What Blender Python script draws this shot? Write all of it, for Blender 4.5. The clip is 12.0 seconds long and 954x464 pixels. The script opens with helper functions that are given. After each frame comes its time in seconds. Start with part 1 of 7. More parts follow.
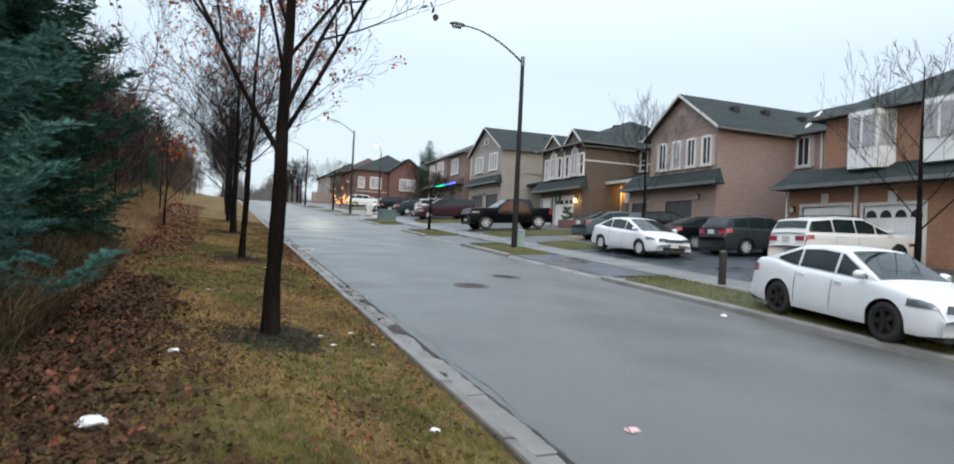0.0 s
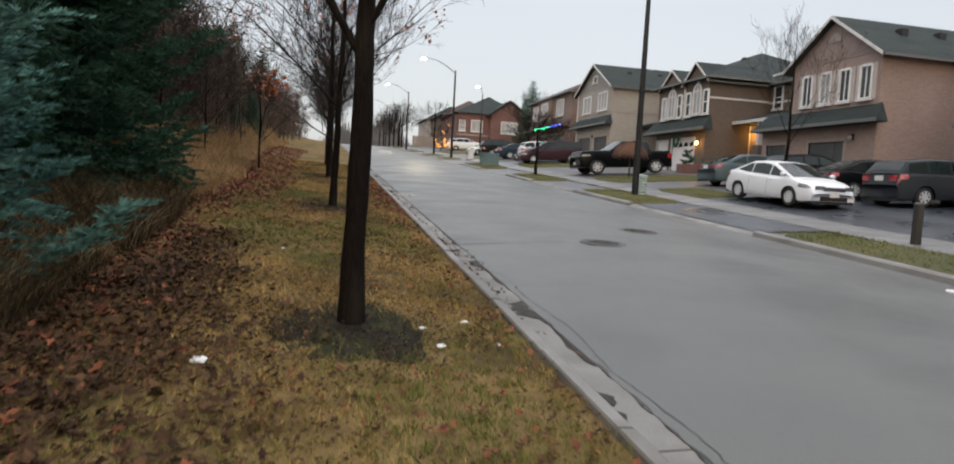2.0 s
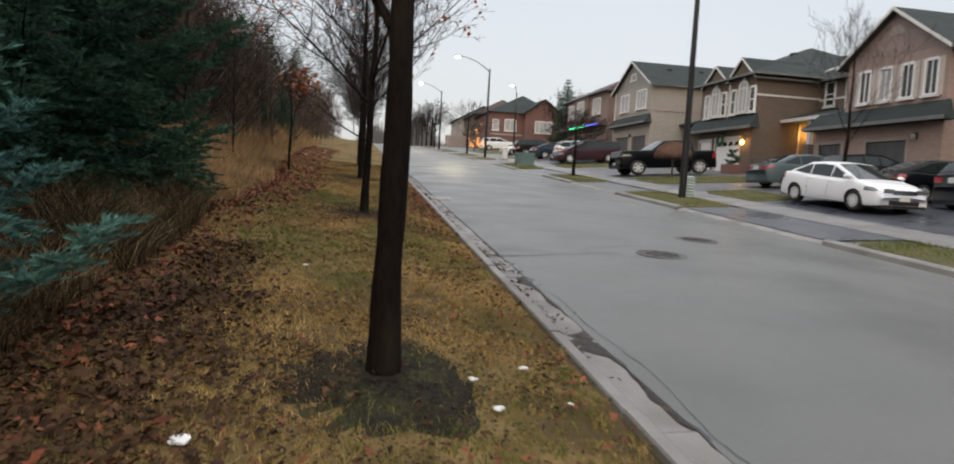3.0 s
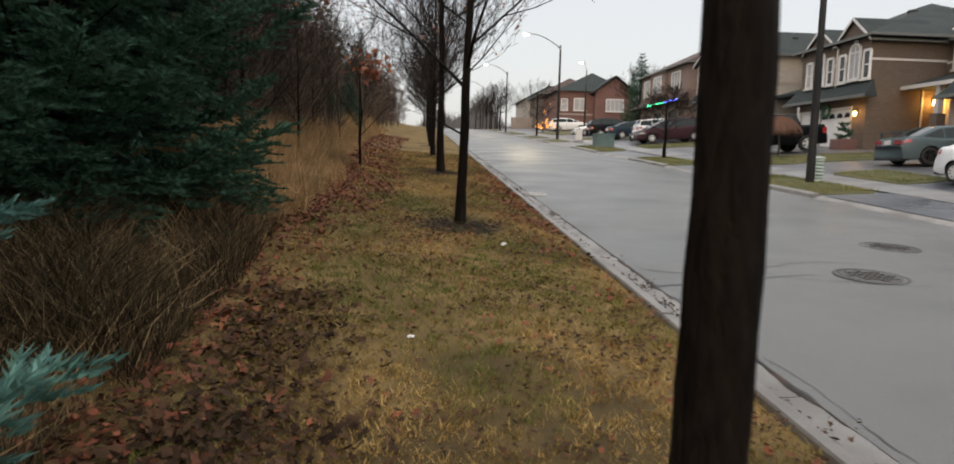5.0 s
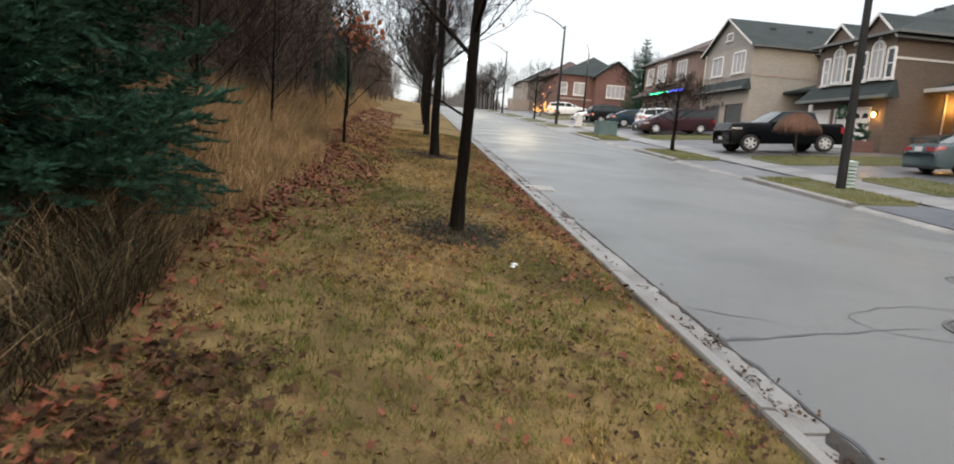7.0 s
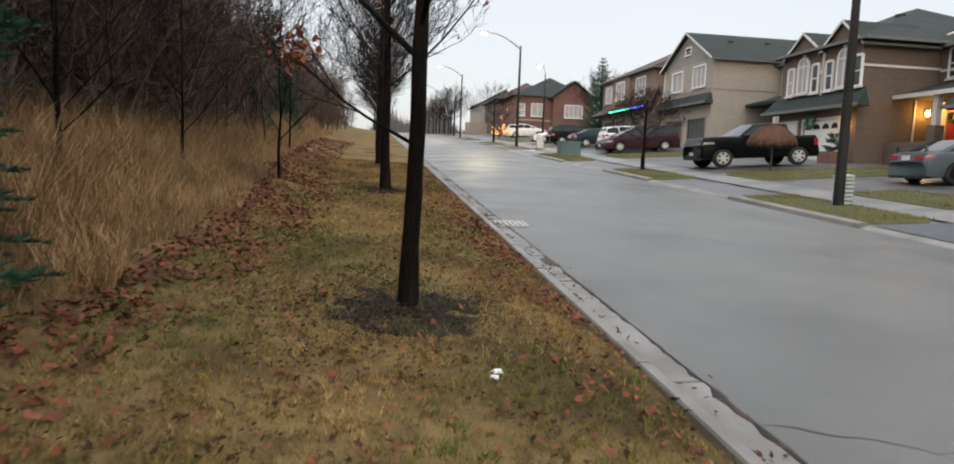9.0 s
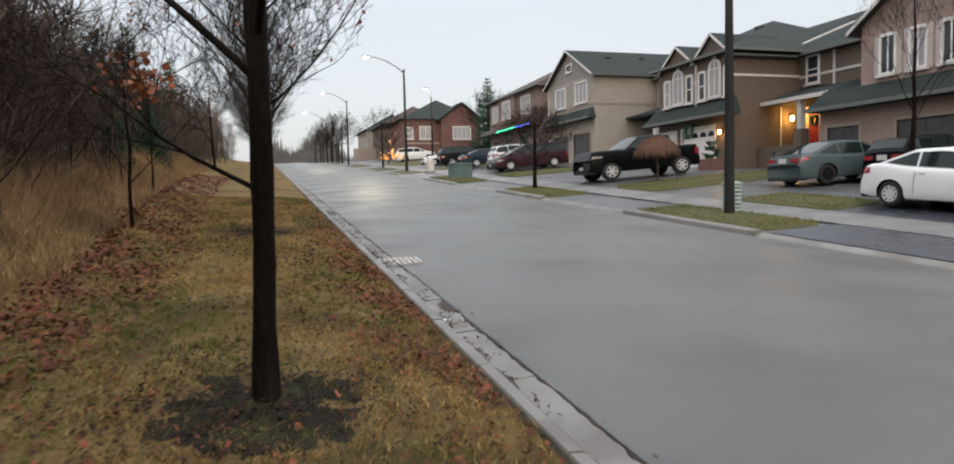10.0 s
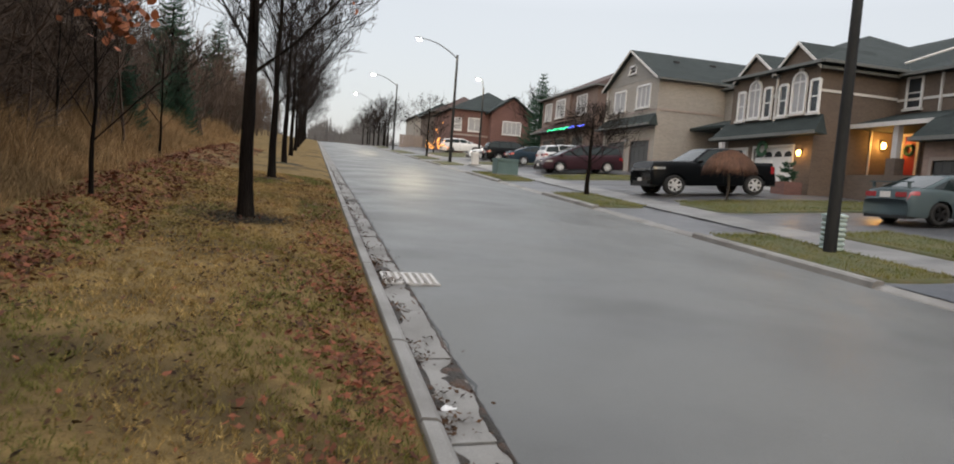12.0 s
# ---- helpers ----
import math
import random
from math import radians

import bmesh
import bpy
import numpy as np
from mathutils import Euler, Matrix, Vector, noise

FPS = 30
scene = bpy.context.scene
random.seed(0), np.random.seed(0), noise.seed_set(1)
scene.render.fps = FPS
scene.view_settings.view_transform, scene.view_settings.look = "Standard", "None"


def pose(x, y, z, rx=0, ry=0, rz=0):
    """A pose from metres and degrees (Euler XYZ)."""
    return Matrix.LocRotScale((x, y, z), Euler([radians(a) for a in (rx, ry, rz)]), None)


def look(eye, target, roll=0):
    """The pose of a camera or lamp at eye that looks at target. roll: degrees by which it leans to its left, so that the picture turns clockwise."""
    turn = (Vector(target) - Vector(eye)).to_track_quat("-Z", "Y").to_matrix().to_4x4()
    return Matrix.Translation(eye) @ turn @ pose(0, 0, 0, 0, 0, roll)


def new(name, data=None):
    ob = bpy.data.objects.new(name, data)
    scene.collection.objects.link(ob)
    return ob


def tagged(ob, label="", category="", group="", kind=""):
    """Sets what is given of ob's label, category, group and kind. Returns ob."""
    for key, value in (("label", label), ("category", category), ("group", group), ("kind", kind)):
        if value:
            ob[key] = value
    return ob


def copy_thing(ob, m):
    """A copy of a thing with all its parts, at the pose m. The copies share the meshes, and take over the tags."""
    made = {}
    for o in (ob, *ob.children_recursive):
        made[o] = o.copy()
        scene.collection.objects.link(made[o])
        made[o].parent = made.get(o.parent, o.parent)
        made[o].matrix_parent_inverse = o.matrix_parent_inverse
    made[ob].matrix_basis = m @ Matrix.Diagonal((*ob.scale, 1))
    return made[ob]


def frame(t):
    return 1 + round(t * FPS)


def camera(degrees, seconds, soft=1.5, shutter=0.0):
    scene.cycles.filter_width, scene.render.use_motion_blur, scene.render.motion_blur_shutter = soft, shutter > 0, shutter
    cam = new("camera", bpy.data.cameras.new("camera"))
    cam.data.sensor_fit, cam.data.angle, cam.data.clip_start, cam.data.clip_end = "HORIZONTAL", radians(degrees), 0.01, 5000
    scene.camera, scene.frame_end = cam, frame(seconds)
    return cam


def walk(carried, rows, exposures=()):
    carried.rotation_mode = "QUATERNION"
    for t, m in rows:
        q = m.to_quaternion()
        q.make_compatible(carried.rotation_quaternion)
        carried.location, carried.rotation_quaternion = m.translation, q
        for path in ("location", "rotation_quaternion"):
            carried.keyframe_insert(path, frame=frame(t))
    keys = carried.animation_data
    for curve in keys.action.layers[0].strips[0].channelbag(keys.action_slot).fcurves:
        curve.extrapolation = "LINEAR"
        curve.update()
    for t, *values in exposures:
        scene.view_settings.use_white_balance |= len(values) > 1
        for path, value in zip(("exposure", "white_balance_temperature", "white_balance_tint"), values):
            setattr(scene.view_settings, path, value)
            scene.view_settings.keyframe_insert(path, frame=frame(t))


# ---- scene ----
cam = camera(70.6, 12.0, soft=1.8, shutter=0.4)
PATH = [
    (0, (-1.934, -0.004, 1.660), (-1.224, 1.866, 1.692), 2.76),
    (0.5, (-1.898, 0.669, 1.620), (-1.172, 2.532, 1.652), -0.44),
    (1, (-1.734, 1.289, 1.596), (-1.093, 3.181, 1.496), 3.30),
    (1.5, (-1.623, 1.922, 1.648), (-1.083, 3.831, 1.394), -0.59),
    (2, (-1.590, 2.561, 1.671), (-1.152, 4.507, 1.525), 3.15),
    (2.5, (-1.588, 3.007, 1.780), (-1.172, 4.961, 1.672), 2.16),
    (3, (-1.559, 3.659, 1.742), (-1.213, 5.622, 1.589), 3.21),
    (3.5, (-1.603, 4.379, 1.793), (-1.355, 6.362, 1.703), 2.90),
    (5.5, (-2.070, 6.714, 1.986), (-1.935, 8.695, 1.750), 1.32),
    (6, (-2.075, 7.117, 1.990), (-1.982, 9.101, 1.757), 1.63),
    (6.5, (-2.015, 7.785, 1.991), (-1.780, 9.752, 1.719), 2.33),
    (7, (-1.989, 8.284, 2.068), (-1.792, 10.256, 1.797), 4.56),
    (7.5, (-1.978, 8.631, 2.131), (-1.651, 10.588, 1.881), 0.64),
    (9.5, (-1.616, 11.080, 2.176), (-1.297, 13.047, 2.009), 3.02),
    (10, (-1.445, 11.561, 2.278), (-0.845, 13.465, 2.151), -1.46),
    (10.5, (-1.220, 12.353, 2.269), (-0.678, 14.277, 2.189), 2.84),
    (11, (-0.981, 12.960, 2.268), (-0.311, 14.833, 2.055), 4.39),
    (11.5, (-0.872, 13.717, 2.307), (-0.316, 15.634, 2.170), 4.23),
    (12, (-0.631, 14.195, 2.336), (-0.143, 16.130, 2.195), 4.38),
]
EXPOSURES = [(0.0, 0.28, 6000, 6), (0.5, 0.03, 6250, 8), (1.0, -0.12, 6600, 10), (1.5, 0.03, 6700, 11), (2.5, 0.08, 6750, 11), (5.5, 0.18, 7000, 12), (6.5, 0.57, 6750, 11), (7.5, 0.37, 6700, 10), (9.5, 0.22, 6750, 11), (10.5, 0.10, 6650, 11), (12.0, 0.08, 6800, 11)]
walk(cam, [(t, look(e, g, r)) for t, e, g, r in PATH], EXPOSURES)

# ---- world and light: overcast dusk ----
SLOPE = 0.0597
world = bpy.data.worlds.new("overcast_sky")
scene.world = world
world.use_nodes = True
wn, wl = world.node_tree.nodes, world.node_tree.links
wn.clear()
sky = wn.new("ShaderNodeTexSky")
sky.sky_type, sky.sun_disc = "NISHITA", False
sky.sun_elevation, sky.sun_rotation = radians(14), radians(200)
sky.air_density, sky.dust_density = 1.0, 4.0
sky_low = wn.new("ShaderNodeBackground")
sky_low.inputs["Strength"].default_value = 0.05
wl.new(sky.outputs[0], sky_low.inputs["Color"])
cloud_tex = wn.new("ShaderNodeTexNoise")
cloud_tex.inputs["Scale"].default_value, cloud_tex.inputs["Detail"].default_value = 1.3, 3
cloud_ramp = wn.new("ShaderNodeValToRGB")
cloud_ramp.color_ramp.elements[0].color = (0.70, 0.74, 0.80, 1)
cloud_ramp.color_ramp.elements[1].color = (0.80, 0.82, 0.86, 1)
wl.new(cloud_tex.outputs["Fac"], cloud_ramp.inputs[0])
cloud = wn.new("ShaderNodeBackground")
# an overcast sky is about three times as bright overhead as at the horizon
sky_co = wn.new("ShaderNodeTexCoord")
sky_up = wn.new("ShaderNodeSeparateXYZ")
wl.new(sky_co.outputs["Generated"], sky_up.inputs[0])
sky_range = wn.new("ShaderNodeMapRange")
sky_range.inputs["From Min"].default_value, sky_range.inputs["From Max"].default_value = 0.25, 1.0
sky_range.inputs["To Min"].default_value, sky_range.inputs["To Max"].default_value = 0.76, 2.35
wl.new(sky_up.outputs["Z"], sky_range.inputs["Value"])
wl.new(sky_range.outputs[0], cloud.inputs["Strength"])
wl.new(cloud_ramp.outputs[0], cloud.inputs["Color"])
both = wn.new("ShaderNodeAddShader")
wl.new(sky_low.outputs[0], both.inputs[0])
wl.new(cloud.outputs[0], both.inputs[1])
world_out = wn.new("ShaderNodeOutputWorld")
wl.new(both.outputs[0], world_out.inputs[0])
sun = new("sun", bpy.data.lights.new("sun", "SUN"))
sun.data.energy, sun.data.angle, sun.data.color = 0.5, radians(40), (1.0, 0.97, 0.93)
sun.matrix_world = look((0, 0, 50), (12, 25, 0))


# ---- materials ----
def material(name, c1, c2=None, rough=0.7, scale=6.0, fine=60.0, bump=0.2, metal=0.0, patchy=None, patch_scale=0.7, coat=0.0, per_object=0.0, dist=0.01, stretch=(1, 1, 1), island=0.0, rough2=None, spec=0.5):
    """Two-scale mottled surface: c1 to c2 by coarse and fine noise, with large patches of a third colour."""
    m = bpy.data.materials.new(name)
    m.use_nodes = True
    n, l = m.node_tree.nodes, m.node_tree.links
    b = n["Principled BSDF"]
    b.inputs["Roughness"].default_value, b.inputs["Metallic"].default_value = rough, metal
    b.inputs["Coat Weight"].default_value = coat
    b.inputs["Specular IOR Level"].default_value = spec
    c2 = c2 or tuple(v * 0.7 for v in c1)
    co = n.new("ShaderNodeTexCoord")
    mp = n.new("ShaderNodeMapping")
    mp.inputs["Scale"].default_value = stretch
    l.new(co.outputs["Object"], mp.inputs[0])
    big, small = n.new("ShaderNodeTexNoise"), n.new("ShaderNodeTexNoise")
    big.inputs["Scale"].default_value, small.inputs["Scale"].default_value = scale, fine
    big.inputs["Detail"].default_value, small.inputs["Detail"].default_value = 5, 4
    for t in (big, small):
        l.new(mp.outputs[0], t.inputs["Vector"])
    mix = n.new("ShaderNodeMath")
    mix.operation = "ADD"
    l.new(big.outputs["Fac"], mix.inputs[0])
    l.new(small.outputs["Fac"], mix.inputs[1])
    span = n.new("ShaderNodeMapRange")
    span.inputs["From Min"].default_value, span.inputs["From Max"].default_value = 0.72, 1.28
    l.new(mix.outputs[0], span.inputs["Value"])
    col = n.new("ShaderNodeMix")
    col.data_type = "RGBA"
    col.inputs["A"].default_value, col.inputs["B"].default_value = (*c1, 1), (*c2, 1)
    l.new(span.outputs[0], col.inputs["Factor"])
    last = col.outputs["Result"]
    if patchy:
        pt = n.new("ShaderNodeTexNoise")
        pt.inputs["Scale"].default_value, pt.inputs["Detail"].default_value = patch_scale, 6
        l.new(mp.outputs[0], pt.inputs["Vector"])
        pr = n.new("ShaderNodeMapRange")
        pr.inputs["From Min"].default_value, pr.inputs["From Max"].default_value = 0.5, 0.66
        l.new(pt.outputs["Fac"], pr.inputs["Value"])
        pm = n.new("ShaderNodeMix")
        pm.data_type = "RGBA"
        pm.inputs["B"].default_value = (*patchy, 1)
        l.new(pr.outputs[0], pm.inputs["Factor"])
        l.new(last, pm.inputs["A"])
        last = pm.outputs["Result"]
    if per_object or island:
        src = n.new("ShaderNodeObjectInfo") if per_object else n.new("ShaderNodeNewGeometry")
        out = src.outputs["Random"] if per_object else src.outputs["Random Per Island"]
        rg = n.new("ShaderNodeMapRange")
        k = per_object or island
        rg.inputs["To Min"].default_value, rg.inputs["To Max"].default_value = 1 - k, 1 + k
        l.new(out, rg.inputs["Value"])
        hs = n.new("ShaderNodeHueSaturation")
        l.new(rg.outputs[0], hs.inputs["Value"])
        l.new(last, hs.inputs["Color"])
        last = hs.outputs["Color"]
    l.new(last, b.inputs["Base Color"])
    if rough2 is not None:
        rr = n.new("ShaderNodeMapRange")
        rr.inputs["To Min"].default_value, rr.inputs["To Max"].default_value = rough, rough2
        rr.inputs["From Min"].default_value, rr.inputs["From Max"].default_value = 0.35, 0.65
        l.new(big.outputs["Fac"], rr.inputs["Value"])
        l.new(rr.outputs[0], b.inputs["Roughness"])
    if bump:
        bp = n.new("ShaderNodeBump")
        bp.inputs["Strength"].default_value, bp.inputs["Distance"].default_value = bump, dist
        l.new(mix.outputs[0], bp.inputs["Height"])
        l.new(bp.outputs[0], b.inputs["Normal"])
    return m


def brick_material(name, c1, c2, mortar):
    m = material(name, c1, c2, rough=0.85, scale=0.6, fine=9, bump=0.0)
    n, l = m.node_tree.nodes, m.node_tree.links
    b = n["Principled BSDF"]
    was = b.inputs["Base Color"].links[0].from_socket
    co = n.new("ShaderNodeTexCoord")
    sep = n.new("ShaderNodeSeparateXYZ")
    l.new(co.outputs["Object"], sep.inputs[0])
    add = n.new("ShaderNodeMath")
    l.new(sep.outputs["X"], add.inputs[0])
    l.new(sep.outputs["Y"], add.inputs[1])
    com = n.new("ShaderNodeCombineXYZ")
    l.new(add.outputs[0], com.inputs["X"])
    l.new(sep.outputs["Z"], com.inputs["Y"])
    br = n.new("ShaderNodeTexBrick")
    br.inputs["Scale"].default_value = 1.0
    br.inputs["Brick Width"].default_value, br.inputs["Row Height"].default_value = 0.25, 0.08
    br.inputs["Mortar Size"].default_value = 0.006
    br.inputs["Color1"].default_value = (0.92, 0.92, 0.92, 1)
    br.inputs["Color2"].default_value = (1.08, 1.07, 1.06, 1)
    br.inputs["Mortar"].default_value = (*mortar, 1)
    l.new(com.outputs[0], br.inputs["Vector"])
    mul = n.new("ShaderNodeMix")
    mul.data_type, mul.blend_type = "RGBA", "MULTIPLY"
    mul.inputs["Factor"].default_value = 1.0
    l.new(was, mul.inputs["A"])
    l.new(br.outputs["Color"], mul.inputs["B"])
    l.new(mul.outputs["Result"], b.inputs["Base Color"])
    return m


def glow(name, color, strength):
    m = bpy.data.materials.new(name)
    m.use_nodes = True
    b = m.node_tree.nodes["Principled BSDF"]
    b.inputs["Base Color"].default_value = (*color, 1)
    b.inputs["Emission Color"].default_value, b.inputs["Emission Strength"].default_value = (*color, 1), strength
    return m


def plain(name, color, rough=0.4, metal=0.0, coat=0.0, alpha=None):
    m = bpy.data.materials.new(name)
    m.use_nodes = True
    b = m.node_tree.nodes["Principled BSDF"]
    b.inputs["Base Color"].default_value = (*color, 1)
    b.inputs["Roughness"].default_value, b.inputs["Metallic"].default_value, b.inputs["Coat Weight"].default_value = rough, metal, coat
    return m


M_ROAD = material("wet_asphalt", (0.074, 0.075, 0.071), (0.118, 0.118, 0.111), rough=0.34, rough2=0.5, scale=0.6, fine=75, bump=0.5, patchy=(0.069, 0.069, 0.065), patch_scale=0.35, dist=0.006)
M_TAR = plain("tar_seam", (0.018, 0.018, 0.02), 0.45)
M_DRIVE = material("driveway_asphalt", (0.07, 0.072, 0.076), (0.10, 0.10, 0.105), rough=0.3, rough2=0.5, scale=0.5, fine=180, bump=0.2, dist=0.004)
M_DRIVE_DARK = material("sealed_asphalt", (0.03, 0.035, 0.045), (0.045, 0.05, 0.06), rough=0.25, rough2=0.45, scale=0.6, fine=180, bump=0.2, dist=0.004)
M_SIDEWALK = material("wet_sidewalk", (0.185, 0.18, 0.172), (0.135, 0.13, 0.126), rough=0.4, rough2=0.6, scale=0.9, fine=90, bump=0.25, patchy=(0.115, 0.112, 0.11), patch_scale=0.8, dist=0.004, per_object=0.08)
M_CONCRETE = material("wet_concrete", (0.225, 0.215, 0.20), (0.15, 0.143, 0.134), rough=0.55, rough2=0.75, scale=1.2, fine=90, bump=0.25, patchy=(0.13, 0.12, 0.11), patch_scale=1.1, dist=0.005)
M_LAWN = material("dormant_lawn_soil", (0.235, 0.158, 0.062), (0.10, 0.066, 0.028), rough=0.9, scale=5, fine=70, bump=0.8, patchy=(0.075, 0.052, 0.022), patch_scale=0.7, dist=0.02, spec=0.15)
M_LAWN_GREEN = material("green_lawn", (0.04, 0.058, 0.018), (0.10, 0.08, 0.033), rough=0.9, scale=1.8, fine=45, bump=0.7, dist=0.03)
M_MULCH = material("wet_mulch", (0.035, 0.028, 0.018), (0.016, 0.013, 0.009), rough=0.85, scale=9, fine=60, bump=1.0, dist=0.03, spec=0.2, patchy=(0.05, 0.05, 0.02), patch_scale=3)
M_SILT = material("gutter_silt", (0.035, 0.027, 0.02), (0.014, 0.011, 0.009), rough=0.6, scale=7, fine=60, bump=0.9, dist=0.02, spec=0.3, patchy=(0.075, 0.04, 0.025), patch_scale=6)
M_BARK = material("wet_bark", (0.01224, 0.00864, 0.00648), (0.00432, 0.00324, 0.00288), rough=0.75, scale=9, fine=45, bump=1.0, dist=0.03, stretch=(1, 1, 0.22), spec=0.06, patchy=(0.019, 0.0145, 0.011), patch_scale=5)
M_BARK_GREY = material("grey_bark", (0.07, 0.058, 0.05), (0.035, 0.028, 0.024), rough=0.75, scale=9, fine=45, bump=0.8, dist=0.015, stretch=(1, 1, 0.25))
M_TWIG = material("twigs", (0.026, 0.018, 0.014), (0.014, 0.010, 0.008), rough=0.8, scale=8, fine=40, bump=0, spec=0.15)
M_TWIG_FAR = material("brush_twigs", (0.15, 0.11, 0.085), (0.07, 0.052, 0.042), rough=0.9, scale=3, fine=20, bump=0, spec=0.1)
M_NEEDLE = material("dark_spruce_needles", (0.020, 0.060, 0.038), (0.070, 0.148, 0.095), rough=0.7, scale=2.2, fine=14, bump=0, island=0.35, spec=0.15)
M_NEEDLE_BLUE = material("blue_spruce_needles", (0.055, 0.14, 0.12), (0.125, 0.25, 0.215), rough=0.7, scale=1.6, fine=14, bump=0, island=0.3, spec=0.15)
M_STRAW = material("tall_dry_grass", (0.42, 0.27, 0.135), (0.25, 0.155, 0.075), rough=0.9, scale=1.2, fine=6, bump=0, island=0.5, spec=0.1, patchy=(0.20, 0.135, 0.07), patch_scale=0.6)
M_STALK = material("bleached_stalks", (0.30, 0.21, 0.115), (0.14, 0.095, 0.05), rough=0.9, scale=0.8, fine=6, bump=0, island=0.5, spec=0.1)
M_WEED = material("brown_weeds", (0.095, 0.066, 0.034), (0.022, 0.018, 0.010), rough=0.9, scale=2, fine=12, bump=0, island=0.9, spec=0.1)
M_BLADE = material("short_dry_grass", (0.44, 0.295, 0.115), (0.20, 0.128, 0.046), rough=0.9, scale=1.6, fine=13, bump=0, patchy=(0.16, 0.128, 0.04), patch_scale=0.55, island=0.55, spec=0.1)
M_BLADE_GREEN = material("short_green_grass", (0.075, 0.105, 0.026), (0.20, 0.17, 0.05), rough=0.9, scale=0.9, fine=5, bump=0, island=0.3, spec=0.1)
M_LEAF = material("fallen_leaves", (0.205, 0.064, 0.030), (0.085, 0.028, 0.014), rough=0.7, scale=4, fine=25, bump=0.1, island=0.55, spec=0.2)
M_LEAF_DARK = material("rotting_leaves", (0.075, 0.037, 0.017), (0.028, 0.015, 0.008), rough=0.8, scale=2, fine=25, bump=0.1, island=0.6, spec=0.15)
M_LEAF_ORANGE = material("clinging_orange_leaves", (0.36, 0.11, 0.03), (0.20, 0.055, 0.02), rough=0.6, scale=3, fine=20, bump=0, island=0.4)
M_LEAF_BROWN = material("clinging_brown_leaves", (0.09, 0.05, 0.035), (0.05, 0.03, 0.022), rough=0.6, scale=3, fine=20, bump=0, island=0.3)
M_PAPER = material("crumpled_paper", (0.75, 0.75, 0.74), (0.6, 0.6, 0.6), rough=0.8, scale=12, fine=60, bump=0.3)
M_POLE = material("weathered_pole", (0.022, 0.022, 0.022), (0.012, 0.012, 0.012), rough=0.65, scale=4, fine=40, bump=0.3, stretch=(1, 1, 0.2), spec=0.2)
M_STEEL = plain("galvanised_steel", (0.16, 0.165, 0.17), 0.45, 0.8)
M_IRON = material("cast_iron", (0.085, 0.08, 0.075), (0.05, 0.047, 0.044), rough=0.5, scale=8, fine=80, bump=0.3, metal=0.5)
M_GRATE = material("worn_grate", (0.52, 0.50, 0.47), (0.36, 0.34, 0.32), rough=0.45, scale=8, fine=80, bump=0.2)
# near-black that stands in for the shade below the drain grate
M_BLACK = plain("pit_shade_black", (0.004, 0.004, 0.004), 0.9)
M_TRIM = material("painted_trim", (0.62, 0.60, 0.58), (0.52, 0.50, 0.48), rough=0.5, scale=2, fine=30, bump=0.05)
M_WHITE = material("white_paint", (0.72, 0.72, 0.72), (0.64, 0.64, 0.64), rough=0.5, scale=2, fine=30, bump=0.05)
M_TAN_TRIM = material("tan_trim", (0.33, 0.27, 0.24), (0.27, 0.22, 0.2), rough=0.6, scale=2, fine=30, bump=0.1)
M_PALE_TAN = material("pale_tan_paint", (0.46, 0.40, 0.37), (0.39, 0.34, 0.315), rough=0.6, scale=2, fine=30, bump=0.08)
M_SHINGLE = material("grey_shingles", (0.017, 0.024, 0.024), (0.034, 0.043, 0.042), rough=0.85, scale=0.7, fine=14, bump=0.5, dist=0.02, stretch=(1, 1, 5), spec=0.25)
M_SHINGLE_BROWN = material("brown_shingles", (0.085, 0.052, 0.045), (0.055, 0.036, 0.032), rough=0.85, scale=0.7, fine=14, bump=0.5, dist=0.02, stretch=(1, 1, 5))
M_GLASS = plain("window_glass", (0.03, 0.035, 0.04), 0.06, 0.0)
M_CURTAIN = material("drawn_blind", (0.36, 0.36, 0.37), (0.28, 0.28, 0.29), rough=0.5, scale=1, fine=30, bump=0)
M_GARAGE_DARK = material("dark_garage_paint", (0.07, 0.072, 0.075), (0.055, 0.056, 0.058), rough=0.5, scale=2, fine=30, bump=0.05)
B_GREY = brick_material("grey_beige_brick", (0.33, 0.305, 0.275), (0.275, 0.25, 0.225), (1.05, 1.05, 1.05))
B_BROWN = brick_material("brown_brick", (0.135, 0.102, 0.08), (0.10, 0.075, 0.06), (1.25, 1.25, 1.25))
B_PINK = brick_material("pink_brown_brick", (0.30, 0.222, 0.197), (0.25, 0.183, 0.162), (1.05, 1.05, 1.05))
B_ORANGE = brick_material("orange_brick", (0.31, 0.165, 0.10), (0.24, 0.125, 0.078), (1.0, 1.1, 1.2))
B_TAN = brick_material("tan_red_brick", (0.215, 0.155, 0.135), (0.17, 0.122, 0.106), (1.1, 1.1, 1.1))
B_RED = brick_material("red_brick", (0.155, 0.08, 0.068), (0.12, 0.062, 0.054), (1.2, 1.2, 1.2))
M_GUTTER = material("dark_eaves_gutter", (0.14, 0.145, 0.14), (0.10, 0.105, 0.10), rough=0.5, scale=2, fine=30, bump=0.05)
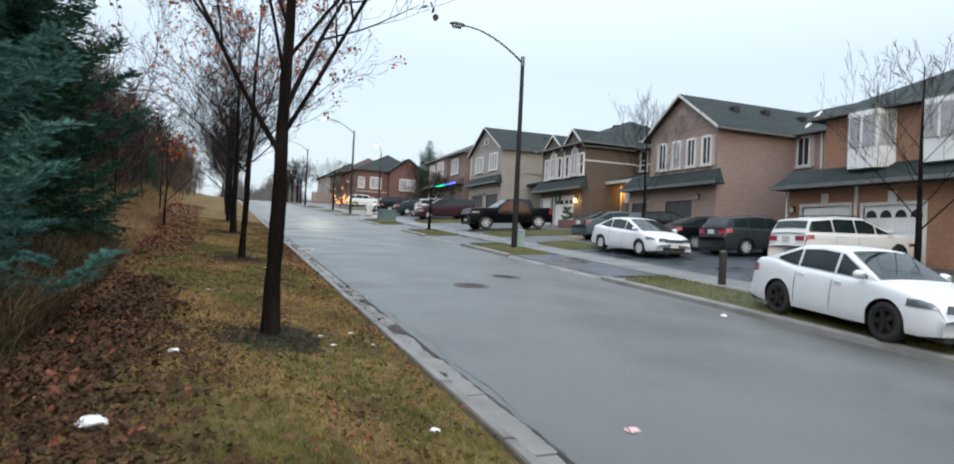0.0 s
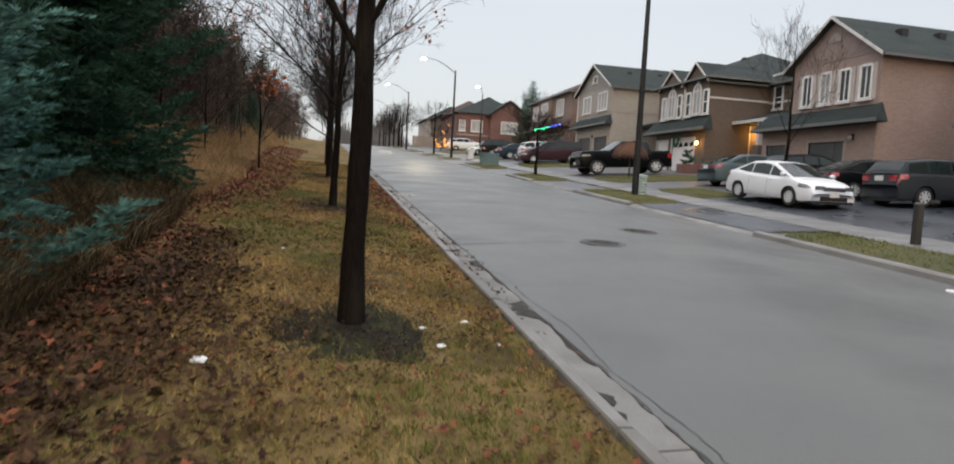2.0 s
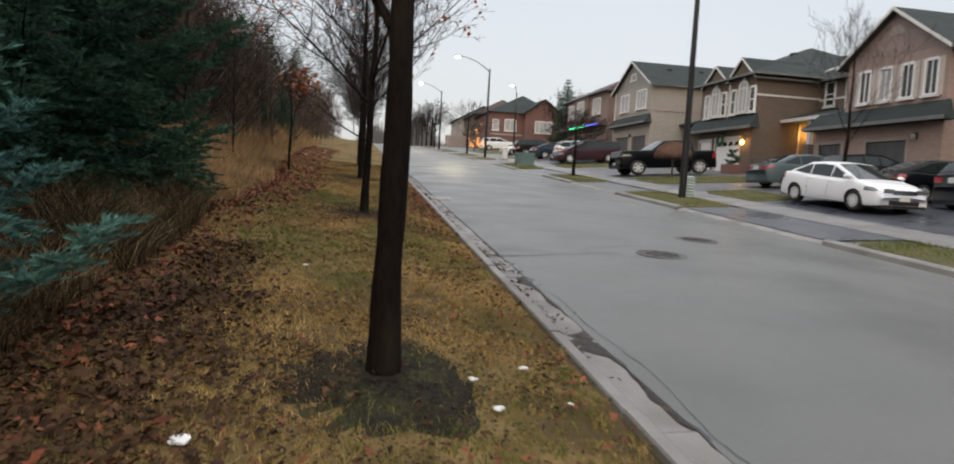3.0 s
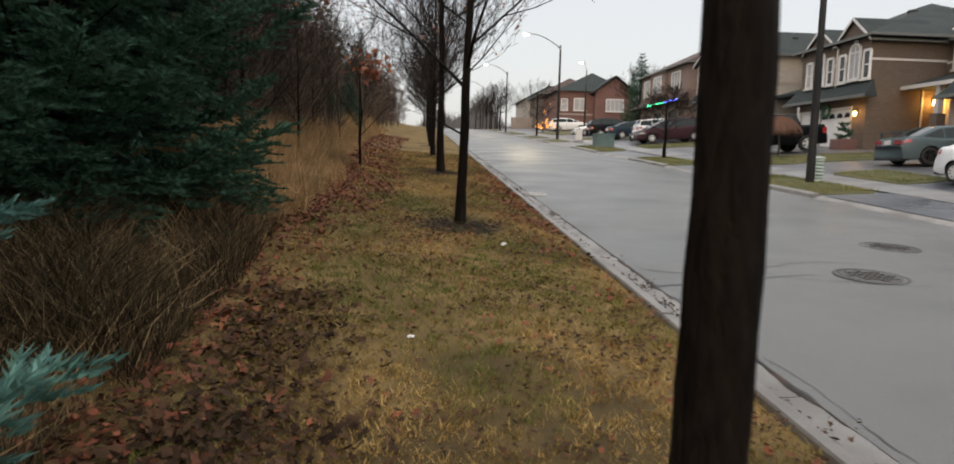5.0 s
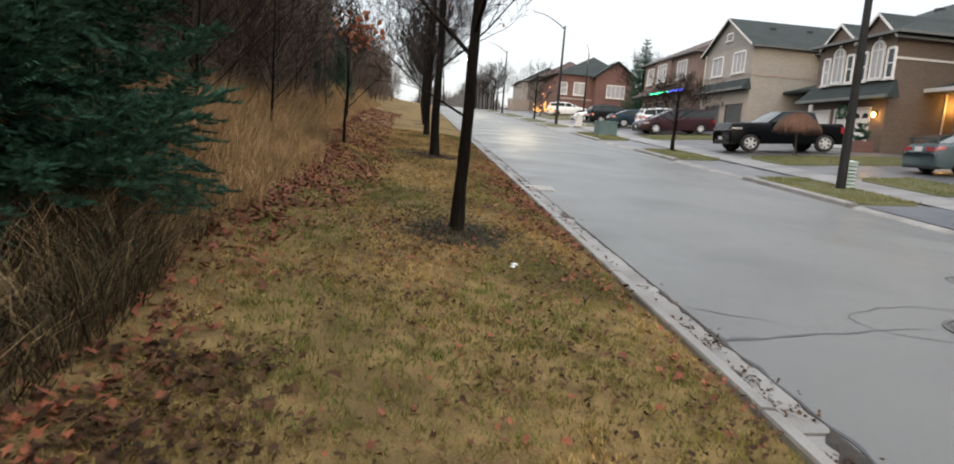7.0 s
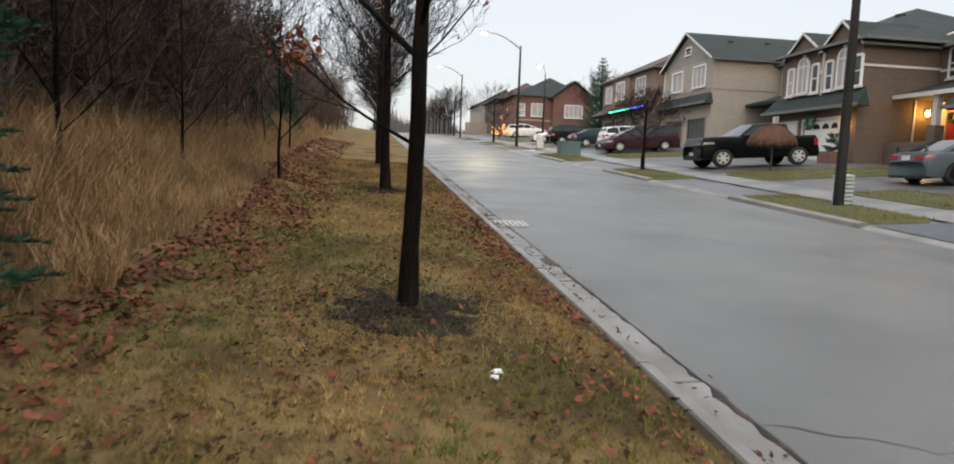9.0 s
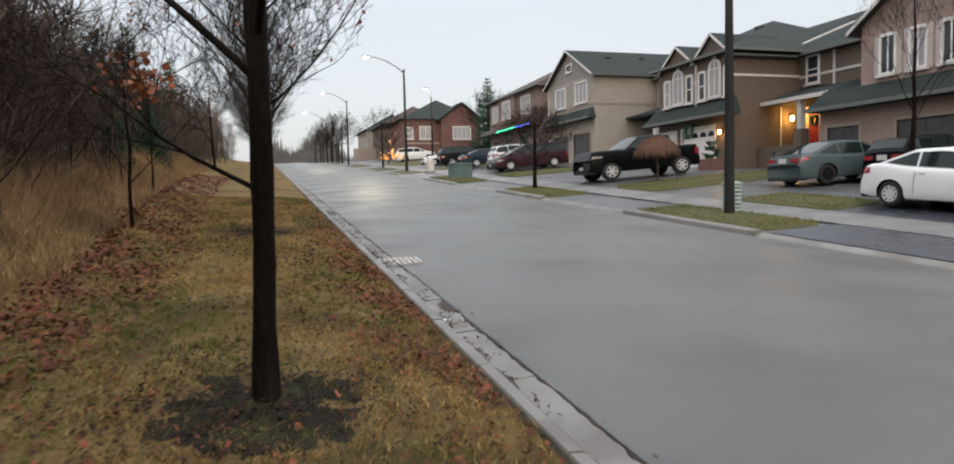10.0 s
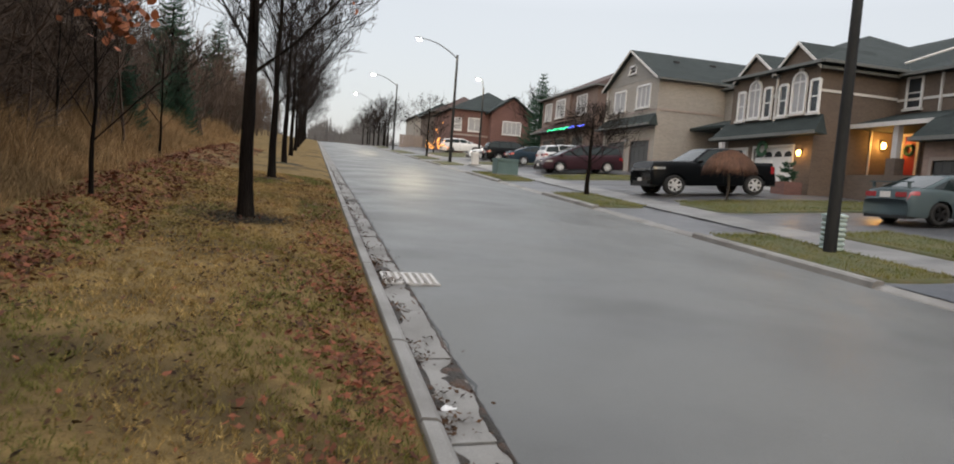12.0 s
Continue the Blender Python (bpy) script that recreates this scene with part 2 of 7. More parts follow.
M_SIDING = material("gable_siding", (0.27, 0.20, 0.18), (0.225, 0.168, 0.15), rough=0.7, scale=1, fine=8, bump=0.3, stretch=(1, 1, 6))
M_SIDING_GREY = material("grey_gable_siding", (0.27, 0.255, 0.235), (0.225, 0.21, 0.195), rough=0.7, scale=1, fine=8, bump=0.3, stretch=(1, 1, 6))
M_TYRE = material("tyre_rubber", (0.013, 0.013, 0.014), (0.02, 0.02, 0.02), rough=0.8, scale=6, fine=60, bump=0.1)
M_RIM = plain("alloy_rim", (0.62, 0.63, 0.64), 0.35, 0.3)
M_RIM_DARK = plain("black_steel_rim", (0.015, 0.015, 0.016), 0.5, 0.3)
M_CARGLASS = material("car_glass", (0.012, 0.02, 0.02), (0.010, 0.016, 0.016), rough=0.06, scale=1, fine=5, bump=0, spec=0.35)
M_PLASTIC = plain("black_plastic", (0.012, 0.012, 0.013), 0.55)
M_REDLAMP = plain("red_lens", (0.28, 0.015, 0.02), 0.15, 0, 1.0)
M_CLEARLAMP = plain("clear_lens", (0.13, 0.14, 0.15), 0.12, 0.2, 1.0)
M_CHROME = plain("chrome", (0.6, 0.6, 0.62), 0.2, 1.0)
M_GREENBOX = material("green_utility_paint", (0.10, 0.16, 0.155), (0.075, 0.125, 0.12), rough=0.5, scale=3, fine=40, bump=0.05)
M_WOODPOST = material("weathered_post", (0.05, 0.046, 0.04), (0.03, 0.028, 0.025), rough=0.85, scale=5, fine=50, bump=0.6, stretch=(1, 1, 0.2), spec=0.2)
M_SHRUB = material("brown_dome_shrub", (0.15, 0.075, 0.045), (0.09, 0.045, 0.03), rough=0.9, scale=3, fine=14, bump=0, island=0.3)
# pale neutral grey: distance haze is mixed into the colour of the woods
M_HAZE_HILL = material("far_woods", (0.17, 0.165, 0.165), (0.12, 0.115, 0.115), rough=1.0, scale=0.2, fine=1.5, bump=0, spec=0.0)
G_LAMP = glow("street_lamp_glow", (1.0, 0.97, 0.86), 60)
G_WARM = glow("warm_bulb", (1.0, 0.52, 0.12), 30)
G_FAIRY_W = glow("warm_fairy_bulb", (1.0, 0.40, 0.08), 2.2)
G_FAIRY_G = glow("green_fairy_bulb", (0.02, 0.9, 0.35), 7)
G_FAIRY_B = glow("blue_fairy_bulb", (0.08, 0.12, 1.0), 7)


# ---- mesh helpers ----
class Geo:
    """Collects vertices and faces of one mesh."""

    def __init__(self):
        self.v, self.f = [], []

    def add(self, vs, fs):
        k = len(self.v)
        self.v += [tuple(p) for p in vs]
        self.f += [tuple(i + k for i in f) for f in fs]
        return self

    def box(self, x0, x1, y0, y1, z0, z1):
        return self.add([(x, y, z) for x in (x0, x1) for y in (y0, y1) for z in (z0, z1)],
                        [(0, 1, 3, 2), (4, 6, 7, 5), (0, 4, 5, 1), (2, 3, 7, 6), (0, 2, 6, 4), (1, 5, 7, 3)])

    def prism(self, pts, d):
        """A flat polygon of 3D points, pushed along d."""
        n = len(pts)
        q = [tuple(a + b for a, b in zip(p, d)) for p in pts]
        return self.add(list(pts) + q, [tuple(range(n))[::-1], tuple(range(n, 2 * n))] + [(i, (i + 1) % n, n + (i + 1) % n, n + i) for i in range(n)])

    def tube(self, pts, rad, n=6, cap=True):
        pts = [Vector(p) for p in pts]
        vs, fs = [], []
        for i, p in enumerate(pts):
            d = (pts[min(i + 1, len(pts) - 1)] - pts[max(i - 1, 0)]).normalized()
            a = d.orthogonal().normalized() if abs(d.z) > 0.99 else d.cross(Vector((0, 0, 1))).normalized()
            b = d.cross(a)
            r = rad[i] if hasattr(rad, "__len__") else rad
            vs += [p + r * (math.cos(2 * math.pi * j / n) * a + math.sin(2 * math.pi * j / n) * b) for j in range(n)]
        for i in range(len(pts) - 1):
            fs += [(i * n + j, i * n + (j + 1) % n, (i + 1) * n + (j + 1) % n, (i + 1) * n + j) for j in range(n)]
        if cap:
            fs += [tuple(range(n))[::-1], tuple(range((len(pts) - 1) * n, len(pts) * n))]
        return self.add(vs, fs)

    def mesh(self, name, smooth=False):
        me = bpy.data.meshes.new(name)
        me.from_pydata(self.v, [], self.f)
        me.update()
        if smooth:
            me.polygons.foreach_set("use_smooth", [True] * len(me.polygons))
        return me


def part(name, geo, mat, parent=None, label="", smooth=False, bevel=0.0):
    """One mesh object; geo is a Geo or a finished mesh, in the parent's space."""
    me = geo.mesh(name, smooth) if isinstance(geo, Geo) else geo
    if not me.materials:
        me.materials.append(mat)
    if bevel:
        bm = bmesh.new()
        bm.from_mesh(me)
        bmesh.ops.bevel(bm, geom=list(bm.edges), offset=bevel, segments=2, affect="EDGES", clamp_overlap=True)
        bm.to_mesh(me)
        bm.free()
    ob = new(name, me)
    ob.parent = parent
    if label:
        tagged(ob, label)
    return ob


def thing(name, label, category, at=(0, 0, 0), turn=0.0, group="", kind=""):
    ob = new(name)
    ob.empty_display_size = 0.2
    ob.matrix_basis = pose(*at, 0, 0, turn)
    return tagged(ob, label, category, group, kind)


def triangles(name, v, mat, n=3):
    """A mesh of loose n-cornered faces from an array of corners (count, n, 3)."""
    v = np.asarray(v, np.float32).reshape(-1, 3)
    k = len(v) // n
    me = bpy.data.meshes.new(name)
    me.vertices.add(len(v))
    me.vertices.foreach_set("co", v.ravel())
    me.loops.add(len(v))
    me.loops.foreach_set("vertex_index", np.arange(len(v), dtype=np.int32))
    me.polygons.add(k)
    me.polygons.foreach_set("loop_start", np.arange(0, len(v), n, dtype=np.int32))
    me.update(calc_edges=True)
    me.materials.append(mat)
    return me


PROFILE_X = [-160, -60, -30, -16, -9, -5, -3.2, -1.4, 0.0]
PROFILE_Z = [9.0, 6.0, 4.6, 2.6, 1.2, 0.38, 0.16, 0.10, 0.0]
RIGHT_X = [7.95, 8.6, 9.9, 11.4, 14, 16, 20, 34, 160]
RIGHT_Z = [-0.10, -0.06, 0.0, 0.09, 0.31, 0.44, 0.64, 0.8, 3.0]
ROAD_X = [0.15, 0.55, 2.5, 4.0, 5.5, 7.5, 7.8]
ROAD_Z = [-0.15, -0.13, -0.08, -0.06, -0.08, -0.16, -0.2]


def rise(y):
    """The street climbs, and flattens out far away and behind."""
    y = np.asarray(y, float)
    far = np.where(y < 110, y, 110 + 45 * (1 - np.exp(-(np.maximum(y, 110) - 110) / 45)))
    return SLOPE * np.where(far < -20, -20 + (far + 20) * 0.2, far)


def G(x, y):
    """The height of the ground."""
    xs = PROFILE_X + ROAD_X + RIGHT_X
    zs = PROFILE_Z + ROAD_Z + RIGHT_Z
    return float(np.interp(x, xs, zs) + rise(y))


def Gn(x, y):
    return np.interp(x, PROFILE_X + ROAD_X + RIGHT_X, PROFILE_Z + ROAD_Z + RIGHT_Z) + rise(y)


def sheet(xs, ys, lift=0.0, lump=0.0, profile=None):
    """A strip of ground over the grid xs by ys."""
    g = Geo()
    px, pz = profile or (PROFILE_X + ROAD_X + RIGHT_X, PROFILE_Z + ROAD_Z + RIGHT_Z)
    for x in xs:
        for y in ys:
            h = lump * noise.noise((x * 1.3, y * 1.3, 0)) if lump and x not in (xs[0], xs[-1]) else 0
            g.v.append((x, y, float(np.interp(x, px, pz) + rise(y)) + lift + h))
    m = len(ys)
    g.f = [(i * m + j, (i + 1) * m + j, (i + 1) * m + j + 1, i * m + j + 1) for i in range(len(xs) - 1) for j in range(m - 1)]
    return g


def steps(a, b, d):
    n = max(1, round((b - a) / d))
    return [a + (b - a) * i / n for i in range(n + 1)]


YS = [-400, -200, -100, -60, -30] + steps(-20, 60, 1.0) + steps(64, 200, 4) + [230, 280, 350, 500, 900]

# ---- ground, road, kerbs ----
SETTING = dict(kind="structure")
verge = part("ground_verge", sheet([-900, -400, -160, -100, -60, -45, -30, -22, -16] + steps(-12, 0.05, 0.3), YS, lump=0.012), M_LAWN, smooth=True)
tagged(verge, "dormant yellow-brown grass verge beside the road", "ground", **SETTING)
road = part("road", sheet([0.14] + steps(0.4, 7.4, 0.5) + [7.86], YS), M_ROAD, smooth=True)
tagged(road, "wet grey asphalt street with cracks", "road", **SETTING)
right_ground = part("ground_right", sheet([8.1, 8.6, 9.2, 9.9, 10.6, 11.4, 12.5, 14, 16, 18, 20, 24, 34, 60, 160, 900], YS, lift=-0.03, lump=0.02), M_DRIVE, smooth=True)
tagged(right_ground, "wet asphalt driveways rising to the houses", "driveway", **SETTING)


def strip(name, x0, x1, y0, y1, mat, label, category, lift, dx=0.6, lump=0.0):
    xs, ys = steps(x0, x1, dx), steps(y0, y1, 0.8)
    ob = part(name, sheet(xs, ys, lift=lift, lump=lump), mat, smooth=True)
    return tagged(ob, label, category, **SETTING)


# left kerb: separate concrete lengths, each with a joint, and a gutter pan
kerb_left = thing("kerb", "weathered concrete kerb and gutter along the verge", "kerb", **SETTING)
rng = random.Random(4)
kerb_section = [(-0.11, 0.015), (-0.10, 0.032), (-0.02, 0.028), (0.01, 0.008), (0.03, -0.118), (0.36, -0.106), (0.375, -0.3), (-0.11, -0.3)]


def kerb_length(x0, y0, y1, section, drop):
    g = Geo()
    n = len(section)
    for y in (y0, y1):
        g.v += [(x0 + a, y, b + float(rise(y)) + drop) for a, b in section]
    g.f = [(i, (i + 1) % n, n + (i + 1) % n, n + i) for i in range(n)] + [tuple(range(n))[::-1], tuple(range(n, 2 * n))]
    return g


y = -30.0
while y < 62:
    ln = 3.0 if y > 40 or y < 0 else rng.choice([1.5, 1.6, 1.4, 1.55])
    part("kerb_stone", kerb_length(0.12, y + 0.012, y + ln - 0.012, kerb_section, -0.012 + rng.uniform(-0.006, 0.006)), M_CONCRETE, kerb_left)
    y += ln
far_kerb = Geo()
ys = steps(62, 300, 8)
for a, b in zip(ys, ys[1:]):
    k = kerb_length(0.12, a, b, kerb_section, -0.012)
    far_kerb.add(k.v, k.f)
part("kerb_far_run", far_kerb, M_CONCRETE, kerb_left)

# right kerb: full height beside the islands, dropped at the driveways
kerb_right = thing("kerb", "concrete kerb, dropped at the driveways", "kerb", **SETTING)
ISLANDS = [(-60, 16.2), (22.8, 28.0), (33.7, 38.6), (45.0, 52.0), (60.5, 66.0), (70, 78), (84, 96), (104, 300)]
full = [(0.0, -0.3), (-0.12, -0.3), (-0.12, -0.19), (-0.02, -0.185), (0.0, -0.08), (0.05, -0.05), (0.2, -0.05), (0.22, -0.3)]
low = [(0.0, -0.3), (-0.12, -0.3), (-0.12, -0.19), (-0.02, -0.185), (0.0, -0.16), (0.05, -0.14), (0.2, -0.10), (0.22, -0.3)]
edge = -60.0
for a, b in ISLANDS:
    if a > edge:
        for q in range(3):
            u, w = edge + (a - edge) * q / 3, edge + (a - edge) * (q + 1) / 3
            part("kerb_stone", kerb_length(7.95, u, w - 0.01, low, 0), M_CONCRETE, kerb_right)
    for q in range(4):
        u, w = a + (b - a) * q / 4, a + (b - a) * (q + 1) / 4
        if w - u > 12:
            for q2 in range(6):
                part("kerb_stone", kerb_length(7.95, u + (w - u) * q2 / 6, u + (w - u) * (q2 + 1) / 6, full, 0), M_CONCRETE, kerb_right)
        else:
            part("kerb_stone", kerb_length(7.95, u, w - 0.01, full, 0), M_CONCRETE, kerb_right)
    edge = b

# sidewalk slabs on the far side
sidewalk = thing("pavement", "pale concrete sidewalk across the driveways", "sidewalk", **SETTING)
y = 2.0
while y < 70:
    g = sheet([10.0, 10.7, 11.4], [y + 0.01, y + 0.75, y + 1.49], lift=0.008)
    part("slab", g, M_SIDEWALK, sidewalk)
    y += 1.5
strip("pavement_far", 10.0, 11.4, 70.4, 200, M_SIDEWALK, "pale concrete sidewalk further up the street", "sidewalk", 0.006, 1.4)

# grass islands and lawns with thickness
def turf(x0, x1, y0, y1, mat, label, lift=0.03):
    g = Geo()
    n = 26
    ring = []
    cx, cy, hx, hy = (x0 + x1) / 2, (y0 + y1) / 2, (x1 - x0) / 2, (y1 - y0) / 2
    for i in range(n * 2):
        a = math.pi * i / n
        c, s_ = math.cos(a), math.sin(a)
        p = 0.35
        ring.append((cx + hx * math.copysign(abs(c) ** p, c), cy + hy * math.copysign(abs(s_) ** p, s_)))
    for k, up in ((1.0, -0.06), (0.985, lift * 0.6), (0.9, lift), (0.6, lift + 0.02), (0.3, lift + 0.03)):
        for x, y_ in ring:
            xx, yy = cx + (x - cx) * k, cy + (y_ - cy) * k
            g.v.append((xx, yy, G(xx, yy) + up + 0.012 * noise.noise((xx * 3, yy * 3, 1))))
    m = len(ring)
    for r in range(4):
        g.f += [(r * m + i, r * m + (i + 1) % m, (r + 1) * m + (i + 1) % m, (r + 1) * m + i) for i in range(m)]
    g.f.append(tuple(range(4 * m, 5 * m)))
    ob = part("ground_lawn", g, mat, smooth=True)
    return tagged(ob, label, "lawn", **SETTING)


LAWNS = []
for a, b in ISLANDS[1:]:
    LAWNS.append((8.17, 9.95, a + 0.05, b - 0.05, True))
LAWNS += [(8.17, 9.95, 1.0, 16.0, False), (11.5, 13.4, 24.4, 28.0, False), (11.6, 20.0, 32.2, 35.6, True), (11.6, 20.0, 46.3, 49.8, False), (11.5, 20, 62, 66, False), (11.5, 20, 76, 90, False), (11.5, 19.8, 7.0, 13.6, False)]
for x0, x1, y0, y1, green in LAWNS:
    turf(x0, x1, y0, y1, M_LAWN_GREEN, "short damp green grass in front of the houses" if green else "thin yellowing grass strip by the kerb")
strip("apron", 8.17, 9.98, 16.3, 22.7, M_DRIVE_DARK, "dark sealed asphalt driveway apron", "driveway", 0.0, 0.6)
strip("driveway_dark", 11.42, 20.1, 14.0, 24.3, M_DRIVE_DARK, "dark sealed asphalt driveway", "driveway", 0.0, 1.0)

# manhole covers, gutter grate and tar seams in the road
def manhole(x, y):
    t = thing("manhole_cover", "worn cast-iron manhole cover set in the asphalt", "manhole cover", (x, y, G(x, y)), group="manhole covers")
    g = Geo()
    n = 36
    for r, z in ((0.40, -0.02), (0.40, 0.006), (0.36, 0.008), (0.355, -0.002), (0.335, -0.002), (0.33, 0.006), (0.0, 0.008)):
        g.v += [(r * math.cos(2 * math.pi * i / n), r * math.sin(2 * math.pi * i / n), z + SLOPE * r * math.sin(2 * math.pi * i / n)) for i in range(n)]
    for k in range(6):
        g.f += [(k * n + i, k * n + (i + 1) % n, (k + 1) * n + (i + 1) % n, (k + 1) * n + i) for i in range(n)]
    part("ring", g, M_IRON, t)
    b = Geo()
    for i in range(-3, 4):
        for j in range(-3, 4):
            if i * i + j * j < 10:
                b.box(i * 0.085 - 0.03, i * 0.085 + 0.03, j * 0.085 - 0.03, j * 0.085 + 0.03, 0.0 + SLOPE * j * 0.085, 0.014 + SLOPE * j * 0.085)
    part("tread", b, M_IRON, t)


manhole(3.15, 13.55)
manhole(4.7, 15.4)
drain = thing("storm_drain", "square-holed cast storm drain grate in the gutter", "drain grate", (0.54, 21.9, G(0.54, 21.9)))
for i in range(8):
    g = Geo().box(-0.32, 0.32, -0.3 + i * 0.085 - 0.016, -0.3 + i * 0.085 + 0.016, -0.01 + SLOPE * (i * 0.085 - 0.3), 0.022 + SLOPE * (i * 0.085 - 0.3))
    part("bar", g, M_GRATE, drain)
for i in range(8):
    x = -0.3 + i * 0.085
    g = Geo().prism([(x - 0.016, -0.3, -0.03 - SLOPE * 0.3), (x + 0.016, -0.3, -0.03 - SLOPE * 0.3), (x + 0.016, 0.3, -0.03 + SLOPE * 0.3), (x - 0.016, 0.3, -0.03 + SLOPE * 0.3)], (0, 0, 0.055))
    part("cross_bar", g, M_GRATE, drain)
# no hollow below: a thin black sheet gives the holes their darkness
part("pit", Geo().prism([(-0.33, -0.31, -0.012), (0.33, -0.31, -0.012), (0.33, 0.31, 0.024), (-0.33, 0.31, 0.024)], (0, 0, 0.004)), M_BLACK, drain)


def seam(points, width, rs):
    """A tar-filled crack lying on the asphalt, wandering between the given points."""
    r = random.Random(rs)
    g = Geo()
    line = []
    for (a, b), (c, d) in zip(points, points[1:]):
        n = max(3, int(math.hypot(c - a, d - b) / 0.07))
        for i in range(n):
            k = i / n
            line.append((a + (c - a) * k + 0.05 * noise.noise((a + i * 0.22, rs, 0)) + r.uniform(-.008, .008), b + (d - b) * k + 0.07 * noise.noise((i * 0.21, rs, 4)) + r.uniform(-.008, .008)))
    for i, (x, y_) in enumerate(line):
        q, p = line[min(i + 1, len(line) - 1)], line[max(i - 1, 0)]
        d = Vector((q[0] - p[0], q[1] - p[1], 0)).normalized()
        w = width * (0.5 + abs(noise.noise((i * 0.13, rs, 9))) * 1.6) * min(1, (len(line) - i) / 12, (i + 2) / 6)
        for s_ in (-1, 1):
            xx, yy = x - d.y * w * s_, y_ + d.x * w * s_
            g.v.append((xx, yy, G(xx, yy) + 0.003))
    g.f = [(2 * i, 2 * i + 1, 2 * i + 3, 2 * i + 2) for i in range(len(line) - 1)]
    return g


cracks = thing("road_cracks", "dark tar-sealed cracks across the asphalt", "road cracks", kind="stuff")
for i, (pts, w) in enumerate([([(0.42, 13.2), (1.2, 13.37), (2.1, 13.56), (2.75, 13.68)], 0.02), ([(0.5, 14.05), (1.0, 13.82), (1.3, 13.6), (1.75, 13.5)], 0.01), ([(2.05, 13.55), (2.0, 13.9), (2.4, 14.15), (2.85, 14.3), (3.4, 14.25), (3.8, 13.9)], 0.012), ([(2.0, 13.6), (2.3, 13.4), (2.8, 13.25), (3.4, 13.05), (3.8, 13.3)], 0.009),
                              ([(3.6, 13.75), (4.6, 13.94), (5.8, 14.1), (7.6, 14.4)], 0.007), ([(0.49, 1.0), (0.51, 6.0), (0.49, 9.0), (0.52, 12.0), (0.49, 16.0), (0.51, 20.0), (0.49, 21.5)], 0.012), ([(0.49, 22.3), (0.52, 28), (0.49, 34), (0.51, 44)], 0.02),
                              ([(0.53, 5.0), (0.63, 6.1), (0.57, 7.2), (0.67, 8.4), (0.59, 9.6), (0.63, 10.6), (0.53, 11.4)], 0.004), ([(0.9, 22.15), (2.5, 22.0), (4.2, 22.1)], 0.005)]):
    part("crack", seam(pts, w, i + 3), M_TAR, cracks)


# ---- houses ----
def window(h, x, y, z0, w, hgt, facing="w", panes=2, arched=False, blind=True, deep=0.1):
    """A framed window; facing w looks to the street (-x), s looks along the street (-y)."""
    def P(u, o, z):
        return (x - o, y + u, z) if facing == "w" else (x + u, y - o, z)
    win = part("window", _framework(P, w, hgt, z0, arched), M_WHITE, h)
    g = Geo()
    hw = w / 2 - 0.05
    if arched:
        pts = [P(-hw, 0.02, z0 + 0.05), P(hw, 0.02, z0 + 0.05)] + [P(hw * math.cos(a), 0.02, z0 + hgt - w / 2 + hw * math.sin(a)) for a in [math.pi * i / 10 for i in range(11)]]
    else:
        pts = [P(-hw, 0.02, z0 + 0.05), P(hw, 0.02, z0 + 0.05), P(hw, 0.02, z0 + hgt - 0.05), P(-hw, 0.02, z0 + hgt - 0.05)]
    g.add(pts, [tuple(range(len(pts)))])
    part("pane", g, M_CURTAIN if blind else M_GLASS, win)
    bars = Geo()
    for i in range(1, panes):
        u = -w / 2 + w * i / panes
        _bar(bars, P, u - 0.022, u + 0.022, z0, z0 + hgt - (0.05 if not arched else 0.02), 0.05)
    if arched:
        _bar(bars, P, -w / 2, w / 2, z0 + hgt - w / 2 - 0.03, z0 + hgt - w / 2 + 0.03, 0.05)
    elif panes == 1:
        _bar(bars, P, -w / 2, w / 2, z0 + hgt * 0.5 - 0.025, z0 + hgt * 0.5 + 0.025, 0.05)
    if bars.v:
        part("mullion", bars, M_WHITE, win)
    sill = Geo()
    _bar(sill, P, -w / 2 - 0.1, w / 2 + 0.1, z0 - 0.1, z0, 0.14)
    part("sill", sill, M_TRIM, win)


def _bar(g, P, u0, u1, z0, z1, o):
    pts = [P(u0, -0.02, z0), P(u1, -0.02, z0), P(u1, -0.02, z1), P(u0, -0.02, z1)]
    a, b = P(0, o, 0), P(0, -0.02, 0)
    g.prism(pts, tuple(p - q for p, q in zip(a, b)))


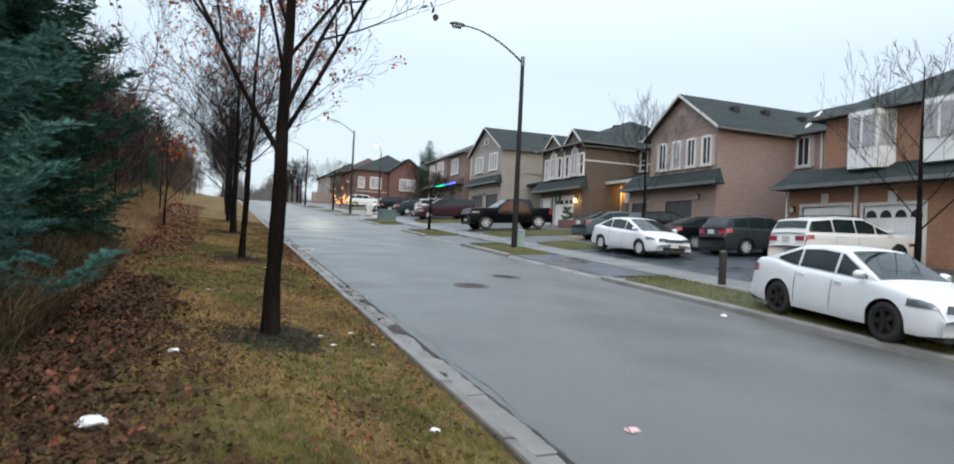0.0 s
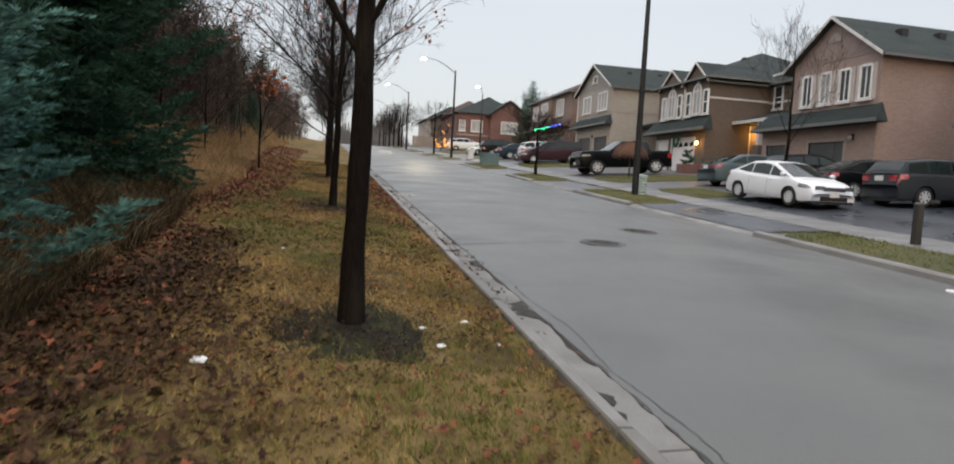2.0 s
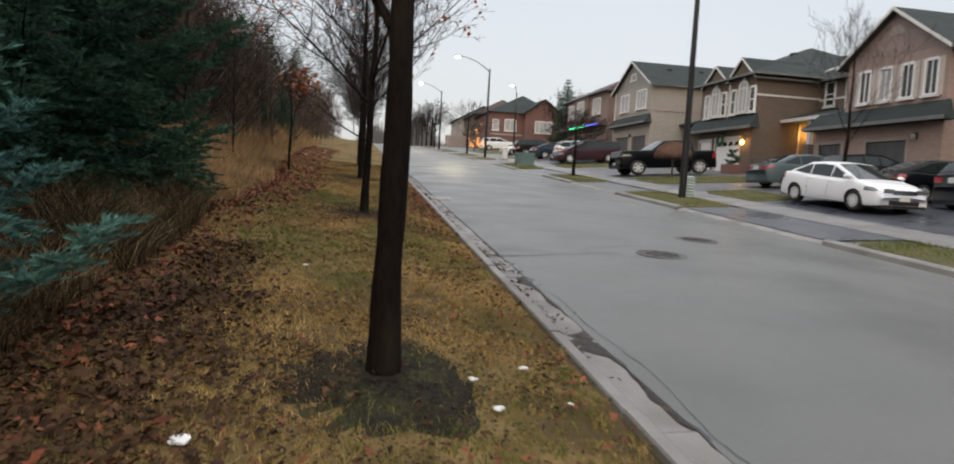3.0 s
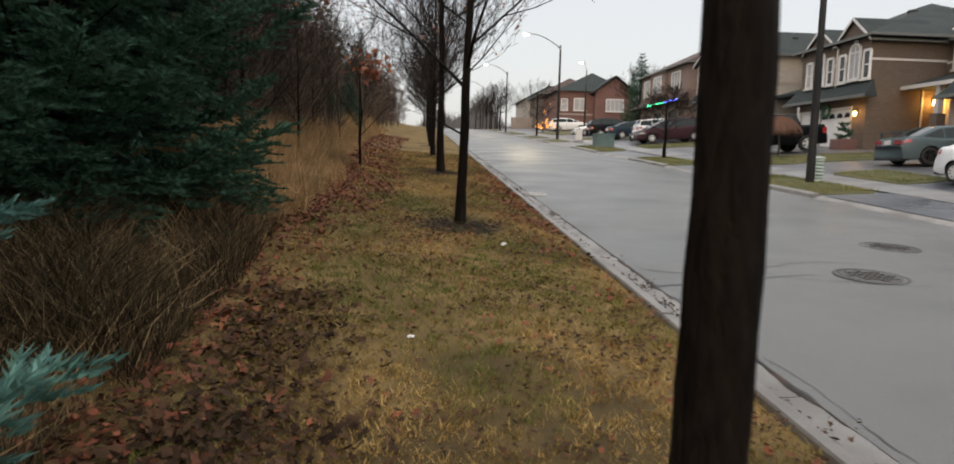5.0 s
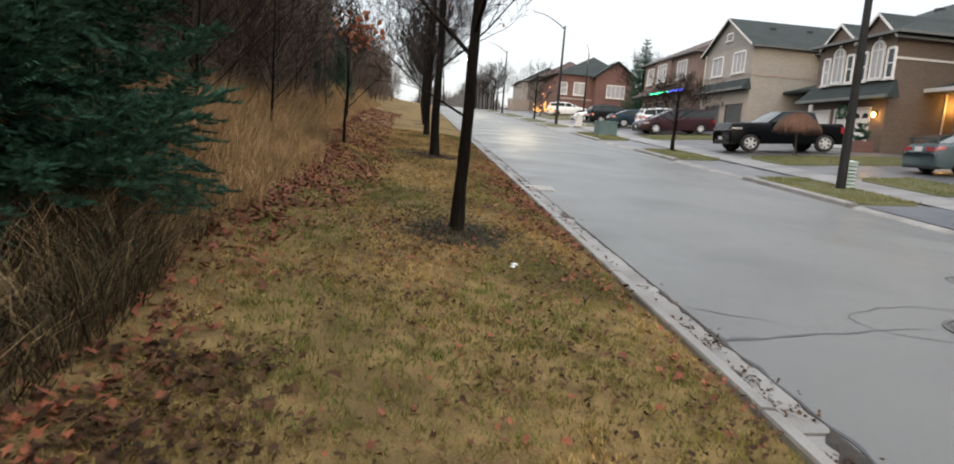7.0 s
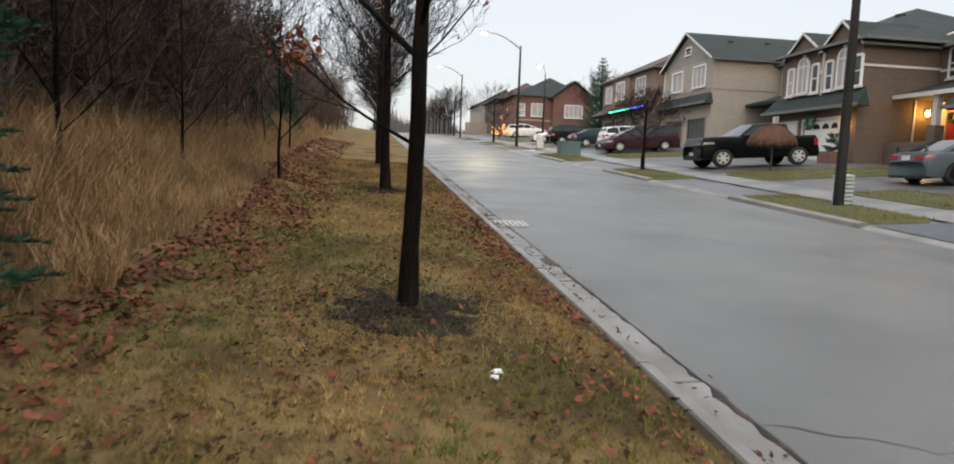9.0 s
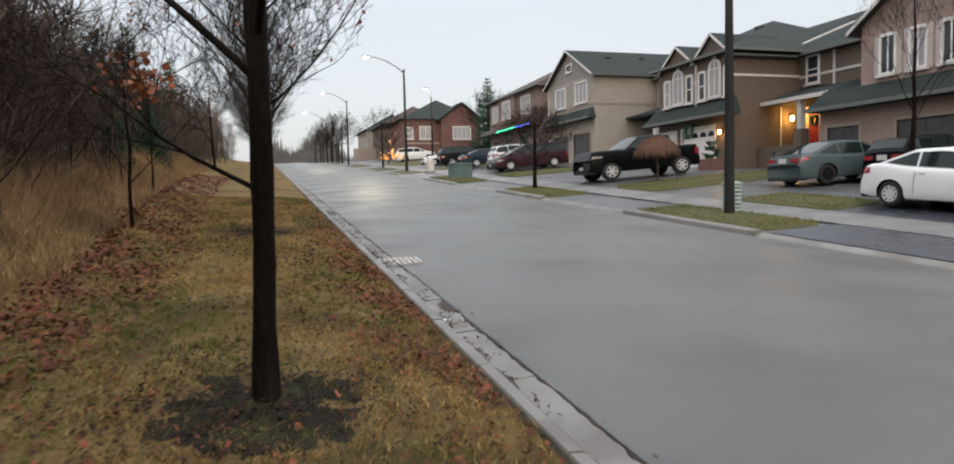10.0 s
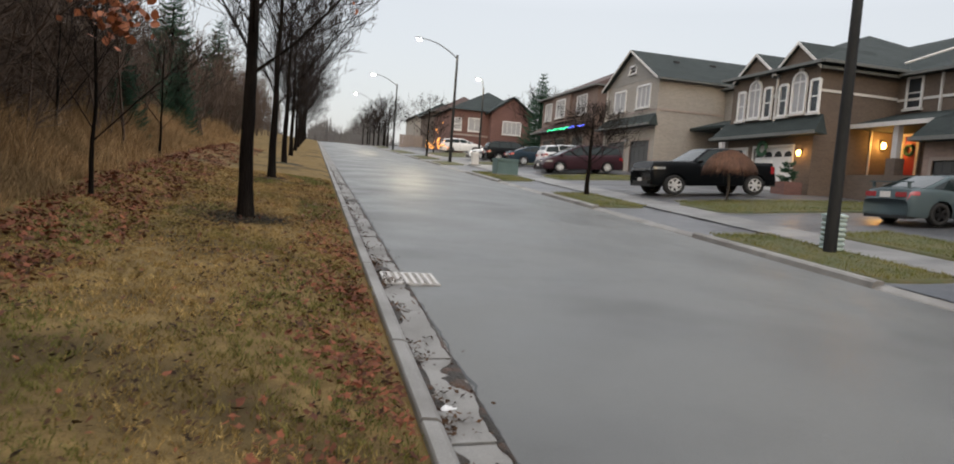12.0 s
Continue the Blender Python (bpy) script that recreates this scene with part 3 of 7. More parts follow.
def _framework(P, w, hgt, z0, arched):
    g = Geo()
    t = 0.045
    top = z0 + hgt
    if arched:
        zc = top - w / 2
        _bar(g, P, -w / 2 - t, -w / 2 + 0.04, z0, zc, 0.08)
        _bar(g, P, w / 2 - 0.04, w / 2 + t, z0, zc, 0.08)
        _bar(g, P, -w / 2, w / 2, z0, z0 + 0.06, 0.08)
        for i in range(12):
            a0, a1 = math.pi * i / 12, math.pi * (i + 1) / 12
            pts = [P(r * math.cos(a), -0.02, zc + r * math.sin(a)) for r, a in ((w / 2 - 0.04, a0), (w / 2 + t, a0), (w / 2 + t, a1), (w / 2 - 0.04, a1))]
            g.prism(pts, tuple(p - q for p, q in zip(P(0, 0.08, 0), P(0, -0.02, 0))))
    else:
        _bar(g, P, -w / 2 - t, -w / 2 + 0.04, z0, top, 0.08)
        _bar(g, P, w / 2 - 0.04, w / 2 + t, z0, top, 0.08)
        _bar(g, P, -w / 2 + 0.04, w / 2 - 0.04, z0, z0 + 0.06, 0.08)
        _bar(g, P, -w / 2 + 0.04, w / 2 - 0.04, top - 0.06, top + 0.05, 0.08)
    return g


def front_wall(h, mat, x, y0, y1, z0, z1, holes, thick=0.2):
    """The street front with real openings for the garage doors."""
    at = y0
    for a, b, top in sorted(holes):
        part("wall_panel", Geo().box(x, x + thick, at, a, z0, z1), mat, h)
        part("lintel", Geo().box(x, x + thick, a, b, top, z1), mat, h)
        at = b
    part("wall_panel", Geo().box(x, x + thick, at, y1, z0, z1), mat, h)


def garage_door(h, x, y0, y1, z0, z1, mat, fan=False):
    d = part("garage_door", Geo().box(x + 0.06, x + 0.12, y0, y1, z0 - 0.4, z1), mat, h)
    rows = 4
    for r in range(rows):
        for c in range(4):
            ya, yb = y0 + (y1 - y0) * (c + 0.1) / 4, y0 + (y1 - y0) * (c + 0.9) / 4
            za, zb = z0 + (z1 - z0) * (r + 0.14) / rows, z0 + (z1 - z0) * (r + 0.86) / rows
            if fan and r == rows - 1:
                n = 7
                pts = [(x + 0.05, (ya + yb) / 2 + (yb - ya) / 2 * math.cos(math.pi * i / n), za + (zb - za) * 0.75 * math.sin(math.pi * i / n)) for i in range(n + 1)]
                part("fan_window", Geo().add(pts, [tuple(range(n + 1))]), M_GLASS, d)
            else:
                part("panel", Geo().box(x + 0.035, x + 0.07, ya, yb, za, zb), mat, d)
    f = Geo().box(x - 0.04, x + 0.1, y0 - 0.12, y0, z0 - 0.4, z1 + 0.12).box(x - 0.04, x + 0.1, y1, y1 + 0.12, z0 - 0.4, z1 + 0.12).box(x - 0.04, x + 0.1, y0, y1, z1, z1 + 0.12)
    part("door_frame", f, M_TAN_TRIM if mat is M_GARAGE_DARK else M_TRIM, d)


def slab_roof(pts, thick=0.12):
    g = Geo()
    return g.prism(pts, (0, 0, thick))


def gable_x(h, x0, x1, y0, y1, ze, zr, mat, over=0.35, siding=None, trim=M_TRIM):
    """A gable roof whose ridge runs back from the street; its gable end faces the street at x0."""
    ym, k = (y0 + y1) / 2, (zr - ze) / ((y1 - y0) / 2)
    ya, yb, zl = y0 - over, y1 + over, ze - k * over
    g = Geo()
    g.prism([(x0 - over, ya, zl), (x0 - over, ym, zr), (x1, ym, zr), (x1, ya, zl)], (0, 0, 0.12))
    g.prism([(x0 - over, ym, zr), (x0 - over, yb, zl), (x1, yb, zl), (x1, ym, zr)], (0, 0, 0.12))
    roof = part("roof", g, mat, h)
    for a, b in (((ya, zl), (ym, zr)), ((ym, zr), (yb, zl))):
        f = Geo().prism([(x0 - over - 0.03, a[0], a[1] - 0.02), (x0 - over - 0.03, b[0], b[1] - 0.02), (x0 - over - 0.03, b[0], b[1] + 0.12), (x0 - over - 0.03, a[0], a[1] + 0.12)], (0.04, 0, 0))
        part("bargeboard", f, trim, roof)
    for yy in (ya, yb):
        s_ = -1 if yy == ya else 1
        part("gutter", Geo().box(x0 - over, x1, min(yy, yy + 0.1 * s_), max(yy, yy + 0.1 * s_), zl - 0.03, zl + 0.08), M_GUTTER, roof)
    if siding:
        part("gable_wall", Geo().prism([(x0 - 0.02, y0, ze), (x0 - 0.02, y1, ze), (x0 - 0.02, ym, zr - 0.02)], (0.2, 0, 0)), siding, h)
    return roof


def ridge_y(h, x0, x1, y0, y1, ze, zr, mat, hip0=0.0, hip1=0.0, over=0.35):
    """A roof whose ridge runs along the street, with hipped ends of the given lengths."""
    xm = (x0 + x1) / 2
    x0, x1, y0, y1 = x0 - over, x1 + over, y0 - over * (hip0 > 0), y1 + over * (hip1 > 0)
    a, b = (xm, y0 + hip0, zr), (xm, y1 - hip1, zr)
    g = Geo()
    c = [(x0, y0, ze), (x1, y0, ze), (x1, y1, ze), (x0, y1, ze)]
    low = [(p[0], p[1], p[2] - 0.12) for p in c]
    g.add(c + [a, b] + low, [(0, 4, 5, 3), (1, 2, 5, 4), (0, 1, 4), (2, 3, 5), (9, 8, 7, 6), (0, 3, 9, 6), (1, 7, 8, 2), (0, 6, 7, 1), (3, 2, 8, 9)])
    roof = part("roof", g, mat, h)
    part("gutter", Geo().box(x0 - 0.1, x0, y0, y1, ze - 0.11, ze + 0.01), M_GUTTER, roof)
    if hip0:
        part("gutter", Geo().box(x0, x1, y0 - 0.1, y0, ze - 0.11, ze + 0.01), M_GUTTER, roof)
    return roof


def skirt_roof(h, x, y0, y1, ze, zt, out=0.9, mat=None, ends=0.35):
    """The shingled skirt above the garages."""
    g = Geo()
    g.add([(x - out, y0 - ends, ze), (x - out, y1 + ends, ze), (x + 0.02, y1, zt), (x + 0.02, y0, zt), (x - out, y0 - ends, ze - 0.12), (x - out, y1 + ends, ze - 0.12), (x + 0.02, y1 + ends, ze - 0.12), (x + 0.02, y0 - ends, ze - 0.12)],
          [(0, 3, 2, 1), (0, 1, 5, 4), (4, 5, 6, 7), (0, 4, 7, 3), (1, 2, 6, 5)])
    s_ = part("skirt_roof", g, mat or M_SHINGLE, h)
    part("gutter", Geo().box(x - out - 0.1, x - out, y0 - ends, y1 + ends, ze - 0.12, ze + 0.02), M_GUTTER, s_)


def downspout(h, x, y, z0, z1):
    part("downspout", Geo().box(x - 0.09, x, y - 0.04, y + 0.04, z0, z1), M_TRIM, h)


def porch_lamp(h, x, y, z, lit=True, power=60):
    lamp = part("porch_light", Geo().box(x - 0.06, x, y - 0.05, y + 0.05, z - 0.05, z + 0.22).box(x - 0.2, x - 0.05, y - 0.02, y + 0.02, z + 0.17, z + 0.2), M_PLASTIC, h)
    g = Geo()
    g.tube([(x - 0.18, y, z - 0.08), (x - 0.18, y, z + 0.02), (x - 0.18, y, z + 0.14)], [0.05, 0.09, 0.06], 8)
    part("bulb", g, G_WARM if lit else M_CURTAIN, lamp, smooth=True)
    if lit:
        l = new("porch_bulb", bpy.data.lights.new("porch_bulb", "POINT"))
        l.data.energy, l.data.color, l.data.shadow_soft_size = power, (1.0, 0.50, 0.12), 0.08
        l.location = (x - 0.36, y, z)


FRONT, BACK = 20.2, 25.0


def vents(h, spots):
    for x, y, z in spots:
        part("roof_vent", Geo().box(x - 0.18, x + 0.18, y - 0.18, y + 0.18, z - 0.15, z + 0.16), M_PLASTIC, h)


# grey-beige brick house with a front gable
h2 = thing("house", "grey-beige brick two-storey house with gabled front and two garages", "house", group="houses")
part("wall", Geo().box(FRONT + 0.2, 32, 53.1, 60.6, 2.0, 9.95), B_GREY, h2)
front_wall(h2, B_GREY, FRONT, 53.1, 60.6, 2.0, 9.95, [(53.7, 56.3, 6.0), (57.2, 59.9, 6.05)])
part("wall", Geo().box(BACK, 33, 48.2, 53.1, 2.0, 9.6), B_GREY, h2)
gable_x(h2, FRONT, 30, 53.1, 60.6, 9.95, 12.05, M_SHINGLE, siding=M_SIDING_GREY)
ridge_y(h2, BACK, 34, 48.0, 61, 9.6, 12.0, M_SHINGLE, 0, 2.5)
skirt_roof(h2, FRONT, 53.2, 60.6, 7.0, 7.7, 0.6)
window(h2, FRONT, 58.4, 8.15, 1.7, 1.4)
window(h2, FRONT, 55.0, 8.15, 1.8, 1.45, panes=3)
window(h2, FRONT, 56.85, 10.6, 0.9, 0.5, panes=1)
window(h2, BACK, 50.9, 8.0, 0.9, 1.5)
garage_door(h2, FRONT, 53.7, 56.3, 3.9, 6.0, M_GARAGE_DARK)
garage_door(h2, FRONT, 57.2, 59.9, 4.0, 6.05, M_GARAGE_DARK)
part("stone_band", Geo().box(FRONT - 0.03, 25, 53.07, 60.63, 7.85, 7.97), M_TAN_TRIM, h2)
part("stone_band", Geo().box(FRONT - 0.04, 22.5, 53.06, 53.5, 4.6, 4.72), M_TAN_TRIM, h2)
part("porch_roof", Geo().add([(22.6, 49.3, 6.9), (22.6, 53.05, 6.9), (25.0, 53.05, 7.6), (25.0, 50.0, 7.6), (22.6, 49.3, 6.75), (22.6, 53.05, 6.75), (25, 53.05, 6.75), (25, 49.3, 6.75)], [(0, 3, 2, 1), (0, 1, 5, 4), (4, 5, 6, 7), (0, 4, 7, 3), (1, 2, 6, 5)]), M_SHINGLE, h2)
part("porch_column", Geo().box(22.7, 22.95, 49.6, 49.85, 3.2, 6.76), M_TRIM, h2)
porch_lamp(h2, FRONT, 56.8, 6.0, False)
downspout(h2, FRONT, 60.6, 3.5, 9.9)

# brown brick pair with two small gables and arched windows
h3 = thing("house", "brown brick house with twin gables, arched windows and white garage door", "house", group="houses")
part("wall", Geo().box(FRONT + 0.2, 31, 39.1, 45.2, 1.2, 8.65), B_BROWN, h3)
front_wall(h3, B_BROWN, FRONT, 39.1, 45.2, 1.2, 8.65, [(40.3, 43.0, 5.08), (43.6, 45.0, 5.05)])
part("wall", Geo().box(24.3, 32, 34.6, 39.1, 1.2, 8.5), B_BROWN, h3)
part("wall", Geo().box(BACK, 32, 45.2, 48.2, 1.2, 8.5), B_BROWN, h3)
ridge_y(h3, FRONT, 33, 38.9, 45.3, 8.65, 11.4, M_SHINGLE, 5.0, 1.2)
ridge_y(h3, 24.3, 33, 34.4, 48.2, 8.5, 11.0, M_SHINGLE, 0, 0)
for y0, y1, zr in ((39.0, 41.75, 9.6), (41.85, 44.75, 9.55)):
    gable_x(h3, FRONT - 0.05, 24.0, y0, y1, 8.5, zr, M_SHINGLE, over=0.18, siding=B_BROWN)
skirt_roof(h3, FRONT, 38.7, 45.6, 5.65, 6.42, 0.6)
for ym in (40.2, 43.28):
    window(h3, FRONT - 0.05, ym, 6.55, 0.85, 1.8, arched=True, panes=2)
    window(h3, FRONT - 0.05, ym - 1.0, 6.5, 0.52, 1.42, panes=1, blind=False)
    window(h3, FRONT - 0.05, ym + 1.0, 6.5, 0.52, 1.42, panes=1, blind=ym > 42)
    part("keystone", Geo().prism([(FRONT - 0.12, ym - 0.1, 8.42), (FRONT - 0.12, ym + 0.1, 8.42), (FRONT - 0.12, ym + 0.15, 8.72), (FRONT - 0.12, ym - 0.15, 8.72)], (0.1, 0, 0)), M_TRIM, h3)
garage_door(h3, FRONT, 40.3, 43.0, 3.1, 5.08, M_WHITE, fan=True)
garage_door(h3, FRONT, 43.6, 45.0, 3.2, 5.05, M_WHITE)
part("stone_band", Geo().box(FRONT - 0.04, 24.3, 39.06, 39.12, 7.42, 7.53), M_TRIM, h3)
for y0, y1 in ((41.55, 41.95),):
    part("stone_band", Geo().box(FRONT - 0.04, FRONT + 0.1, y0, y1, 7.42, 7.58), M_TRIM, h3)
PORCH = 24.3
part("stone_band", Geo().box(PORCH - 0.04, PORCH + 0.1, 34.6, 39.05, 7.34, 7.45), M_TRIM, h3)
window(h3, PORCH, 38.2, 7.0, 0.75, 1.35, panes=1, blind=False)
downspout(h3, PORCH, 36.9, 2.2, 8.4)
downspout(h3, FRONT + 3.0, 39.1, 2.5, 6.0)
downspout(h3, FRONT, 41.75, 6.3, 8.4)
part("porch_roof", Geo().add([(21.9, 34.9, 6.12), (21.9, 39.05, 6.12), (24.3, 39.05, 6.8), (24.3, 35.6, 6.8), (21.9, 34.9, 5.98), (21.9, 39.05, 5.98), (24.3, 39.05, 5.98), (24.3, 34.9, 5.98)], [(0, 3, 2, 1), (0, 1, 5, 4), (4, 5, 6, 7), (0, 4, 7, 3), (1, 2, 6, 5)]), M_SHINGLE, h3)
part("porch_fascia", Geo().box(21.85, 21.9, 34.9, 39.0, 5.95, 6.13), M_TRIM, h3)
column = part("porch_column", Geo().box(21.95, 22.4, 36.5, 36.95, 2.3, 4.65), B_BROWN, h3)
part("shaft", Geo().box(22.05, 22.3, 36.6, 36.85, 4.65, 5.98), M_TRIM, column)
part("porch_floor", Geo().box(21.7, 24.3, 35.0, 39.0, 1.8, 3.95), B_BROWN, h3)
for q in range(3):
    part("porch_step", Geo().box(20.8 + q * 0.3, 21.1 + q * 0.3, 35.4, 36.4, 1.8, 3.15 + q * 0.22), M_CONCRETE, h3)
door = part("front_door", Geo().box(PORCH - 0.06, PORCH + 0.02, 37.75, 38.35, 3.95, 5.8), plain("red_door_paint", (0.3, 0.03, 0.03), 0.4), h3)
part("sidelight", Geo().box(PORCH - 0.05, PORCH + 0.02, 38.42, 38.8, 3.95, 5.8), M_CURTAIN, door)
part("door_frame", Geo().box(PORCH - 0.1, PORCH + 0.01, 37.62, 37.75, 3.95, 5.9), M_TRIM, door)
part("door_frame", Geo().box(PORCH - 0.1, PORCH + 0.01, 38.8, 38.93, 3.95, 5.9), M_TRIM, door)
part("door_frame", Geo().box(PORCH - 0.1, PORCH + 0.01, 37.75, 38.8, 5.8, 5.9), M_TRIM, door)
part("wreath", Geo().tube([(PORCH - 0.12, 38.05 + 0.2 * math.cos(i * math.pi / 8), 5.2 + 0.2 * math.sin(i * math.pi / 8)) for i in range(17)], 0.07, 6), M_NEEDLE, door)
lamp = part("porch_light", Geo().box(23.65, 23.75, 39.0, 39.1, 5.32, 5.6), M_PLASTIC, h3)
part("bulb", Geo().tube([(23.7, 38.92, 5.25), (23.7, 38.92, 5.38), (23.7, 38.92, 5.52)], [0.06, 0.1, 0.06], 8), G_WARM, lamp, smooth=True)
l = new("porch_bulb", bpy.data.lights.new("porch_bulb", "POINT"))
l.data.energy, l.data.color, l.data.shadow_soft_size = 48, (1.0, 0.50, 0.12), 0.08
l.location = (23.6, 38.7, 5.4)
porch_lamp(h3, FRONT, 39.7, 4.75, True, 9)
part("wreath", Geo().tube([(FRONT - 0.12, 42.3 + 0.3 * math.cos(i * math.pi / 8), 5.05 + 0.3 * math.sin(i * math.pi / 8)) for i in range(17)], 0.09, 6), M_NEEDLE, h3)
vents(h3, [(24.5, 42.2, 10.5), (24.9, 44, 10.45)])

for a, b_ in (((24.2, 38.8, 9.0), (28.6, 36.8, 10.95)),):
    part("flashing", Geo().tube([a, b_], 0.05, 5), M_TRIM, h3)
vents(h2, [(22.6, 55.6, 11.35), (25.4, 55.7, 11.4)])

# pink-brown brick house with a front gable
h4 = thing("house", "pink-brown brick house with front gable and row of tall windows", "house", group="houses")
part("wall", Geo().box(FRONT + 0.2, 31, 26.2, 31.7, 0.5, 7.92), B_PINK, h4)
part("wall", Geo().box(BACK, 31, 20.4, 26.2, 0.5, 7.9), B_PINK, h4)
part("wall", Geo().box(FRONT + 0.2, BACK - 0.5, 31.7, 33.6, 0.5, 5.2), B_PINK, h4)
part("wall", Geo().box(BACK - 0.5, 31, 31.7, 34.4, 0.5, 7.9), B_PINK, h4)
front_wall(h4, B_PINK, FRONT, 26.2, 31.65, 0.5, 7.92, [(27.9, 30.1, 4.35)])
front_wall(h4, B_PINK, FRONT, 31.65, 33.6, 0.5, 5.2, [(31.7, 33.2, 4.35)])
gable_x(h4, FRONT, 29, 26.2, 31.65, 7.92, 9.75, M_SHINGLE, siding=M_SIDING)
ridge_y(h4, BACK, 33, 20.4, 34.4, 7.9, 10.0, M_SHINGLE, 0, 0)
skirt_roof(h4, FRONT, 26.0, 33.4, 5.12, 5.82, 0.55)
for i in range(4):
    window(h4, FRONT, 26.95 + i * 1.18, 6.05, 0.62, 1.4, panes=2, blind=i == 2)
    for e in (-0.46, 0.46):
        part("shutter", Geo().box(FRONT - 0.04, FRONT, 26.95 + i * 1.18 + e - 0.09, 26.95 + i * 1.18 + e + 0.09, 6.0, 7.5), M_PALE_TAN, h4)
g = Geo()
g.add([(FRONT - 0.06, 28.93 + 0.4 * math.cos(math.pi * i / 10), 8.75 + 0.4 * math.sin(math.pi * i / 10)) for i in range(11)], [tuple(range(11))])
part("gable_vent", g, M_TAN_TRIM, h4)
garage_door(h4, FRONT, 27.9, 30.1, 2.35, 4.35, M_GARAGE_DARK)
garage_door(h4, FRONT, 31.7, 33.2, 2.4, 4.35, M_GARAGE_DARK)
window(h4, BACK, 25.6, 6.25, 0.75, 1.45, panes=2, blind=False)
for e in (-0.52, 0.52):
    part("shutter", Geo().box(BACK - 0.04, BACK, 25.6 + e - 0.12, 25.6 + e + 0.12, 6.2, 7.75), M_PALE_TAN, h4)
window(h4, BACK - 0.5, 33.0, 6.0, 0.8, 1.4, panes=2)
porch_lamp(h4, FRONT, 27.4, 4.4, False)
downspout(h4, BACK, 24.5, 1.5, 7.8)
vents(h4, [(22.5, 27.8, 9.15), (24.6, 27.9, 9.2), (27.0, 27.7, 9.1)])
part("flashing", Geo().prism([(25.3, 25.9, 8.2), (25.5, 25.9, 8.2), (28.3, 27.6, 9.6), (28.1, 27.6, 9.6)], (0, -0.02, 0.12)), M_TRIM, h4)

# orange brick house with white bay windows
h5 = thing("house", "orange brick house with white bay windows above two garages", "house", group="houses")
part("wall", Geo().box(FRONT + 0.2, BACK, 20.0, 21.9, 0.0, 4.7), B_ORANGE, h5)
part("wall", Geo().box(FRONT + 0.2, 32, 8.0, 20.0, 0.0, 7.25), B_ORANGE, h5)
part("wall", Geo().box(BACK, 32, 20.0, 20.4, 0.0, 7.25), B_ORANGE, h5)
front_wall(h5, B_ORANGE, FRONT, 8.0, 20.0, 4.7, 7.25, [])
front_wall(h5, B_ORANGE, FRONT, 8.0, 21.9, 0.0, 4.7, [(15.9, 18.2, 3.7), (18.8, 21.0, 3.75)])
ridge_y(h5, FRONT, 33, 6.0, 20.2, 7.25, 10.4, M_SHINGLE, 4.5, 4.5)
skirt_roof(h5, FRONT, 8.0, 21.6, 4.55, 5.25, 0.75)
for yb in (17.95, 15.1):
    bay = part("bay_window", Geo().prism([(FRONT, yb - 0.95, 5.05), (FRONT - 0.5, yb - 0.6, 5.05), (FRONT - 0.5, yb + 0.6, 5.05), (FRONT, yb + 0.95, 5.05)], (0, 0, 2.1)), M_WHITE, h5)
    for a, b in (((FRONT - 0.53, yb - 0.5), (FRONT - 0.53, yb + 0.5)), ((FRONT - 0.08, yb - 0.92), (FRONT - 0.45, yb - 0.66)), ((FRONT - 0.45, yb + 0.66), (FRONT - 0.08, yb + 0.92))):
        d = Vector((b[1] - a[1], -(b[0] - a[0]), 0)).normalized() * -0.012
        part("pane", Geo().prism([(a[0] + d.x, a[1] + d.y, 5.85), (b[0] + d.x, b[1] + d.y, 5.85), (b[0] + d.x, b[1] + d.y, 6.95), (a[0] + d.x, a[1] + d.y, 6.95)], tuple(d)), M_CURTAIN, bay)
    part("mullion", Geo().box(FRONT - 0.58, FRONT - 0.5, yb - 0.04, yb + 0.04, 5.8, 7.0).box(FRONT - 0.56, FRONT - 0.5, yb - 0.6, yb + 0.6, 6.95, 7.05), M_WHITE, bay)
garage_door(h5, FRONT, 18.8, 21.0, 1.75, 3.75, M_WHITE)
garage_door(h5, FRONT, 15.9, 18.2, 1.65, 3.7, M_WHITE, fan=True)
part("keystone", Geo().box(FRONT - 0.06, FRONT, 19.75, 20.05, 3.85, 4.25), M_TRIM, h5)
part("keystone", Geo().box(FRONT - 0.06, FRONT, 16.9, 17.2, 3.8, 4.2), M_TRIM, h5)
downspout(h5, FRONT, 18.5, 1.5, 4.5)
downspout(h5, FRONT, 21.75, 1.5, 4.5)
porch_lamp(h5, FRONT, 21.4, 3.6, False)
vents(h5, [(23.5, 12.5, 9.1)])

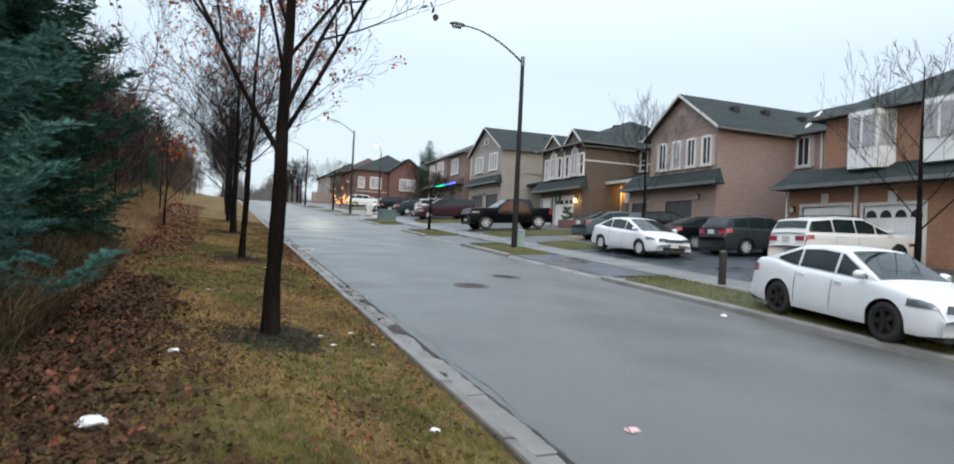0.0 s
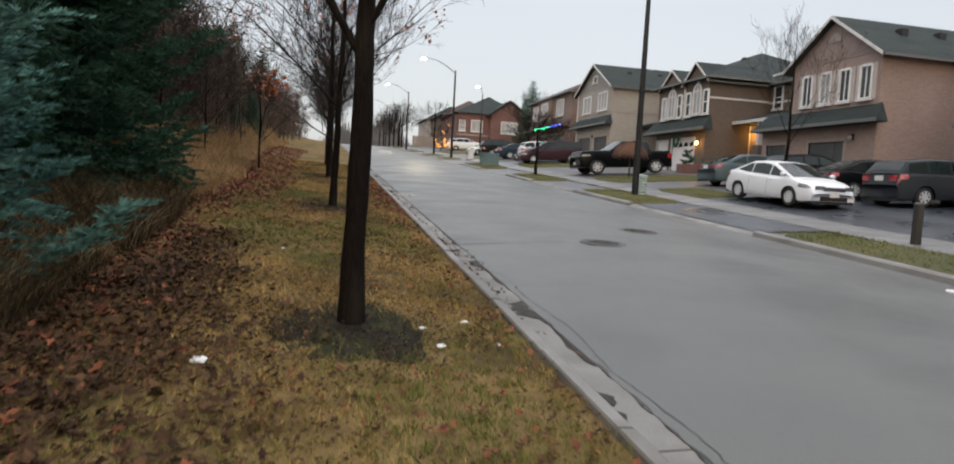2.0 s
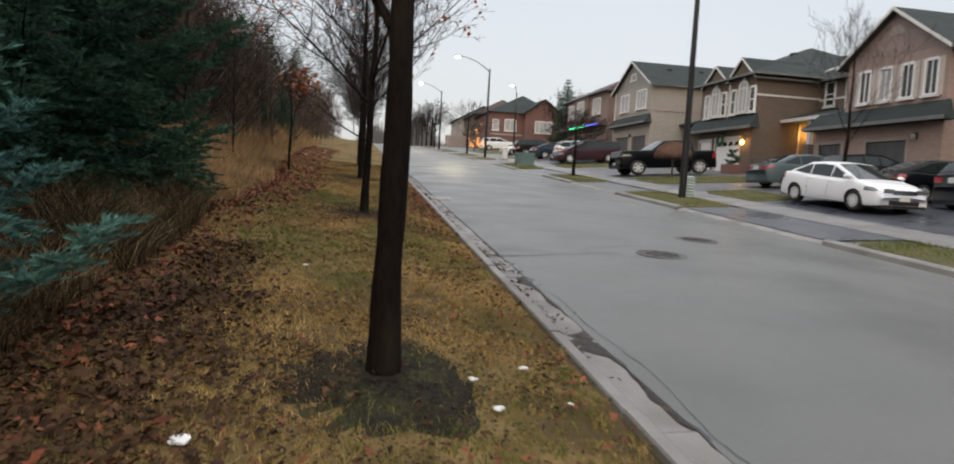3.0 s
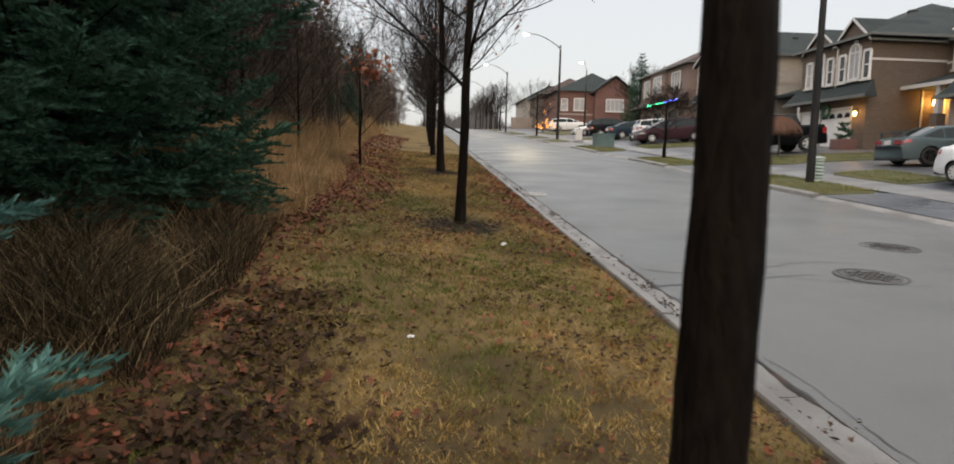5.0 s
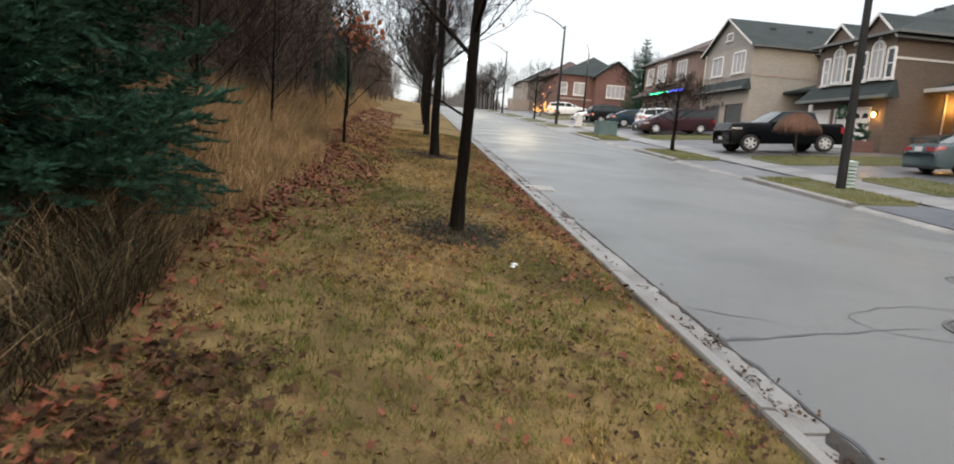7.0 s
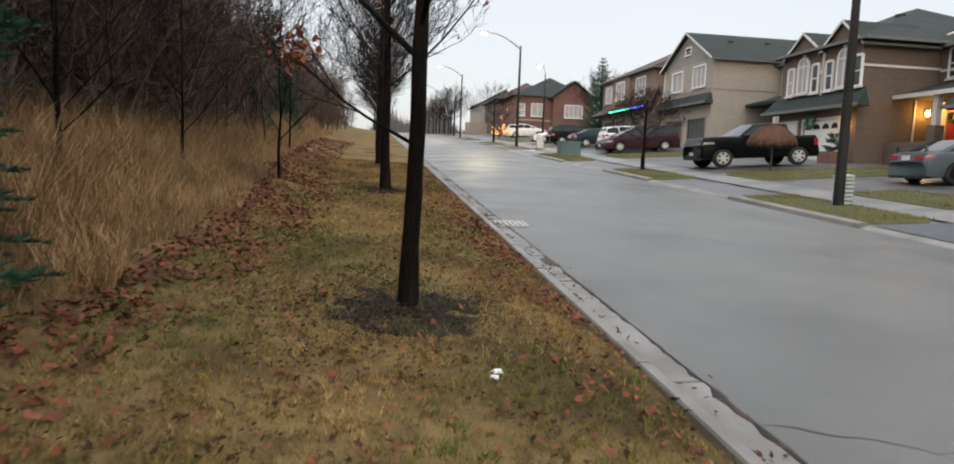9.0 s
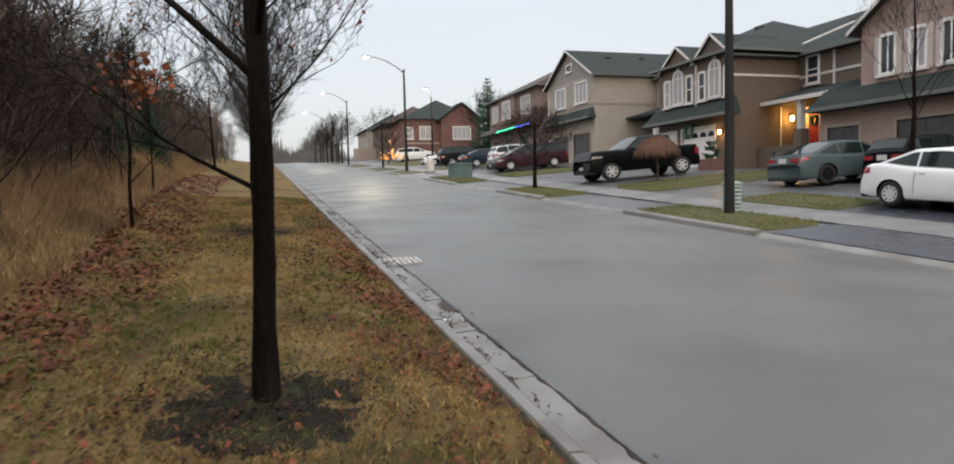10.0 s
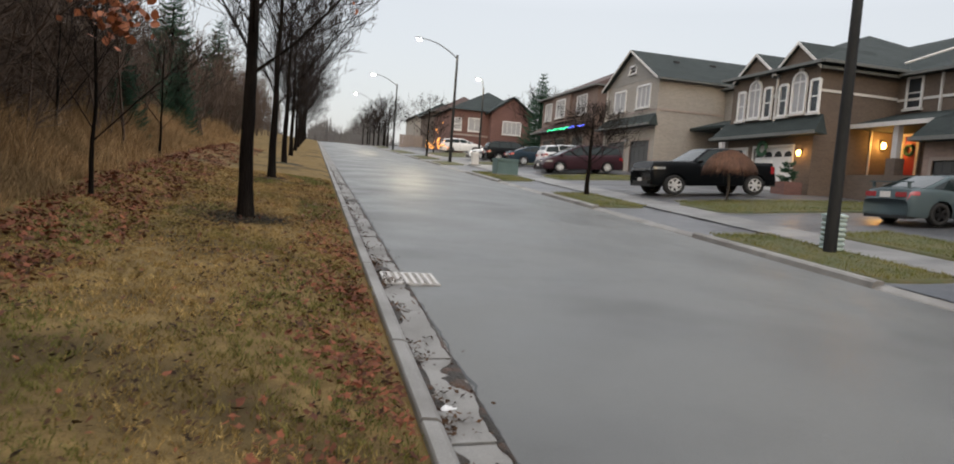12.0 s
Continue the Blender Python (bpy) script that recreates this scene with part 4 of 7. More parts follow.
# tan-red brick house with coloured string lights
h1 = thing("house", "tan brick house with brown hipped roof and string lights", "house", group="houses")
part("wall", Geo().box(FRONT + 0.2, 32, 62.6, 75.0, 3.0, 10.6), B_TAN, h1)
front_wall(h1, B_TAN, FRONT, 62.6, 75.0, 3.0, 10.6, [(64.8, 67.2, 6.8), (68.8, 71.2, 6.8), (72.0, 74.4, 6.8)])
ridge_y(h1, FRONT, 32, 62.6, 75, 10.6, 13.6, M_SHINGLE_BROWN, 2.0, 3.0)
skirt_roof(h1, FRONT, 62.8, 75, 7.5, 8.1, 0.9, M_SHINGLE_BROWN)
for ya, w in ((73.3, 1.6), (69.6, 2.0), (65.5, 2.0)):
    window(h1, FRONT - (0.25 if ya == 69.6 else 0), ya, 8.6, w, 1.5, panes=3)
part("corner_pilaster", Geo().box(FRONT - 0.25, FRONT, 67.6, 71.6, 8.2, 10.5), B_TAN, h1)
for ya in (73.2, 70.0, 66.0):
    garage_door(h1, FRONT, ya - 1.2, ya + 1.2, 4.7, 6.8, M_GARAGE_DARK)

# red brick house further up
h0 = thing("house", "red brick house with grey hipped roof seen from its side", "house", group="houses")
part("wall", Geo().box(15.0, 24.0, 92.1, 104, 4.0, 10.9), B_RED, h0)
part("wall", Geo().box(15.0, 19.4, 92, 92.1, 4.0, 10.9), B_RED, h0)
part("wall", Geo().box(19.4, 24.3, 90.8, 92.1, 4.0, 10.9), B_RED, h0)
g = Geo()
for x0, x1, y0, y1, zr in ((14.5, 24.6, 91.6, 104.4, 13.9),):
    xm, ym = (x0 + x1) / 2, (y0 + y1) / 2
    g.add([(x0, y0, 10.9), (x1, y0, 10.9), (x1, y1, 10.9), (x0, y1, 10.9), (xm + 0.8, ym - 1, zr), (xm + 0.8, ym + 1, zr)], [(0, 1, 4), (1, 2, 5, 4), (2, 3, 5), (3, 0, 4, 5), (3, 2, 1, 0)])
part("roof", g, M_SHINGLE, h0)
part("gable_wall", Geo().prism([(19.2, 90.75, 10.7), (24.5, 90.75, 10.7), (21.85, 90.75, 12.6)], (0, 0.3, 0)), B_RED, h0)
part("roof", Geo().prism([(18.9, 90.4, 10.6), (21.85, 90.4, 12.7), (21.85, 96, 12.7), (18.9, 96, 10.6)], (0, 0, 0.15)).prism([(21.85, 90.4, 12.7), (24.8, 90.4, 10.6), (24.8, 96, 10.6), (21.85, 96, 12.7)], (0, 0, 0.15)), M_SHINGLE, h0)
window(h0, 21.9, 90.8, 8.4, 2.2, 1.5, "s", 4)
window(h0, 17.7, 92, 8.5, 1.5, 1.5, "s", 2)
window(h0, 15.7, 92, 8.5, 0.8, 1.4, "s", 1)
window(h0, 17.5, 92, 5.6, 1.5, 1.3, "s", 2)
window(h0, 21.8, 90.8, 5.5, 1.8, 1.4, "s", 2)
part("stone_band", Geo().box(14.95, 24.05, 91.94, 92, 7.9, 8.1), M_TAN_TRIM, h0)

hf = thing("house", "pale grey house up the hazy street", "house", group="houses")
part("wall", Geo().box(16, 26, 128, 140, 4, 13.0), B_GREY, hf)
ridge_y(hf, 16, 26, 128, 140, 13.0, 16.0, M_SHINGLE, 4, 4)
window(hf, 18.5, 128, 10.2, 1.6, 1.5, "s", 2)
window(hf, 22.5, 128, 10.2, 1.6, 1.5, "s", 2)
hb = thing("house", "brown brick house beside the red one", "house", group="houses")
part("wall", Geo().box(15.5, 25, 107, 119, 4, 12.0), B_BROWN, hb)
ridge_y(hb, 15.5, 25, 107, 119, 12.0, 14.8, M_SHINGLE_BROWN, 4, 4)
window(hb, 17.5, 107, 9.2, 1.6, 1.5, "s", 2)
window(hb, 22.0, 107, 9.2, 1.6, 1.5, "s", 2)


# ---- street lamps, post, boxes ----
def street_lamp(x, y, lit, tall=7.9, arm=2.6, label="tall dark street lamp with a curved arm over the road"):
    t = thing("street_lamp", label, "street lamp", (x, y, G(x, y)), group="street lamps")
    part("pole", Geo().tube([(0, 0, -0.3), (0, 0, 0.0), (0, 0, tall * 0.5), (0, 0, tall)], [0.13, 0.125, 0.1, 0.075], 12), M_POLE, t, smooth=True)
    pts = [(-arm * k, 0, tall - 0.25 + 1.15 * math.sin(k * math.pi / 2) ** 0.9) for k in [i / 10 for i in range(11)]]
    part("arm", Geo().tube(pts, [0.045 - 0.015 * i / 10 for i in range(11)], 8), M_STEEL, t, smooth=True)
    part("bracket", Geo().tube([(0.0, 0, tall - 0.35), (0, 0, tall + 0.03)], 0.085, 10), M_STEEL, t)
    g = Geo()
    for k, w, h in ((0, 0.05, 0.05), (0.12, 0.12, 0.08), (0.4, 0.15, 0.09), (0.62, 0.08, 0.04)):
        g.v += [(-arm - k, w * math.cos(a), tall + 0.92 + h * math.sin(a)) for a in [2 * math.pi * i / 10 for i in range(10)]]
    for r in range(3):
        g.f += [(r * 10 + i, r * 10 + (i + 1) % 10, (r + 1) * 10 + (i + 1) % 10, (r + 1) * 10 + i) for i in range(10)]
    g.f += [tuple(range(10)), tuple(range(30, 40))[::-1]]
    head = part("lamp_head", g, M_STEEL, t, smooth=True)
    part("lens", Geo().tube([(-arm - 0.15, 0, tall + 0.86), (-arm - 0.5, 0, tall + 0.86)], [0.11, 0.11], 10), G_LAMP if lit else M_CURTAIN, head, smooth=True)
    if lit:
        l = new("street_lamp_bulb", bpy.data.lights.new("street_lamp_bulb", "SPOT"))
        l.data.energy, l.data.color, l.data.shadow_soft_size, l.data.spot_size = lit, (1.0, 0.86, 0.55), 0.15, radians(150)
        l.location = (x - arm - 0.3, y, G(x, y) + tall + 0.7)


street_lamp(9.34, 25.33, 0)
street_lamp(9.38, 63.83, 900)
street_lamp(8.9, 97.0, 700)
street_lamp(9.0, 134.0, 500)
street_lamp(16.5, 84.0, 300, 7.0, 0.3, "slim street lamp post by the side street")

post = thing("wooden_post", "short weathered square wooden post in the grass", "post", (10.42, 14.25, G(10.42, 14.25)))
part("shaft", Geo().tube([(0, 0, -0.2), (0, 0, 0.0), (0, 0, 0.4), (0, 0, 0.83), (0, 0, 0.86)], [0.105, 0.105, 0.1, 0.1, 0.085], 10), M_WOODPOST, post)
part("cap", Geo().tube([(0, 0, 0.855), (0, 0, 0.885)], [0.09, 0.08], 10), M_STEEL, post)


def service_box(x, y, w, d, hgt, mat, label):
    t = thing("utility_box", label, "utility box", (x, y, G(x, y)))
    part("cabinet", Geo().box(-w / 2, w / 2, -d / 2, d / 2, -0.1, hgt), mat, t, bevel=0.03)
    part("lid", Geo().box(-w / 2 - 0.04, w / 2 + 0.04, -d / 2 - 0.04, d / 2 + 0.04, hgt - 0.12, hgt + 0.03), mat, t, bevel=0.03)
    part("door", Geo().box(-w / 2 - 0.015, -w / 2, -d / 2 + 0.08, d / 2 - 0.08, 0.05, hgt - 0.18), mat, t)
    part("pad", Geo().box(-w / 2 - 0.15, w / 2 + 0.15, -d / 2 - 0.15, d / 2 + 0.15, -0.2, 0.05), M_CONCRETE, t)


service_box(9.6, 49.6, 1.15, 1.15, 0.85, M_GREENBOX, "green painted steel transformer box by the sidewalk")
service_box(10.5, 60.5, 0.45, 0.45, 0.85, M_TRIM, "small pale utility pedestal beside a lamp post")
bin_ = thing("ribbed_bin", "pale green ribbed cylindrical bin behind the lamp post", "bin", (9.75, 25.75, G(9.75, 25.75)))
for i in range(7):
    z = i * 0.1
    part("rib", Geo().tube([(0, 0, z), (0, 0, z + 0.03), (0, 0, z + 0.07), (0, 0, z + 0.098)], [0.2, 0.235, 0.235, 0.2], 16), material("pale_green_plastic", (0.36, 0.44, 0.42), (0.3, 0.37, 0.35), rough=0.5, bump=0) if i == 0 else bpy.data.materials["pale_green_plastic"], bin_, smooth=True)
part("lid", Geo().tube([(0, 0, 0.7), (0, 0, 0.74), (0, 0, 0.78)], [0.25, 0.25, 0.1], 16), bpy.data.materials["pale_green_plastic"], bin_)


# ---- cars ----
def revolve(profile, n=28):
    """A wheel-like solid round the y axis from (radius, y) pairs."""
    g = Geo()
    m = len(profile)
    for i in range(n):
        a = 2 * math.pi * i / n
        g.v += [(r * math.cos(a), yy, r * math.sin(a)) for r, yy in profile]
    g.f = [(i * m + j, i * m + j + 1, ((i + 1) % n) * m + j + 1, ((i + 1) % n) * m + j) for i in range(n) for j in range(m - 1)]
    return g


def car(name, label, at, heading, L, W, axles, tyre, belt, house, paint, rim=None, glass_split=(), category="car", plan=None, sill=0.22, hub_spokes=5, roof_rails=False, plate=True, group="parked cars", headlamp=(0.62, 0.78), taillamp=(0.75, 0.98), tail_in=0.5, squat=0.93):
    """A car facing +x in its own space. belt: (x, z) along the body's upper edge; house: (x, z) over the glazed cabin."""
    x, y = at
    a = radians(heading)
    c = new(name)
    fx, fy = math.cos(a), math.sin(a)
    zf, zr_ = [G(x + fx * ax_, y + fy * ax_) for ax_ in axles]
    pitch = math.degrees(math.atan2(zf - zr_, axles[0] - axles[1]))
    zmid = zr_ + (zf - zr_) * (0 - axles[1]) / (axles[0] - axles[1])
    c.matrix_basis = pose(x, y, zmid, 0, 0, heading) @ pose(0, 0, 0, 0, -pitch, 0) @ Matrix.Diagonal((1, 1, squat, 1))
    tagged(c, label, category, group)
    bx, bz = zip(*belt)
    hx_, hz = zip(*house)
    hw = W / 2
    r_arch = tyre + 0.055

    def width(x_):
        k = abs(x_) / (L / 2)
        return hw * (1 - 0.16 * max(0, (k - 0.62) / 0.38) ** 2.2)

    def low(x_):
        z = sill + 0.05 * max(0, (abs(x_) / (L / 2) - 0.85) / 0.15)
        for ax in axles:
            d = abs(x_ - ax)
            if d < r_arch:
                z = max(z, tyre + math.sqrt(r_arch ** 2 - d * d))
        return z

    def shoulder(x_):
        return float(np.interp(x_, bx, bz))

    def side(x_, z):
        t = (z - sill) / max(0.05, shoulder(x_) - sill)
        return width(x_) * float(np.interp(t, [0, 0.12, 0.5, 0.82, 0.95, 1.0], [0.945, 0.985, 1.0, 0.975, 0.945, 0.9]))

    xs = sorted({round(v, 3) for v in list(np.linspace(-L / 2, L / 2, 41)) + [ax + r_arch * math.sin(q) for ax in axles for q in np.linspace(-1.57, 1.57, 13)] + [ax + s_ * (r_arch + 0.012) for ax in axles for s_ in (-1, 1)]})
    g = Geo()
    ring = 0
    for x_ in xs:
        zl, zt = low(x_), shoulder(x_)
        zl = min(zl, zt - 0.03)
        col = [(side(x_, zl + (zt - zl) * t), zl + (zt - zl) * t) for t in (0, 0.1, 0.25, 0.45, 0.62, 0.78, 0.9, 0.96, 1.0)]
        col += [(side(x_, zt) * 0.8, zt + 0.02), (side(x_, zt) * 0.4, zt + 0.03), (0, zt + 0.035)]
        ring = len(col) * 2 - 1
        g.v += [(x_, p, q) for p, q in col] + [(x_, -p, q) for p, q in col[-2::-1]]
    for i in range(len(xs) - 1):
        g.f += [(i * ring + j, i * ring + j + 1, (i + 1) * ring + j + 1, (i + 1) * ring + j) for j in range(ring - 1)]
    g.f += [tuple(range(ring)), tuple(range((len(xs) - 1) * ring, len(xs) * ring))[::-1]]
    body = part("body", g, paint, c, smooth=True)
    part("underbody", Geo().box(-L / 2 + 0.12, L / 2 - 0.12, -hw + 0.24, hw - 0.24, sill - 0.02, 0.62), M_PLASTIC, c)
    part("lower_bumper", Geo().box(-L / 2, -L / 2 + 0.3, -hw * 0.8, hw * 0.8, sill - 0.04, sill + 0.10), M_PLASTIC, c)
    part("lower_bumper", Geo().box(L / 2 - 0.3, L / 2, -hw * 0.8, hw * 0.8, sill - 0.04, sill + 0.08), M_PLASTIC, c)

    # cabin
    lean_in = 0.30

    def roofz(x_):
        return float(np.interp(x_, hx_, hz))

    def cab(x_, z):
        return side(x_, shoulder(x_)) * 0.995 - max(0, z - shoulder(x_)) * lean_in

    cx = sorted({round(v, 3) for v in list(np.linspace(hx_[0], hx_[-1], 33)) + list(hx_)})
    g = Geo()
    for x_ in cx:
        zb, zt = shoulder(x_) - 0.02, max(roofz(x_), shoulder(x_) - 0.01)
        col = [(cab(x_, zb + (zt - zb) * t), zb + (zt - zb) * t) for t in (0, 0.4, 0.75, 0.92)]
        e = cab(x_, zt)
        col += [(e - 0.03, zt - 0.006), (e * 0.8, zt + 0.012), (e * 0.4, zt + 0.025), (0, zt + 0.03)]
        ring = len(col) * 2 - 1
        g.v += [(x_, p, q) for p, q in col] + [(x_, -p, q) for p, q in col[-2::-1]]
    for i in range(len(cx) - 1):
        g.f += [(i * ring + j, i * ring + j + 1, (i + 1) * ring + j + 1, (i + 1) * ring + j) for j in range(ring - 1)]
    part("cabin", g, paint, c, smooth=True)
    marks = [hx_[0] + 0.1, *glass_split, hx_[-1] - 0.12]
    for s_ in (-1, 1):
        for p0, p1 in zip(marks, marks[1:]):
            lo, hi = [], []
            for x_ in np.linspace(p0 + 0.03, p1 - 0.03, 14):
                zb, zt = shoulder(x_) + 0.035, roofz(x_) - 0.075
                if zt > zb + 0.015:
                    lo.append((x_, s_ * (cab(x_, zb) + 0.007), zb))
                    hi.append((x_, s_ * (cab(x_, zt) + 0.007), zt))
            if len(lo) > 2:
                k = len(lo)
                part("side_window", Geo().add(lo + hi, [(i, i + 1, k + i + 1, k + i) for i in range(k - 1)]), M_CARGLASS, c)

    def screen(nm, x0, x1):
        gg = Geo()
        m = 9
        for x_ in np.linspace(x0, x1, 8):
            z = roofz(x_)
            e = (cab(x_, z) - 0.06)
            gg.v += [(x_ + (0.008 if x1 > 0 else -0.008), e * u, z + 0.03 * (1 - u * u) + 0.012) for u in np.linspace(-1, 1, m)]
        gg.f = [(i * m + j, i * m + j + 1, (i + 1) * m + j + 1, (i + 1) * m + j) for i in range(7) for j in range(m - 1)]
        part(nm, gg, M_CARGLASS, c, smooth=True)

    screen("windshield", hx_[-2] + 0.06, hx_[-1] - 0.06)
    screen("rear_window", hx_[1] - 0.04, hx_[0] + 0.08)

    # wheels
    for ax in axles:
        for s_ in (-1, 1):
            w = new("wheel")
            w.parent = c
            w.location = (ax, s_ * (hw - 0.13), tyre)
            if s_ < 0:
                w.rotation_euler = (0, 0, math.pi)
            R = tyre
            part("tyre", revolve([(R * 0.62, -0.1), (R * 0.9, -0.11), (R * 0.985, -0.085), (R, -0.05), (R, 0.05), (R * 0.985, 0.085), (R * 0.9, 0.11), (R * 0.66, 0.10), (R * 0.62, 0.08)]), M_TYRE, w, smooth=True)
            rg = revolve([(R * 0.66, 0.095), (R * 0.62, 0.105), (R * 0.58, 0.09), (R * 0.56, 0.02), (0.0, 0.02)], 24)
            part("barrel", rg, M_RIM_DARK, w)
            sp = Geo()
            for q in range(hub_spokes):
                t0 = 2 * math.pi * q / hub_spokes
                u, v = Vector((math.cos(t0), 0, math.sin(t0))), Vector((-math.sin(t0), 0, math.cos(t0)))
                wd0, wd1 = R * 0.13, R * 0.09 * (5 / hub_spokes) + 0.01
                pts = [u * R * 0.1 + v * wd0 + Vector((0, 0.085, 0)), u * R * 0.1 - v * wd0 + Vector((0, 0.085, 0)), u * R * 0.63 - v * wd1 + Vector((0, 0.095, 0)), u * R * 0.63 + v * wd1 + Vector((0, 0.095, 0))]
                sp.prism([tuple(p_) for p_ in pts], (0, 0.012, 0))
            for q in range(24):
                a0, a1 = 2 * math.pi * q / 24, 2 * math.pi * (q + 1) / 24
                sp.prism([(r_ * math.cos(t_), 0.092, r_ * math.sin(t_)) for r_, t_ in ((R * 0.58, a0), (R * 0.65, a0), (R * 0.65, a1), (R * 0.58, a1))], (0, 0.014, 0))
            sp.tube([(0, 0.08, 0), (0, 0.105, 0)], R * 0.14, 12)
            part("rim", sp, rim or M_RIM, w)

    # lamps, grille, mirrors, handles, plate
    def patch(nm, xs_, zs_, s_, mat, off=0.01):
        gg = Geo()
        for x_ in xs_:
            for z in zs_:
                gg.v.append((x_, s_ * (side(x_, min(z, shoulder(x_) - 0.005)) + off), min(z, shoulder(x_) - 0.005)))
        k = len(zs_)
        gg.f = [(i * k + j, (i + 1) * k + j, (i + 1) * k + j + 1, i * k + j + 1) for i in range(len(xs_) - 1) for j in range(k - 1)]
        part(nm, gg, mat, c, smooth=True)

    h0_, h1_ = headlamp
    t0_, t1_ = taillamp
    for s_ in (-1, 1):
        patch("headlight", np.linspace(L / 2 - 0.55, L / 2, 6), np.linspace(h0_ + 0.04, h1_, 4), s_, M_CLEARLAMP)
        patch("tail_light", np.linspace(-L / 2, -L / 2 + 0.3, 5), np.linspace(t0_ + 0.05, t1_ - 0.03, 4), s_, M_REDLAMP)
        wf, wr = side(L / 2, h0_), side(-L / 2, t0_)
        part("headlight", Geo().box(L / 2 - 0.02, L / 2 + 0.012, min(s_ * wf, s_ * wf * 0.55), max(s_ * wf, s_ * wf * 0.55), h0_, h1_ - 0.03), M_CLEARLAMP, c)
        part("tail_light", Geo().box(-L / 2 - 0.012, -L / 2 + 0.02, min(s_ * wr, s_ * wr * tail_in), max(s_ * wr, s_ * wr * tail_in), t0_, t1_ - 0.06), M_REDLAMP, c)
        mx = hx_[-1] - 0.3
        mz = shoulder(mx) + 0.09
        mg = Geo()
        for q, (dx, ry, rz) in enumerate(((0.07, 0.03, 0.03), (0.03, 0.09, 0.07), (-0.05, 0.1, 0.08), (-0.08, 0.09, 0.07))):
            mg.v += [(mx + dx, s_ * (side(mx, shoulder(mx)) + 0.1 + ry * math.cos(t_)), mz + rz * math.sin(t_)) for t_ in [2 * math.pi * i / 10 for i in range(10)]]
        for q in range(3):
            mg.f += [(q * 10 + i, q * 10 + (i + 1) % 10, (q + 1) * 10 + (i + 1) % 10, (q + 1) * 10 + i) for i in range(10)]
        mg.f += [tuple(range(10)), tuple(range(30, 40))]
        part("wing_mirror", mg, paint, c, smooth=True)
        for dx in glass_split[:2]:
            hz_ = shoulder(dx) - 0.13
            part("door_handle", Geo().box(dx + 0.06, dx + 0.24, min(s_ * (side(dx, hz_) - 0.01), s_ * (side(dx, hz_) + 0.025)), max(s_ * (side(dx, hz_) - 0.01), s_ * (side(dx, hz_) + 0.025)), hz_, hz_ + 0.03), paint, c)
            # shut line of the door
            gg = Geo()
            zz = np.linspace(sill + 0.12, shoulder(dx) - 0.02, 8)
            for z in zz:
                gg.v += [(dx - 0.006, s_ * (side(dx, z) + 0.003), z), (dx + 0.006, s_ * (side(dx, z) + 0.003), z)]
            gg.f = [(2 * i, 2 * i + 1, 2 * i + 3, 2 * i + 2) for i in range(7)]
            part("door_seam", gg, M_PLASTIC, c)
    gw = side(L / 2, 0.6) * 0.55
    part("grille", Geo().box(L / 2 - 0.02, L / 2 + 0.014, -gw, gw, h0_ - 0.03, h1_ - 0.06), M_PLASTIC, c)
    for z in np.linspace(h0_ - 0.01, h1_ - 0.09, 3):
        part("grille_bar", Geo().box(L / 2, L / 2 + 0.022, -gw, gw, z, z + 0.018), M_CHROME, c)
    part("air_intake", Geo().box(L / 2 - 0.03, L / 2 + 0.012, -gw * 1.3, gw * 1.3, sill + 0.06, sill + 0.2), M_PLASTIC, c)
    if plate:
        part("number_plate", Geo().box(-L / 2 - 0.022, -L / 2, -0.16, 0.16, (t0_ + t1_) / 2 - 0.12, (t0_ + t1_) / 2 + 0.05), M_TRIM, c)
        part("number_plate", Geo().box(L / 2, L / 2 + 0.026, -0.16, 0.16, sill + 0.18, sill + 0.33), M_TRIM, c)
    if roof_rails:
        for s_ in (-1, 1):
            rx = np.linspace(hx_[1] + 0.25, hx_[-2] - 0.1, 6)
            part("roof_rail", Geo().tube([(q, s_ * (cab(q, roofz(q)) - 0.1), roofz(q) + 0.07) for q in rx], 0.02, 6), M_PLASTIC, c)
    return c


def paint(name, color, flake=0.2):
    return material(name, color, tuple(v * 0.93 for v in color), rough=0.26, scale=1.5, fine=60, bump=0.0, metal=flake * 0.3, coat=0.03, spec=0.3 if max(color) > 0.3 else 0.08)


P_WHITE = paint("white_car_paint", (0.72, 0.73, 0.75), 0.0)
P_PEARL = paint("pearl_white_car_paint", (0.62, 0.62, 0.61), 0.0)
P_BLACK = paint("black_car_paint", (0.005, 0.006, 0.007), 0.1)
P_CHARCOAL = paint("charcoal_car_paint", (0.035, 0.040, 0.045), 0.3)
P_SILVER = paint("grey_blue_car_paint", (0.085, 0.115, 0.125), 0.4)
P_MAROON = paint("dark_maroon_car_paint", (0.045, 0.022, 0.028), 0.3)
P_NAVY = paint("dark_blue_car_paint", (0.02, 0.035, 0.05), 0.3)
SEDAN_BELT = [(-2.35, 0.72), (-2.32, 0.95), (-2.15, 1.07), (-1.6, 1.09), (-1.0, 1.0), (0.6, 0.94), (1.05, 0.96), (1.6, 0.90), (2.05, 0.80), (2.28, 0.68), (2.35, 0.5)]
SEDAN_HOUSE = [(-1.95, 1.05), (-0.95, 1.41), (-0.35, 1.455), (0.2, 1.42), (1.15, 0.95)]
